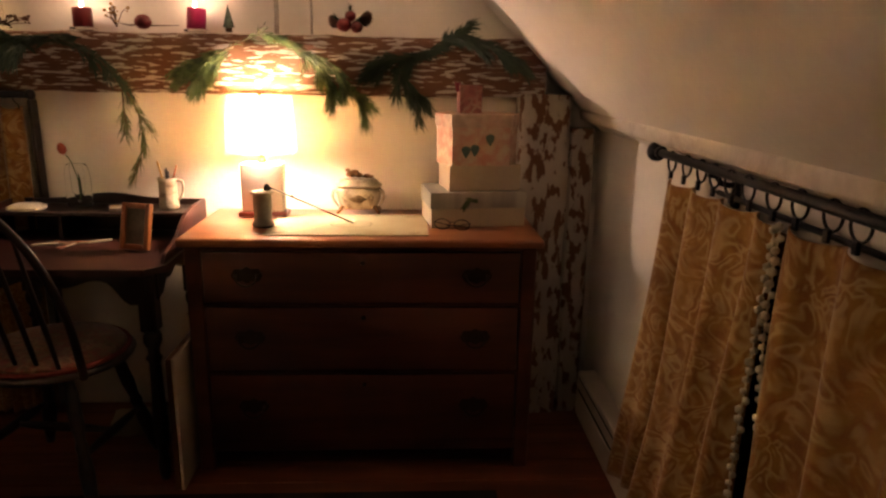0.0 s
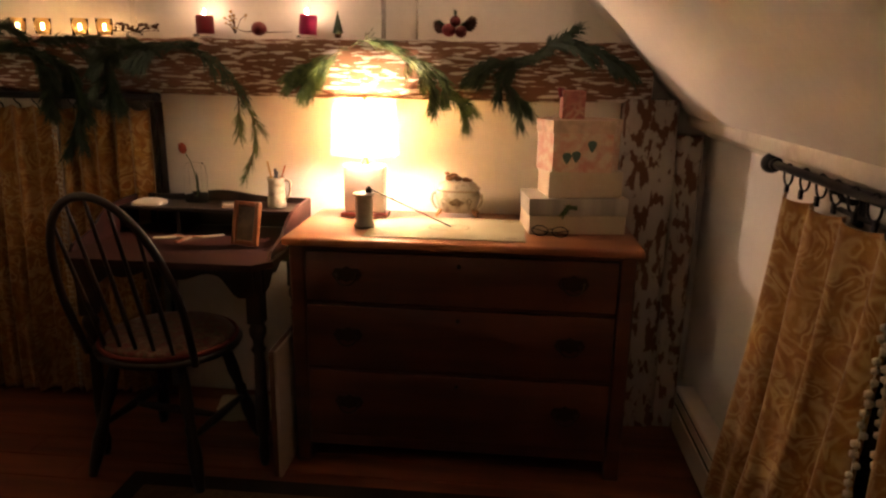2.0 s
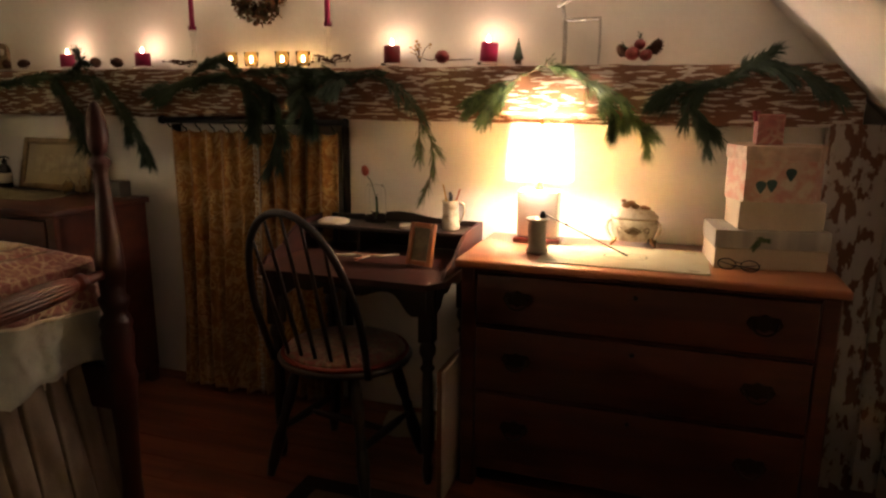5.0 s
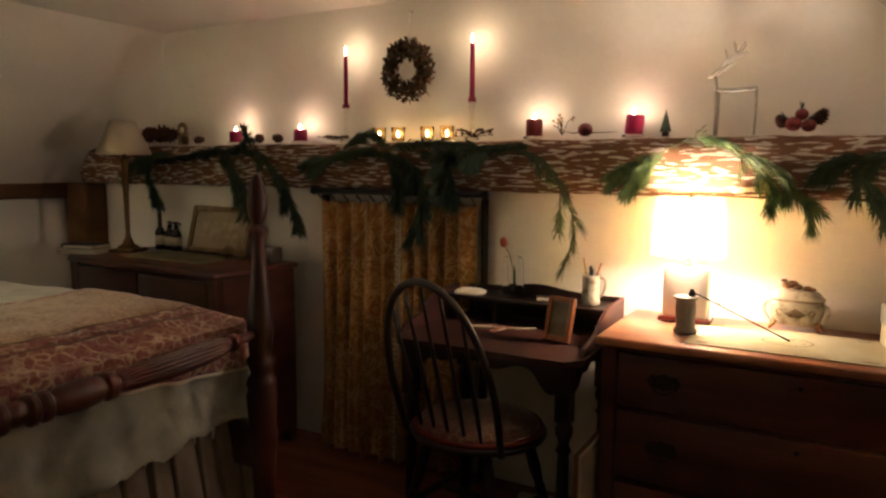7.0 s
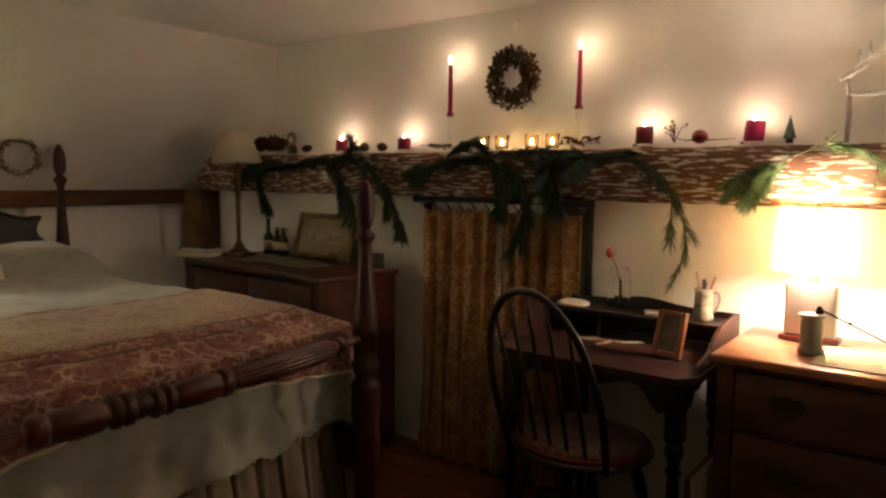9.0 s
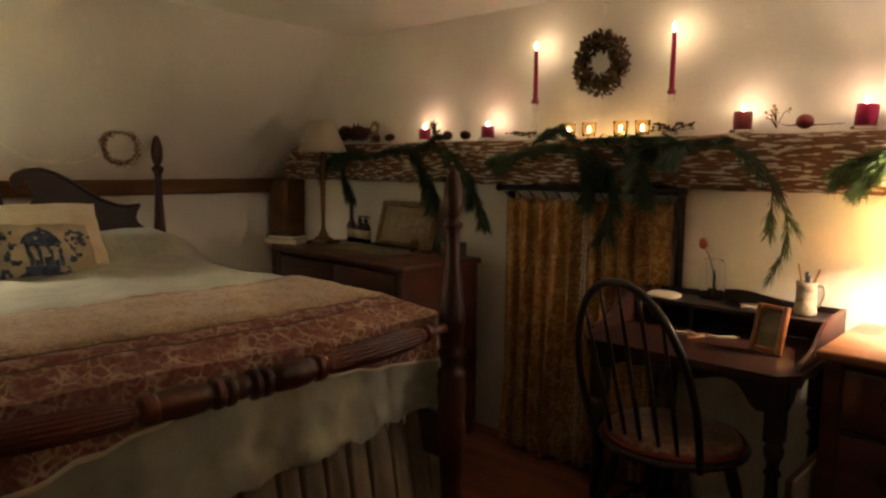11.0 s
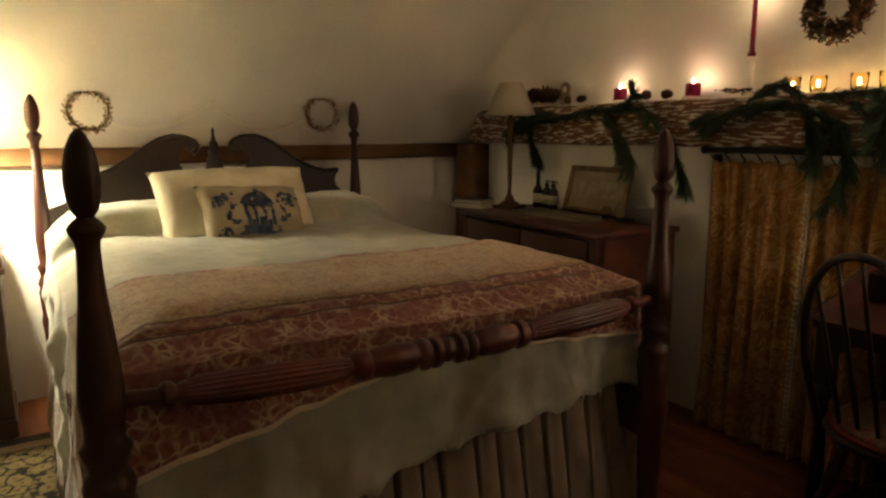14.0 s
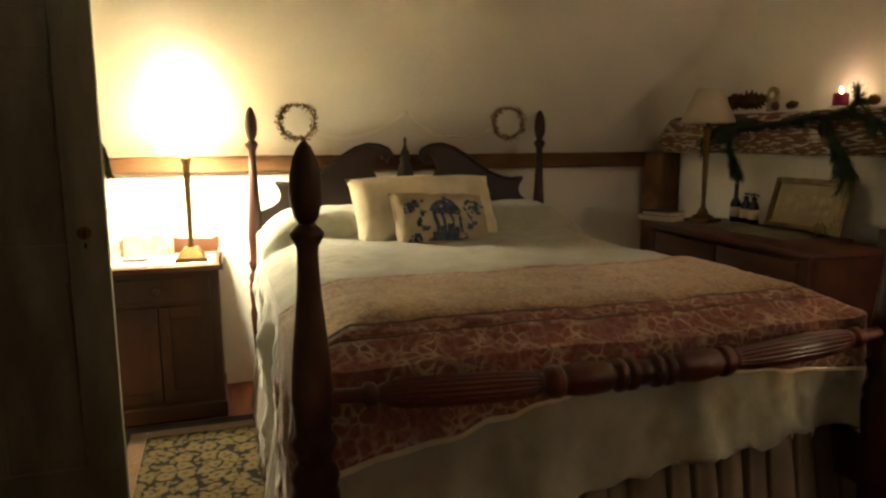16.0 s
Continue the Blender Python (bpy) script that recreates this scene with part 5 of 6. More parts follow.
for x, r in ((-3.40, 0.045), (-3.33, 0.05), (-3.27, 0.042)):
    cone_thing(x, 3.63, r, r * 2, (75, 0, x * 300), 0.008)
cone_thing(-3.09, 3.62, 0.02, 0.045, (80, 0, 40))
cone_thing(-3.03, 3.63, 0.022, 0.05, (80, 0, 110))
cone_thing(-2.55, 3.62, 0.024, 0.05, (85, 0, 30))
cone_thing(-2.46, 3.63, 0.022, 0.045, (80, 0, 200))
cone_thing(-2.40, 3.61, 0.02, 0.045, (80, 0, 320))


def berry_spray(x, length, n, seed, label, size=0.006, mat=BERRY, rise=0.05):
    rng = random.Random(seed)
    s = thing("berry_spray", label, "decoration", pose(x, 3.625, BT))
    bt, bb = B(), B()
    for k in range(n):
        a = rng.uniform(-1, 1)
        e = Vector((a * length, rng.uniform(-0.03, 0.02), rng.uniform(0.012, rise)))
        tube(bt, [(0, 0, 0.006), (e.x * 0.5, e.y * 0.5, e.z * 0.8), e], 0.0014, 5)
        blob(bb, e, size * rng.uniform(0.7, 1.2))
        blob(bb, e * 0.75 + Vector((0.006, 0.004, 0.006)), size * rng.uniform(0.5, 1.0))
    part("twigs", bt, TWIG, s)
    tagged(part("seed_head", soft(bb, 80), mat, s), kind="stuff")


berry_spray(-2.10, 0.07, 14, 2, "twiggy spray of dark berries beside the candlestick", 0.006, CONE, 0.03)
berry_spray(-1.38, 0.09, 18, 3, "twiggy spray of dark berries at the candlestick foot", 0.006, CONE, 0.04)
berry_spray(-1.0, 0.045, 8, 4, "upright twig spray with gold berries", 0.006, material("gold_berry", (0.4, 0.24, 0.07), 0.4), 0.085)
fr2 = thing("red_bauble_pick", "round red fruit on a dark twig lying on the beam", "decoration", pose(-0.905, 3.61, BT))
part("fruit", soft(blob(B(), (0, 0, 0.024), 0.027, (1.05, 1, 0.92), 3), 80), BERRY, fr2)
part("twig", tube(B(), [(0.0, 0, 0.012), (0.05, 0, 0.012), (0.12, 0.0, 0.014)], [0.003, 0.002, 0.001], 6), TWIG, fr2)
part("twig", tube(B(), [(-0.01, 0, 0.015), (-0.05, 0, 0.012), (-0.08, 0.0, 0.02)], [0.003, 0.002, 0.001], 6), TWIG, fr2)

tree = thing("bottle_brush_tree", "tiny frosted green bottle-brush tree", "decoration", pose(-0.622, 3.64, BT))
rng = random.Random(8)
vs, fs = [], []
for i in range(700):
    t = rng.random()
    a, rr = rng.uniform(0, 6.283), 0.024 * (1 - t) + 0.002
    p, q = Vector((0, 0, 0.014 + 0.07 * t)), Vector((rr * math.cos(a), rr * math.sin(a), 0.008 + 0.07 * t))
    w = Vector((-math.sin(a), math.cos(a), 0)) * 0.0009
    k = len(vs)
    vs += [tuple(p - w), tuple(p + w), tuple(q)]
    fs.append((k, k + 1, k + 2))
me = bpy.data.meshes.new("bristles")
me.from_pydata(vs, [], fs)
me.materials.append(material("frosted_green_bristle", (0.06, 0.09, 0.06), 0.8, second=(0.09, 0.11, 0.08), scale=60))
tb = new("bristles", me)
tb.parent = tree
tagged(tb, kind="stuff")
part("trunk", tube(B(), [(0, 0, -0.002), (0, 0, 0.088)], 0.002, 6), TWIG, tree)
part("core", lathe(B(), [(0.004, 0.01), (0.02, 0.012), (0.013, 0.04), (0.006, 0.068), (0.001, 0.084)], 12), bpy.data.materials["frosted_green_bristle"], tree)
part("base", lathe(B(), [(0.012, -0.004), (0.012, 0.008), (0.01, 0.01)], 14), TWIG, tree)

fc = thing("fruit_cluster", "cluster of red fruits and pine cone with evergreen sprigs", "decoration", pose(-0.195, 3.625, BT))
for p, r in (((-0.022, -0.015, 0.026), 0.025), ((0.022, -0.018, 0.02), 0.022), ((0.0, -0.01, 0.056), 0.02)):
    part("fruit", soft(blob(B(), p, r, (1, 1, 0.93), 3), 80), BERRY, fc)
part("small_cone", cone(None, (0.045, 0, 0.03), 0.022, 0.045, (20, 30, 0)), CONE, fc)
part("small_cone", cone(None, (-0.05, 0, 0.02), 0.018, 0.04, (20, -30, 0)), CONE, fc)
me = needles_mesh([[(0, 0, 0.02), (-0.05, -0.01, 0.05)], [(0, 0, 0.03), (0.0, 0, 0.085)], [(0, 0, 0.02), (0.05, -0.01, 0.06)]], 900, 0.03, random.Random(5))
me.materials.append(NEEDLES_SHADED)
nb = new("sprig", me)
nb.parent = fc
tagged(nb, kind="stuff")

# gilt ornament towards the west end
orn = thing("gilt_ornament", "small pale gilt arched ornament standing on the beam", "ornament", pose(-3.14, 3.64, BT))
bm = plate(B(), [(-0.035, 0), (0.035, 0), (0.035, 0.09)] + [(0.035 * math.cos(a), 0.09 + 0.03 * math.sin(a)) for a in [math.pi * k / 10 for k in range(1, 10)]] + [(-0.035, 0.09)], 0.012, Matrix(((1, 0, 0, 0), (0, 0, 1, 0), (0, 1, 0, -0.004), (0, 0, 0, 1))))
part("body", bm, material("pale_gilt", (0.33, 0.25, 0.14), 0.5, second=(0.24, 0.17, 0.09), scale=30, bump=0.5), orn)
part("medallion", lathe(B(), [(0.016, 0), (0.016, 0.003), (0.012, 0.005), (0.002, 0.006)], 16, Matrix.Translation((0, -0.001, 0.075)) @ pose(0, 0, 0, 90)), CREAM, orn)

# white twig reindeer
deer = thing("twig_reindeer", "white wrapped-twig reindeer standing on the beam", "ornament", pose(-0.46, 3.655, BT))
WHITE_TWIG = material("white_wrapped_twig", (0.5, 0.47, 0.42), 0.75, second=(0.38, 0.35, 0.3), scale=40, bump=0.6, bump_scale=120)
for x, y in ((0.0, -0.012), (0.003, 0.016), (0.125, -0.012), (0.122, 0.016)):
    part("leg", tube(B(), [(x, y, -0.004), (x + 0.002, y, 0.07), (x, y, 0.145)], [0.0035, 0.0042, 0.005], 7), WHITE_TWIG, deer)
part("body", tube(B(), [(-0.002, 0, 0.148), (0.06, 0, 0.146), (0.128, 0, 0.15)], [0.006, 0.008, 0.006], 8), WHITE_TWIG, deer)
part("neck", tube(B(), [(0.0, 0, 0.148), (-0.004, 0, 0.17), (-0.008, 0, 0.195)], [0.006, 0.006, 0.007], 8), WHITE_TWIG, deer)
part("head", tube(B(), [(-0.028, -0.002, 0.192), (-0.006, 0, 0.205), (0.02, 0, 0.222), (0.05, 0, 0.236)], [0.004, 0.009, 0.009, 0.003], 8), WHITE_TWIG, deer)
for s in (-1, 1):
    bm = tube(B(), [(0.006, 0, 0.212), (0.03, s * 0.012, 0.245), (0.06, s * 0.02, 0.262), (0.085, s * 0.02, 0.30)], [0.004, 0.0035, 0.003, 0.0015], 6)
    for a, b in (((0.03, s * 0.012, 0.245), (0.02, s * 0.015, 0.285)), ((0.055, s * 0.019, 0.26), (0.05, s * 0.02, 0.305)), ((0.06, s * 0.02, 0.262), (0.095, s * 0.02, 0.268))):
        tube(bm, [a, b], [0.003, 0.0012], 6)
    part("antler", bm, WHITE_TWIG, deer)


# ---- wreaths ----
def wreath(name, m, R, r, n, leaf, mats, seed, label, ring_mat):
    rng = random.Random(seed)
    w = thing(name, label, "wreath", m)
    part("ring", tube(B(), [(R * math.cos(a), 0, R * math.sin(a)) for a in [2 * math.pi * k / 40 for k in range(41)]], 0.004, 7), ring_mat, w)
    for j, (mt, share) in enumerate(mats):
        vs, fs = [], []
        for i in range(int(n * share)):
            a, b = rng.uniform(0, 6.283), rng.uniform(0, 6.283)
            q = r * rng.random() ** 0.5
            c = Vector(((R + q * math.cos(b)) * math.cos(a), -abs(q * math.sin(b)) * 0.8 - 0.004, (R + q * math.cos(b)) * math.sin(a)))
            d = Vector((rng.uniform(-1, 1), rng.uniform(-0.8, 0.2), rng.uniform(-1, 1))).normalized()
            e = d.cross(Vector((rng.uniform(-1, 1), rng.uniform(-1, 1), rng.uniform(-1, 1)))).normalized()
            l = leaf * rng.uniform(0.6, 1.2)
            f = d.cross(e) * l * 0.15
            k = len(vs)
            vs += [tuple(c), tuple(c + d * l * 0.45 + e * l * 0.3), tuple(c + d * l + f), tuple(c + d * l * 0.45 - e * l * 0.3), tuple(c + d * l * 0.5 + f)]
            fs += [(k, k + 1, k + 4), (k + 1, k + 2, k + 4), (k + 2, k + 3, k + 4), (k + 3, k, k + 4)]
        me = bpy.data.meshes.new("leaves")
        me.from_pydata(vs, [], fs)
        me.materials.append(mt)
        ob = new("leaves", me)
        ob.parent = w
        tagged(ob, kind="stuff")
    return w


DRY = material("dried_brown_leaf", (0.09, 0.05, 0.028), 0.8, second=(0.16, 0.10, 0.055), scale=40, bump=0.3)
DRY_GREEN = material("dried_grey_green_leaf", (0.10, 0.10, 0.055), 0.8, second=(0.16, 0.15, 0.09), scale=40)
DRY_RED = material("dried_rosy_petal", (0.22, 0.09, 0.05), 0.8, second=(0.28, 0.15, 0.08), scale=40)
ww = wreath("dried_wreath", pose(-1.73, 3.688, 1.762), 0.092, 0.04, 1400, 0.026, ((DRY, 0.55), (DRY_GREEN, 0.3), (DRY_RED, 0.15)), 5, "dried leaf wreath hanging by a ribbon above the beam", TWIG)
RIBBON = material("white_ribbon", (0.85, 0.82, 0.76), 0.7, bump=0.2)
part("ribbon", soft(sheet(B(), lambda u, v: Vector(((u - 0.5) * 0.016, 0.010 - 0.006 * math.sin(v * 3), 0.1 + v * 0.15)), 2, 8, 0.001)), RIBBON, ww, "white hanging ribbon")
part("nail", tube(B(), [(0, 0.03, 0.25), (0, 0.008, 0.252)], 0.002, 6), IRON, ww)


def on_slope(y, z):
    """A pose on the west slope, local -y out of the plaster, local z up along it."""
    k = (ZC - W_FOOT) / (W_TOP - XW - 0.04)
    x = XW + 0.04 + (z - W_FOOT) / k
    up = Vector((1, 0, k)).normalized()
    out = Vector((k, 0, -1)).normalized()
    m = Matrix((( 0, -out.x, up.x, x), (1, -out.y, up.y, y), (0, -out.z, up.z, z), (0, 0, 0, 1)))
    return m @ pose(0, -0.012, 0)


PALE_DRY = material("pale_dried_flower", (0.42, 0.30, 0.15), 0.8, second=(0.32, 0.18, 0.08), scale=40)
for y in (1.392, 2.53):
    w = wreath("small_wreath", pose(-3.865, y, 1.415, 0, 0, 90), 0.086, 0.016, 420, 0.018, ((PALE_DRY, 0.5), (DRY_RED, 0.25), (DRY_GREEN, 0.25)), int(y * 10), "thin dried flower wreath on the sloping plaster", TWIG)
    part("nail", tube(B(), [(0, 0.03, 0.095), (0, -0.006, 0.09)], 0.002, 6), IRON, w)
veil = thing("ribbon_swag", "sheer pale ribbon swagged from a nail above the headboard", "ribbon", on_slope(1.954, 1.485))
part("nail", tube(B(), [(0, 0.012, 0), (0, -0.008, 0)], 0.003, 6), IRON, veil)
SHEER = shade_cloth("sheer_ribbon", (0.86, 0.82, 0.72), 0.2)
for s in (-1, 1):
    part("tail", soft(sheet(B(), lambda u, v, s=s: Vector((s * v * 0.50, -0.006 - 0.004 * math.sin(v * 9), -0.19 * math.sin(math.pi * min(1, v * 0.62 / 0.62) * 0.80) ** 0.8 + (u - 0.5) * (0.012 + 0.02 * math.sin(v * 3.1)))), 4, 24, 0.0008)), SHEER, veil)


# ---- things on the chest ----
CT = CHEST_Z + 0.001
mat_thing = thing("desk_mat", "pale green printed desk mat with a dark oval emblem", "mat", pose(0, 0, CT))
part("sheet", soft(box(B(), -0.455, 0.075, 3.235, 3.56, 0, 0.003, 0.001)), material("pale_green_mat", (0.34, 0.31, 0.19), 0.7, second=(0.29, 0.26, 0.15), scale=5, bump=0.15), mat_thing)
INK = material("faded_dark_ink", (0.10, 0.09, 0.06), 0.8)
for a, b, dash in ((0.072, 0.055, 0), (0.05, 0.036, 1)):
    bm = B()
    for k in range(36):
        if dash and k % 2:
            continue
        a0, a1 = 2 * math.pi * k / 36, 2 * math.pi * (k + 0.75) / 36
        vs = [bm.verts.new((-0.185 + q * a * math.cos(t), 3.40 + q * b * math.sin(t), 0.0034)) for t, q in ((a0, 1), (a1, 1), (a1, 0.93), (a0, 0.93))]
        bm.faces.new(vs)
    tagged(part("oval_print", bm, INK, mat_thing), kind="stuff")
for x, y in ((-0.41, 3.265), (-0.40, 3.52), (0.03, 3.265), (0.02, 3.52), (-0.185, 3.43)):
    part("corner_print", box(B(), x - 0.018, x + 0.018, y - 0.003, y + 0.003, 0.0031, 0.0036), INK, mat_thing)

STONE = material("grey_green_stoneware", (0.27, 0.26, 0.22), 0.5, second=(0.21, 0.20, 0.17), scale=12, bump=0.1)
cup = thing("stoneware_pot", "small grey stoneware pot with a flared rim", "pot", pose(-0.476, 3.362, CT + 0.003))
part("body", lathe(B(), [(0.028, 0), (0.036, 0.003), (0.037, 0.012), (0.031, 0.019), (0.029, 0.04), (0.031, 0.07), (0.031, 0.095), (0.028, 0.106), (0.038, 0.112), (0.039, 0.116), (0.034, 0.119), (0.012, 0.121), (0.002, 0.122)], 28), STONE, cup)
sn = thing("candle_snuffer", "long-handled dark metal candle snuffer leaning on the pot", "candle snuffer", pose(-0.476, 3.362, CT))
a, b = Vector((0.022, -0.004, 0.137)), Vector((0.298, 0.03, 0.008))
part("handle", tube(B(), [a, a.lerp(b, 0.5), b], [0.0028, 0.0022, 0.0026], 8), IRON, sn)
part("bell", lathe(B(), [(0.011, 0), (0.0115, 0.004), (0.010, 0.012), (0.007, 0.02), (0.002, 0.023)], 14, pose(0.018, -0.004, 0.125)), IRON, sn)
part("joint", soft(blob(B(), a.lerp(b, 0.27) + Vector((0, 0, 0.002)), 0.0055, (1, 1, 1), 2), 80), IRON, sn)

# porcelain casket
PORC = material("aged_porcelain", (0.46, 0.41, 0.30), 0.35, second=(0.20, 0.15, 0.09), scale=38, low=0.5, high=0.72, bump=0.15, coat=0.3)
GILT = material("worn_gilding", (0.34, 0.20, 0.08), 0.4, metal=0.6, second=(0.22, 0.11, 0.05), scale=40, bump=0.3)
cas = thing("porcelain_casket", "ornate ivory porcelain casket with gilt handles, feet and lid figure", "trinket box", pose(-0.175, 3.622, CT))


def oblong(bm, prof, w, d, n=36):
    """Rounded-rectangle turning: (scale, z) pairs."""
    rings = []
    for s, z in prof:
        ring = []
        for k in range(n):
            a = 2 * math.pi * k / n
            ca, sa = math.cos(a), math.sin(a)
            q = (abs(ca) ** 4 + abs(sa) ** 4) ** -0.25
            bul = 1 + 0.03 * math.cos(a * 4)
            ring.append(bm.verts.new((w / 2 * s * ca * q * bul, d / 2 * s * sa * q * bul, z)))
        rings.append(ring)
    for a, b in zip(rings, rings[1:]):
        for k in range(n):
            f = bm.faces.new((a[k], a[(k + 1) % n], b[(k + 1) % n], b[k]))
            f.smooth = True
    bm.faces.new(reversed(rings[0]))
    bm.faces.new(rings[-1])
    return bm


part("body", oblong(B(), [(0.70, 0.016), (0.80, 0.022), (0.88, 0.04), (0.96, 0.062), (1.0, 0.078), (0.97, 0.09), (0.90, 0.097)], 0.165, 0.10), PORC, cas)
part("lid", oblong(B(), [(0.95, 0.0985), (1.0, 0.102), (0.99, 0.107), (0.86, 0.113), (0.82, 0.122), (0.62, 0.129), (0.2, 0.131)], 0.165, 0.10), PORC, cas)
part("band", oblong(B(), [(0.925, 0.0955), (0.945, 0.097), (0.94, 0.0985)], 0.165, 0.10), GILT, cas)
for sx in (-1, 1):
    part("handle", tube(B(), [(sx * 0.078, -0.03, 0.092), (sx * 0.09, -0.035, 0.085), (sx * 0.094, -0.035, 0.065), (sx * 0.085, -0.035, 0.045), (sx * 0.072, -0.036, 0.03)], [0.004, 0.006, 0.0055, 0.005, 0.003], 8), PORC, cas)
    for sy in (-1, 1):
        part("foot", tube(B(), [(sx * 0.058, sy * 0.032, 0.03), (sx * 0.066, sy * 0.036, 0.016), (sx * 0.078, sy * 0.042, 0.004)], [0.008, 0.007, 0.005], 8), GILT, cas)
bm = B()
for p, r in (((-0.03, 0, 0.142), 0.014), ((-0.015, 0, 0.15), 0.013), ((-0.04, 0.0, 0.158), 0.008), ((0.0, 0, 0.14), 0.012), ((0.03, 0, 0.136), 0.012), ((0.045, 0, 0.134), 0.008)):
    blob(bm, p, r, (1.3, 1, 0.8), 2)
part("lid_ornament", soft(bm, 80), GILT, cas, "gilt moulded lid ornament")
bm = B()
for k in range(-4, 5):
    tube(bm, [(k * 0.003, -0.046, 0.045), (k * 0.0075, -0.0515, 0.075 - abs(k) * 0.004)], [0.0015, 0.0028], 5)
for e in (-1, 1):
    tube(bm, [(e * 0.05, -0.047, 0.05), (e * 0.056, -0.0505, 0.066), (e * 0.046, -0.051, 0.074), (e * 0.04, -0.0505, 0.064)], 0.0018, 5)
part("fan_relief", bm, BRASS, cas)

# stack of keepsake boxes
FLORAL = damask("rose_printed_paper", (0.54, 0.42, 0.29), (0.45, 0.18, 0.13), 16, rough=0.6, sheen=0, amount=0.55, third=(0.50, 0.27, 0.19))
STRIPE = material("striped_grey_paper", (0.40, 0.37, 0.29), 0.7, second=(0.28, 0.26, 0.21), scale=16, detail=1, stretch=(1, 0.02, 0.02), low=0.42, high=0.58)
CREAM_BOX = material("cream_card", (0.50, 0.42, 0.29), 0.75, second=(0.45, 0.37, 0.25), scale=6, bump=0.1)


def lidded(name, m, w, d, h, lid_h, body_mat, lid_mat, label):
    b = thing(name, label, "box", m, group="stack of keepsake boxes")
    part("body", soft(box(B(), -w / 2 + 0.004, w / 2 - 0.004, -d / 2 + 0.004, d / 2 - 0.004, 0, h - lid_h, 0.002)), body_mat, b)
    part("lid", soft(box(B(), -w / 2, w / 2, -d / 2, d / 2, h - lid_h + 0.001, h, 0.003, 2)), lid_mat, b)
    return b


BXM = pose(0.235, 3.475, CT, 0, 0, 8)
low = lidded("keepsake_box", BXM, 0.335, 0.21, 0.122, 0.058, CREAM_BOX, STRIPE, "wide cream box with a grey striped lid and green leaf")
me = needles_mesh([[(-0.05, -0.108, 0.10), (-0.02, -0.110, 0.095)], [(-0.03, -0.108, 0.105), (-0.05, -0.110, 0.075)]], 1500, 0.022, random.Random(3), 0.003)
me.materials.append(PINE_GREEN)
lf_ob = new("leaf_sprig", me)
lf_ob.parent = low
tagged(lf_ob, "green leaf sprig", kind="stuff")
b2 = thing("keepsake_box", "plain cream card box", "box", pose(0.255, 3.475, CT + 0.1225, 0, 0, 10), group="stack of keepsake boxes")
part("body", soft(box(B(), -0.125, 0.125, -0.085, 0.085, 0, 0.088, 0.002)), CREAM_BOX, b2)
b3 = thing("keepsake_box", "hexagonal rose-printed box with overhanging lid", "box", pose(0.245, 3.47, CT + 0.211, 0, 0, 3), group="stack of keepsake boxes")
hexa = [(-0.145, 0.0), (-0.10, -0.105), (0.10, -0.105), (0.145, 0.0), (0.10, 0.105), (-0.10, 0.105)]
part("body", plate(B(), [(x * 0.96, y * 0.96) for x, y in hexa], 0.125, pose(0, 0, 0)), FLORAL, b3)
part("lid", plate(B(), hexa, 0.042, pose(0, 0, 0.126)), damask("rosy_lid_paper", (0.52, 0.38, 0.26), (0.42, 0.17, 0.12), 14, rough=0.6, sheen=0, amount=0.6), b3)
LEAF_INK = material("dusty_teal_leaf", (0.07, 0.12, 0.10), 0.8)
for x, z, s in ((-0.05, 0.045, 1), (-0.02, 0.05, -1), (0.03, 0.085, 1)):
    pts = [(x + s * 0.022 * math.sin(t) * (0.6 + 0.4 * math.cos(t)), z + 0.02 * math.cos(t)) for t in [2 * math.pi * k / 12 for k in range(12)]]
    part("printed_leaf", plate(B(), pts, 0.0006, Matrix(((1, 0, 0, 0), (0, 0, -1, -0.1012), (0, 1, 0, 0), (0, 0, 0, 1)))), LEAF_INK, b3)
b4 = thing("gift_box", "small rose-printed gift box with a dark red ribbon", "box", pose(0.215, 3.45, CT + 0.38, 0, 0, 5), group="stack of keepsake boxes")
part("body", soft(box(B(), -0.038, 0.038, -0.03, 0.03, 0, 0.092, 0.002)), damask("red_rose_paper", (0.36, 0.12, 0.09), (0.5, 0.36, 0.25), 22, rough=0.6, sheen=0, amount=0.7), b4)
part("ribbon", tube(B(), [(-0.036, -0.02, 0.095), (-0.05, -0.025, 0.1), (-0.045, -0.03, 0.07)], 0.007, 7), DARK_RED_WAX, b4)

# spectacles
sp = thing("spectacles", "dark wire-rimmed reading glasses lying folded", "spectacles", pose(0.155, 3.315, CT, 0, 0, -12))
for s in (-1, 1):
    part("rim", tube(B(), [(s * 0.033 + 0.026 * math.cos(a), 0.0, 0.022 + 0.017 * math.sin(a)) for a in [2 * math.pi * k / 20 for k in range(21)]], 0.0018, 6), IRON, sp)
    part("lens", plate(B(), [(s * 0.033 + 0.0245 * math.cos(a), 0.022 + 0.0155 * math.sin(a)) for a in [2 * math.pi * k / 18 for k in range(18)]], 0.0015, Matrix(((1, 0, 0, 0), (0, 0, 1, 0), (0, 1, 0, 0), (0, 0, 0, 1)))), CLEAR, sp)
    part("temple", tube(B(), [(s * 0.06, 0.0, 0.028), (s * 0.062, 0.012, 0.026), (s * 0.02, 0.035, 0.012), (-s * 0.05, 0.045, 0.004)], 0.0016, 6), IRON, sp)
part("bridge", tube(B(), [(-0.009, 0, 0.028), (0, -0.002, 0.031), (0.009, 0, 0.028)], 0.0015, 6), IRON, sp)


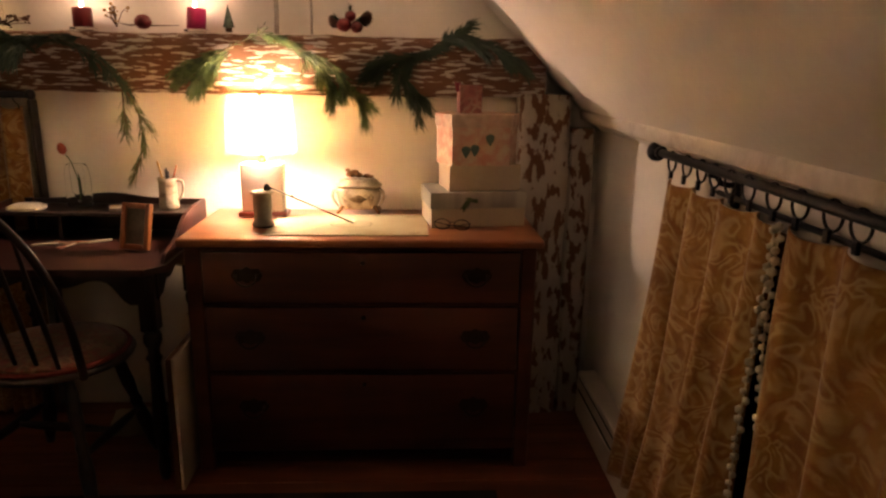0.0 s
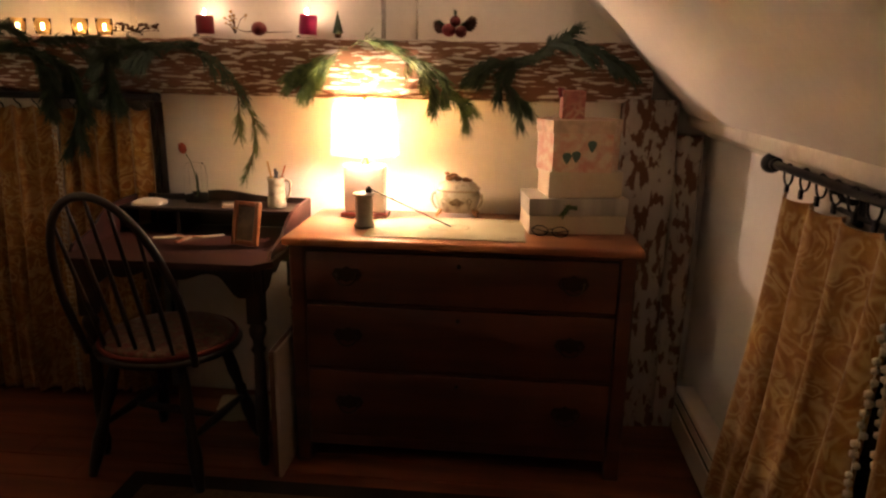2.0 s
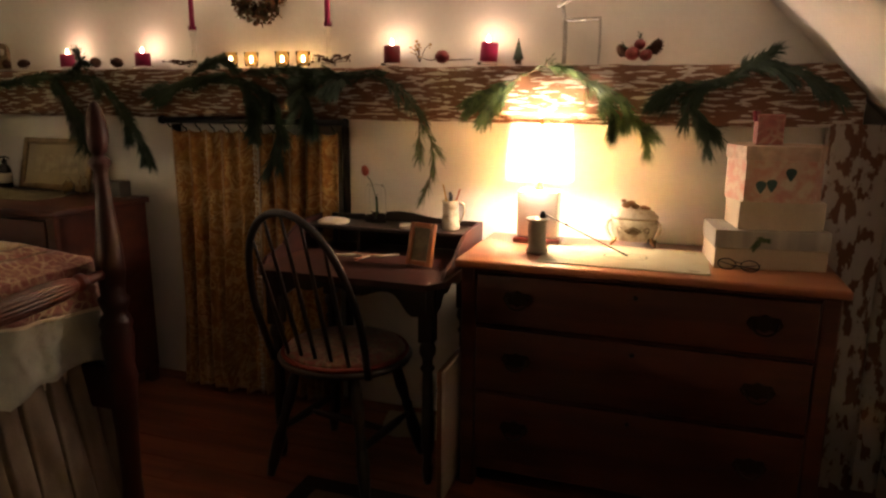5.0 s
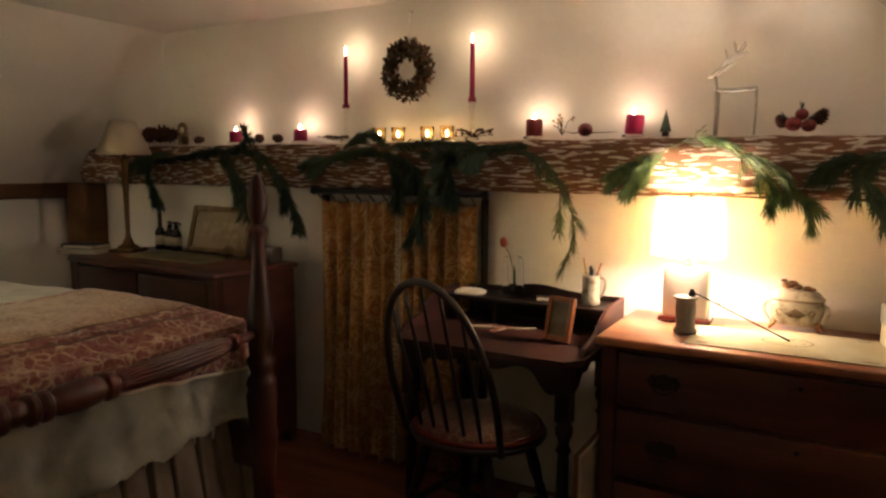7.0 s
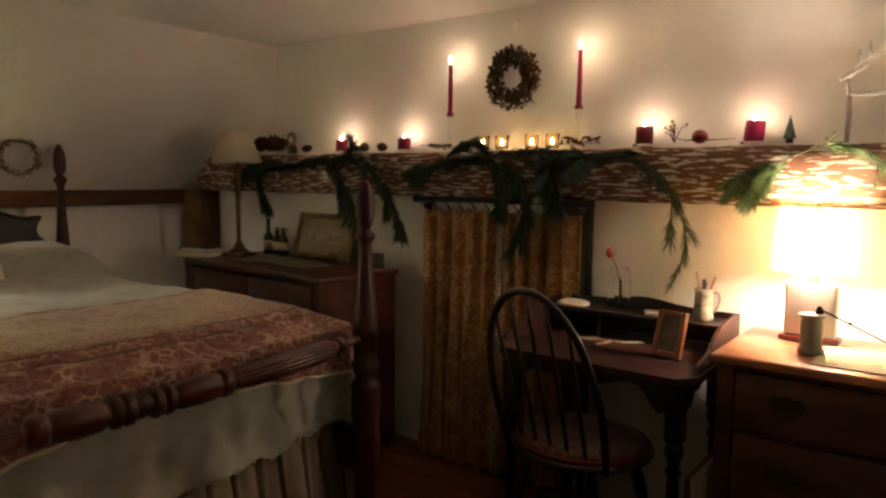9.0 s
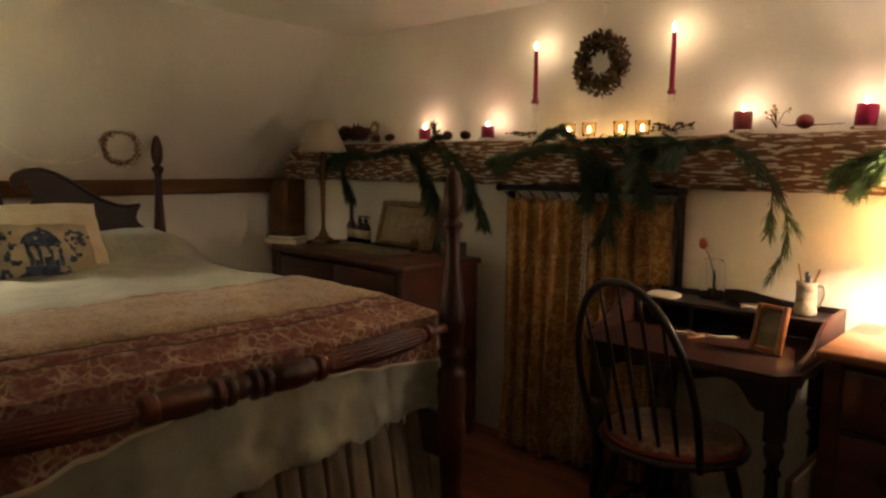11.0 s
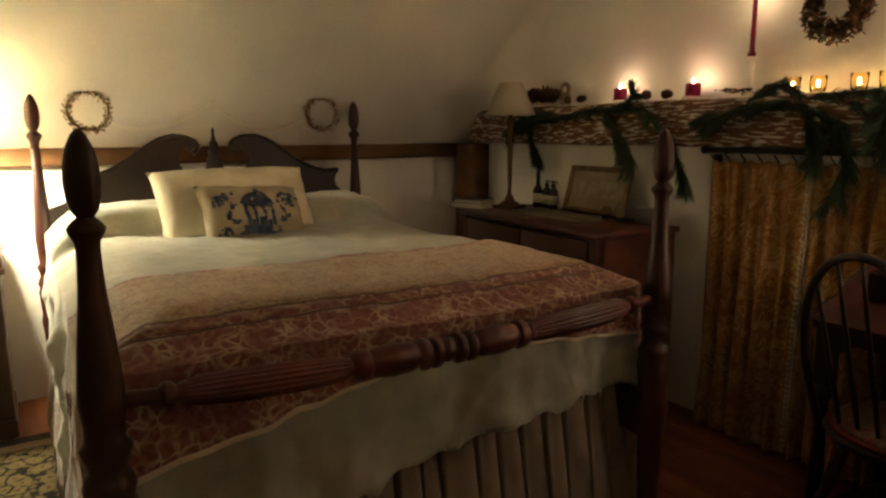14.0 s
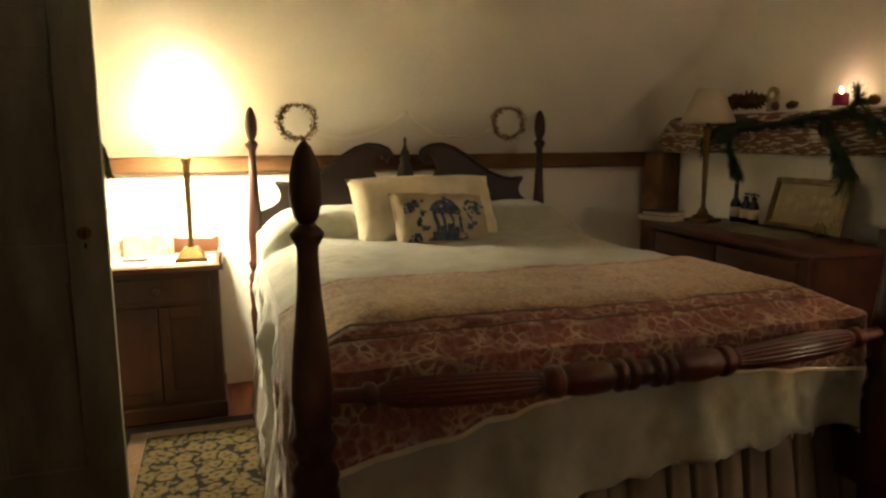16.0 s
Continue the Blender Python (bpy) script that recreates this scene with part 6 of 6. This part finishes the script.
# ---- things on the desk ----
DT, ST = DESK_Z + 0.001, DESK_Z + 0.101
pf = thing("photo_frame", "orange-brown wooden picture frame leaning on the desk", "picture frame", pose(-0.895, 3.325, DT, -14, 0, -14))
W_, H_ = 0.105, 0.158
FRAME_WOOD = material("orange_frame_wood", (0.30, 0.10, 0.03), 0.4, second=(0.2, 0.06, 0.02), scale=10, stretch=(1, 1, 0.3), bump=0.1)
for x0, x1, z0, z1 in ((-W_ / 2, -W_ / 2 + 0.018, 0.004, H_), (W_ / 2 - 0.018, W_ / 2, 0.004, H_), (-W_ / 2 + 0.018, W_ / 2 - 0.018, 0.004, 0.022), (-W_ / 2 + 0.018, W_ / 2 - 0.018, H_ - 0.018, H_)):
    part("moulding", soft(box(B(), x0, x1, -0.008, 0.012, z0, z1, 0.003)), FRAME_WOOD, pf)
part("mount", box(B(), -W_ / 2 + 0.018, W_ / 2 - 0.018, 0.0, 0.004, 0.022, H_ - 0.018), material("dim_brown_picture", (0.16, 0.11, 0.06), 0.5, second=(0.05, 0.035, 0.02), scale=18, low=0.4, high=0.7), pf, "dim brown landscape picture")
part("easel_leg", box(B(), -0.015, 0.015, 0.012, 0.016, 0.03, 0.12, 0, 1, None), EBONY, pf)
mug = thing("pencil_mug", "marbled ivory jug holding pencils and pens", "mug", pose(-0.845, 3.545, ST))
part("body", lathe(B(), [(0.03, 0), (0.035, 0.004), (0.034, 0.02), (0.031, 0.06), (0.031, 0.095), (0.034, 0.112), (0.031, 0.112), (0.028, 0.09), (0.027, 0.012), (0.002, 0.01)], 24), PORC, mug)
part("handle", tube(B(), spline([(0.03, 0, 0.10), (0.05, 0, 0.10), (0.054, 0, 0.075), (0.046, 0, 0.045), (0.031, 0, 0.03)]), 0.0045, 8), PORC, mug)
for i, (dx, dy, l, col) in enumerate(((-0.018, 0.0, 0.06, (0.5, 0.3, 0.05)), (0.02, 0.004, 0.045, (0.45, 0.12, 0.03)), (-0.006, 0.008, 0.03, (0.06, 0.08, 0.16)), (0.006, -0.006, 0.025, (0.06, 0.07, 0.12)), (0.0, 0.0, 0.035, (0.03, 0.03, 0.03)))):
    pc = single("pencil", tube(B(), [(dx * 0.3, dy * 0.3, 0.014), (dx, dy, 0.11), (dx * 1.7, dy * 1.7, 0.11 + l)], 0.0035, 6), material("pencil_paint", col, 0.4), "thin pencil standing in the ivory jug", "pencil", pose(-0.845, 3.545, ST), group="pencils in the jug")
vase = thing("bud_vase", "flat clear glass bud vase with one orange tulip", "vase", pose(-1.175, 3.585, ST))
bm = B()
oblong(bm, [(0.9, 0), (1.0, 0.004), (1.0, 0.10), (0.92, 0.135), (0.7, 0.152)], 0.088, 0.03)
oblong(bm, [(0.45, 0.153), (0.55, 0.13), (0.5, 0.06), (0.12, 0.012)], 0.088, 0.022)
part("glass", bm, CLEAR, vase)
part("stem", tube(B(), spline([(0.002, 0, 0.02), (0.004, 0, 0.08), (-0.012, -0.002, 0.15), (-0.03, -0.004, 0.185)]), 0.002, 6), PINE_GREEN, vase)
bm = B()
lathe(bm, [(0.003, 0), (0.013, 0.008), (0.015, 0.022), (0.011, 0.036), (0.005, 0.042)], 12, pose(-0.036, -0.004, 0.185, 0, -14))
part("flower", bm, material("orange_petal", (0.45, 0.10, 0.03), 0.6, second=(0.3, 0.05, 0.02), scale=30), vase, "orange-red tulip head")
part("leaf", plate(B(), [(0, 0), (0.006, 0.03), (0.005, 0.07), (0, 0.10), (-0.006, 0.06), (-0.005, 0.03)], 0.0008, Matrix(((1, 0, 0, 0.006), (0, 0, 1, 0), (0, 1, 0, 0.02), (0, 0, 0, 1)))), NEEDLES_SHADED, vase)
cl = thing("folded_cloth", "small folded cream cloth on the desk shelf", "cloth", pose(-1.33, 3.52, ST))
part("cloth", soft(oblong(B(), [(0.95, 0), (1.0, 0.004), (0.98, 0.010), (0.86, 0.014), (0.7, 0.018), (0.3, 0.019)], 0.12, 0.10), 70), CREAM, cl)
lt = thing("letter_stack", "few folded letters lying on the desk shelf", "letter", pose(-1.0, 3.53, ST, 0, 0, 12))
for k in range(3):
    part("letter", box(B(), -0.045, 0.045, -0.03, 0.03, k * 0.004, k * 0.004 + 0.003, 0.0005, 1, pose(0, 0, 0, 0, 0, k * 6)), CREAM_BOX, lt)
WRAP = material("russet_wrapper", (0.24, 0.07, 0.03), 0.5, second=(0.4, 0.3, 0.2), scale=40)
for k, (x, y, r, mt) in enumerate(((-1.22, 3.40, 20, CREAM_BOX), (-1.17, 3.42, -30, WRAP), (-1.11, 3.43, 10, WRAP), (-1.06, 3.45, 40, CREAM_BOX), (-1.14, 3.38, 75, WRAP))):
    single("stationery_scrap", soft(box(B(), -0.04, 0.04, -0.009, 0.009, 0, 0.006, 0.002)), mt, "small russet and cream stationery piece on the desk", "stationery", pose(x, y, DT, 0, 0, r), group="stationery on the desk")

# papers under the desk
for k, (x, y, r, h) in enumerate(((-1.02, 3.50, 12, 0.05), (-0.90, 3.53, -20, 0.035))):
    b = thing("paper_bundle", "crumpled bundle of papers on the floor under the desk", "papers", pose(x, y, 0.002, 0, 0, r))
    for j in range(5):
        part("sheet", soft(sheet(B(), lambda u, v, j=j: Vector(((u - 0.5) * 0.16, (v - 0.5) * 0.12, 0.004 + j * h / 4 + 0.008 * noise.noise(Vector((u * 4, v * 4, j + k * 9))))), 8, 6, 0.001)), CREAM_BOX, b)

# ---- things on the dresser ----
RT = DRESSER_Z + 0.001
run = single("table_runner", soft(box(B(), -3.22, -2.66, 3.30, 3.56, 0, 0.003, 0.001)), material("grey_green_runner", (0.20, 0.19, 0.11), 0.85, second=(0.15, 0.14, 0.08), scale=9, bump=0.4), "grey-green woven runner laid on the dresser", "runner", pose(0, 0, RT))
bk = thing("book", "pale paperback with worn cover lying flat", "book", pose(-3.50, 3.285, RT, 0, 0, 25), group="books on the dresser")
PAGES = material("book_pages", (0.5, 0.45, 0.34), 0.8, second=(0.4, 0.35, 0.26), scale=3, stretch=(1, 1, 90))
def book(b, w, d, h, cover):
    part("pages", box(B(), -w / 2 + 0.003, w / 2 - 0.003, -d / 2 + 0.003, d / 2 - 0.003, 0.003, h - 0.003), PAGES, b)
    part("cover", box(B(), -w / 2, w / 2, -d / 2, d / 2, h - 0.003, h, 0.001), cover, b)
    part("cover", box(B(), -w / 2, w / 2, -d / 2, d / 2, 0, 0.003, 0.001), cover, b)
    part("spine", box(B(), -w / 2 - 0.003, -w / 2, -d / 2, d / 2, 0, h, 0.001), cover, b)
book(bk, 0.21, 0.14, 0.026, CREAM_BOX)
bk2 = thing("book", "dark-covered hardback lying on the paperback", "book", pose(-3.49, 3.29, RT + 0.0262, 0, 0, 15), group="books on the dresser")
book(bk2, 0.19, 0.13, 0.022, EBONY)
BROWN_GLASS = material("dark_brown_bottle", (0.018, 0.009, 0.006), 0.15, coat=0.6)
for x, y, h, pump in ((-3.30, 3.60, 0.20, False), (-3.235, 3.61, 0.155, True), (-3.17, 3.60, 0.155, True)):
    bo = thing("dispenser_bottle" if pump else "bottle", "dark brown bottle with pale label" + (" and black pump" if pump else ""), "bottle", pose(x, y, RT), group="dark bottles on the dresser")
    hb = h * (0.66 if pump else 0.55)
    part("glass", lathe(B(), [(0.026, 0), (0.028, 0.004), (0.028, hb * 0.85), (0.022, hb), (0.012, hb + 0.015), (0.011, hb + (0.02 if pump else h - hb - 0.015)), (0.012, hb + (0.022 if pump else h - hb))], 22), BROWN_GLASS, bo)
    bm = B()
    lathe_open(bm, 0.0286, 0.0286, hb * 0.25, hb * 0.72, 22, 0.0006)
    part("label", bm, CREAM_BOX, bo)
    if pump:
        bm = lathe(B(), [(0.013, hb + 0.0225), (0.013, hb + 0.035), (0.004, hb + 0.037), (0.004, h - 0.008), (0.012, h - 0.007), (0.012, h)], 14)
        tube(bm, [(0.008, 0, h - 0.004), (0.035, -0.004, h - 0.006), (0.038, -0.004, h - 0.014)], 0.0035, 7)
        part("pump", bm, IRON, bo)
pic = thing("framed_picture", "gilt-framed faded picture leaning against the wall", "picture frame", pose(-2.87, 3.60, RT, -15, 0, -2))
PW, PH = 0.45, 0.252
GILT_FRAME = material("dull_gilt_frame", (0.26, 0.18, 0.08), 0.45, metal=0.4, second=(0.18, 0.115, 0.05), scale=25, bump=0.3)
for x0, x1, z0, z1 in ((-PW / 2, -PW / 2 + 0.028, 0.003, PH), (PW / 2 - 0.028, PW / 2, 0.003, PH), (-PW / 2 + 0.028, PW / 2 - 0.028, 0.003, 0.031), (-PW / 2 + 0.028, PW / 2 - 0.028, PH - 0.028, PH)):
    part("moulding", soft(box(B(), x0, x1, -0.012, 0.008, z0, z1, 0.005, 2)), GILT_FRAME, pic)
part("mount", box(B(), -PW / 2 + 0.028, PW / 2 - 0.028, 0, 0.004, 0.031, PH - 0.028), material("tan_mount", (0.33, 0.27, 0.16), 0.6), pic)
part("print", box(B(), -PW / 2 + 0.085, PW / 2 - 0.085, -0.003, -0.0005, 0.085, PH - 0.08), material("faded_print", (0.40, 0.33, 0.2), 0.6, second=(0.22, 0.17, 0.1), scale=22, low=0.4, high=0.7), pic, "small faded landscape print")
for x, y, h, r in ((-2.665, 3.50, 0.075, 0.024), (-2.61, 3.53, 0.095, 0.02)):
    jr = thing("glass_jar", "small clear glass jar with a stopper", "jar", pose(x, y, RT), group="glass jars on the dresser")
    bm = lathe(B(), [(r * 0.9, 0), (r, 0.004), (r, h * 0.7), (r * 0.55, h * 0.82), (r * 0.55, h * 0.9)], 18)
    part("glass", bm, CLEAR, jr)
    part("stopper", soft(blob(B(), (0, 0, h * 0.97), r * 0.5, (1, 1, 0.9), 2), 80), CLEAR, jr)
tin = single("small_box", soft(box(B(), -0.055, 0.055, -0.035, 0.035, 0, 0.07, 0.004, 2)), material("grey_tin", (0.12, 0.11, 0.09), 0.45, bump=0.1), "small dull grey box at the dresser end", "box", pose(-2.45, 3.555, RT))

# ---- things on the bedside cabinet ----
NT = STAND_Z + 0.001
card = thing("printed_card", "sepia printed card standing upright on the cabinet", "card", pose(-3.98, 0.66, NT, 0, 0, 96))
part("card", box(B(), -0.115, 0.115, -0.002, 0.002, 0, 0.108, 0.001, 1, pose(0, 0, 0, -8)), material("sepia_card", (0.42, 0.32, 0.22), 0.6, second=(0.24, 0.15, 0.10), scale=14, low=0.42, high=0.62), card)
card2 = thing("printed_card", "pale grey printed card standing upright on the cabinet", "card", pose(-3.99, 0.49, NT, 0, 0, 84))
part("card", box(B(), -0.06, 0.06, -0.002, 0.002, 0, 0.09, 0.001, 1, pose(0, 0, 0, -8)), material("grey_card", (0.5, 0.48, 0.42), 0.6, second=(0.25, 0.24, 0.22), scale=20, low=0.45, high=0.65), card2)
doily = single("cabinet_cloth", soft(box(B(), -4.0, -3.70, 0.46, 0.97, 0, 0.002, 0.0005)), CREAM, "white cloth spread on the cabinet top", "cloth", pose(0, 0, NT - 0.0006))
dish = thing("trinket_dish", "shallow white dish with dark rim on the cabinet", "dish", pose(-3.86, 0.61, NT + 0.002))
part("dish", oblong(B(), [(0.6, 0), (0.95, 0.01), (1.0, 0.014), (0.9, 0.013), (0.5, 0.005)], 0.08, 0.13), PORC, dish)

# ---- open panelled door ----
DGREY = material("worn_grey_green_door_paint", (0.21, 0.195, 0.15), 0.65, second=(0.13, 0.118, 0.088), scale=7, stretch=(1, 1, 0.3), bump=0.5, bump_scale=40, grain=0.15)
door = thing("door_1", "old panelled door with worn grey-green paint, standing open", "door", pose(-2.757, -0.105, 0), kind="structure")
DW = 0.765
for y0, y1, z0, z1 in ((0, 0.11, 0.01, 1.98), (DW - 0.12, DW, 0.01, 1.98)):
    part("stile", soft(box(B(), -0.018, 0.018, y0, y1, z0, z1, 0.003)), DGREY, door)
for z0, z1 in ((0.01, 0.25), (0.88, 1.0), (1.60, 1.72), (1.87, 1.98)):
    part("rail", soft(box(B(), -0.017, 0.017, 0.11, DW - 0.12, z0, z1, 0.003)), DGREY, door)
part("mullion", soft(box(B(), -0.0165, 0.0165, 0.345, 0.42, 0.25, 0.88, 0.003)), DGREY, door)
part("mullion", soft(box(B(), -0.0165, 0.0165, 0.345, 0.42, 1.0, 1.60, 0.003)), DGREY, door)
for y0, y1 in ((0.11, 0.345), (0.42, DW - 0.12)):
    for z0, z1 in ((0.25, 0.88), (1.0, 1.60), (1.72, 1.87)):
        part("panel", soft(box(B(), -0.008, 0.008, y0 - 0.004, y1 + 0.004, z0 - 0.004, z1 + 0.004, 0.001)), DGREY, door)
esc = part("keyhole_plate", lathe(B(), [(0.022, 0), (0.022, 0.002), (0.018, 0.004), (0.003, 0.004)], 18, Matrix.Translation((0.0181, DW - 0.065, 1.035)) @ pose(0, 0, 0, 0, 90)), BRASS, door, "small round dark brass key plate")
bm = box(B(), 0.0195, 0.0228, DW - 0.068, DW - 0.062, 1.02, 1.045)
part("keyhole", bm, IRON, esc)
part("second_keyhole", box(B(), 0.0175, 0.0192, DW - 0.069, DW - 0.061, 0.985, 1.003), IRON, door)
me = needles_mesh([[(-2.80, 0.655, 1.32), (-2.80, 0.67, 1.22)]], 2200, 0.03, random.Random(6), 0.003)
me.materials.append(PINE_GREEN)
hs = thing("evergreen_sprig", "green sprig hanging on the back of the open door", "sprig", pose(0, 0, 0))
nb = new("leaves", me)
nb.parent = hs
tagged(nb, kind="stuff")
part("cord", tube(B(), [(-2.80, 0.655, 1.315), (-2.79, 0.652, 1.38), (-2.776, 0.65, 1.40)], 0.0015, 5), TWIG, hs)


# ---- rugs ----
def rug_material(name, ground, blossom, line, scale):
    """A hooked rug of rounded blossoms in dark rings."""
    m = material(name, ground, 0.95, bump=0.7, bump_scale=260)
    n, l = m.node_tree.nodes, m.node_tree.links
    co, vor, ed = n.new("ShaderNodeTexCoord"), n.new("ShaderNodeTexVoronoi"), n.new("ShaderNodeTexVoronoi")
    vor.inputs["Scale"].default_value = ed.inputs["Scale"].default_value = scale
    vor.inputs["Randomness"].default_value = ed.inputs["Randomness"].default_value = 0.95
    ed.feature = "DISTANCE_TO_EDGE"
    vor.voronoi_dimensions = ed.voronoi_dimensions = "2D"
    l.new(co.outputs["Object"], vor.inputs["Vector"])
    l.new(co.outputs["Object"], ed.inputs["Vector"])
    r1 = n.new("ShaderNodeValToRGB")
    e = r1.color_ramp.elements
    e[0].position, e[0].color = 0.0, (*line, 1)
    e[1].position, e[1].color = 1.0, (*blossom, 1)
    for p, c in ((0.085, line), (0.12, blossom), (0.6, blossom)):
        q = e.new(p)
        q.color = (*c, 1)
    l.new(vor.outputs["Distance"], r1.inputs[0])
    sc = n.new("ShaderNodeMath")
    sc.operation = "MULTIPLY"
    sc.inputs[1].default_value = 1.0
    l.new(vor.outputs["Distance"], sc.inputs[0])
    l.new(sc.outputs[0], r1.inputs[0])
    out = n.new("ShaderNodeValToRGB")
    out.color_ramp.elements[0].position, out.color_ramp.elements[1].position = 0.05, 0.08
    l.new(ed.outputs["Distance"], out.inputs[0])
    warp, wob = n.new("ShaderNodeTexNoise"), n.new("ShaderNodeVectorMath")
    warp.inputs["Scale"].default_value = scale * 2.2
    wob.operation, wob.inputs[1].default_value = "MULTIPLY_ADD", (0.03, 0.03, 0)
    l.new(co.outputs["Object"], warp.inputs["Vector"])
    l.new(warp.outputs["Color"], wob.inputs[0])
    l.new(co.outputs["Object"], wob.inputs[2])
    l.new(wob.outputs[0], vor.inputs["Vector"])
    l.new(wob.outputs[0], ed.inputs["Vector"])
    petal = n.new("ShaderNodeMix")
    petal.data_type = "RGBA"
    petal.inputs["A"].default_value = (*ground, 1)
    l.new(out.outputs[0], petal.inputs["Factor"])
    l.new(r1.outputs[0], petal.inputs["B"])
    cut, low = n.new("ShaderNodeValToRGB"), n.new("ShaderNodeMath")
    cut.color_ramp.elements[0].position, cut.color_ramp.elements[1].position = 0.40, 0.45
    cut.color_ramp.elements[0].color, cut.color_ramp.elements[1].color = (1, 1, 1, 1), (0, 0, 0, 1)
    low.operation = "MINIMUM"
    l.new(vor.outputs["Distance"], cut.inputs[0])
    l.new(cut.outputs[0], low.inputs[0])
    l.new(out.outputs[0], low.inputs[1])
    l.new(low.outputs[0], petal.inputs["Factor"])
    bud, spot, gr = n.new("ShaderNodeTexVoronoi"), n.new("ShaderNodeValToRGB"), n.new("ShaderNodeMix")
    bud.voronoi_dimensions = "2D"
    bud.inputs["Scale"].default_value = scale * 2.7
    l.new(wob.outputs[0], bud.inputs["Vector"])
    spot.color_ramp.elements[0].position, spot.color_ramp.elements[1].position = 0.34, 0.42
    spot.color_ramp.elements[0].color, spot.color_ramp.elements[1].color = (0.8, 0.8, 0.8, 1), (0, 0, 0, 1)
    l.new(bud.outputs["Distance"], spot.inputs[0])
    gr.data_type = "RGBA"
    gr.inputs["A"].default_value, gr.inputs["B"].default_value = (*ground, 1), (*blossom, 1)
    l.new(spot.outputs[0], gr.inputs["Factor"])
    l.new(gr.outputs["Result"], petal.inputs["A"])
    l.new(petal.outputs["Result"], n["Principled BSDF"].inputs["Base Color"])
    return m


def rug(name, x0, x1, y0, y1, field, edge, label):
    r = thing(name, label, "rug", pose(0, 0, 0.0))
    bw = 0.07
    part("field", soft(box(B(), x0 + 2 * bw, x1 - 2 * bw, y0 + 2 * bw, y1 - 2 * bw, 0.001, 0.009, 0.002)), field, r)
    for k, mt in ((0, EBONY), (1, edge)):
        a = bw * k
        w = bw * (1 if k else 1)
        for n, (p, q, s, t) in enumerate(((x0 + a, x1 - a, y0 + a, y0 + a + w), (x0 + a, x1 - a, y1 - a - w, y1 - a), (x0 + a, x0 + a + w, y0 + a + w, y1 - a - w), (x1 - a - w, x1 - a, y0 + a + w, y1 - a - w))):
            part("border", soft(box(B(), p, q, s, t, 0.001, 0.0085, 0.0015)), mt if k else RUG_DARK, r)


RUG_DARK = material("dark_rug_edge", (0.03, 0.025, 0.022), 0.95, bump=0.6, bump_scale=260)
RUG_EDGE = damask("rug_border_weave", (0.10, 0.044, 0.013), (0.16, 0.11, 0.044), 40, rough=0.95, amount=0.6)
rug("hooked_rug", -3.645, -2.15, 0.50, 1.42, rug_material("rug_blossoms", (0.007, 0.006, 0.005), (0.085, 0.064, 0.028), (0.05, 0.024, 0.009), 12.5), RUG_EDGE, "dark hooked rug with cream blossoms and russet border")
rug("dark_rug", -1.22, 0.30, 1.75, 3.06, rug_material("dark_rug_blossoms", (0.02, 0.018, 0.016), (0.10, 0.085, 0.055), (0.08, 0.03, 0.02), 9.5), RUG_EDGE, "dark patterned rug before the chest of drawers")


# ---- floorboards ----
FW = 0.125
n_boards = int((YN - YS) / FW) + 1
joints = random.Random(2)
shared = {}
for i in range(n_boards):
    y0 = YS + i * FW
    y1 = min(y0 + FW, YN)
    if y1 - y0 < 0.01:
        continue
    cut = joints.uniform(-3.2, -0.2)
    for x0, x1 in ((XW, cut), (cut, XE)):
        bm = box(B(), x0 + 0.001, x1 - 0.001, y0 + 0.0015, y1 - 0.0015, -0.022, joints.uniform(-0.0012, 0.0), 0.0015)
        ob = new("floorboard", mesh_of("floorboard", bm, FLOORBOARD))
        ob.parent = floor_ob
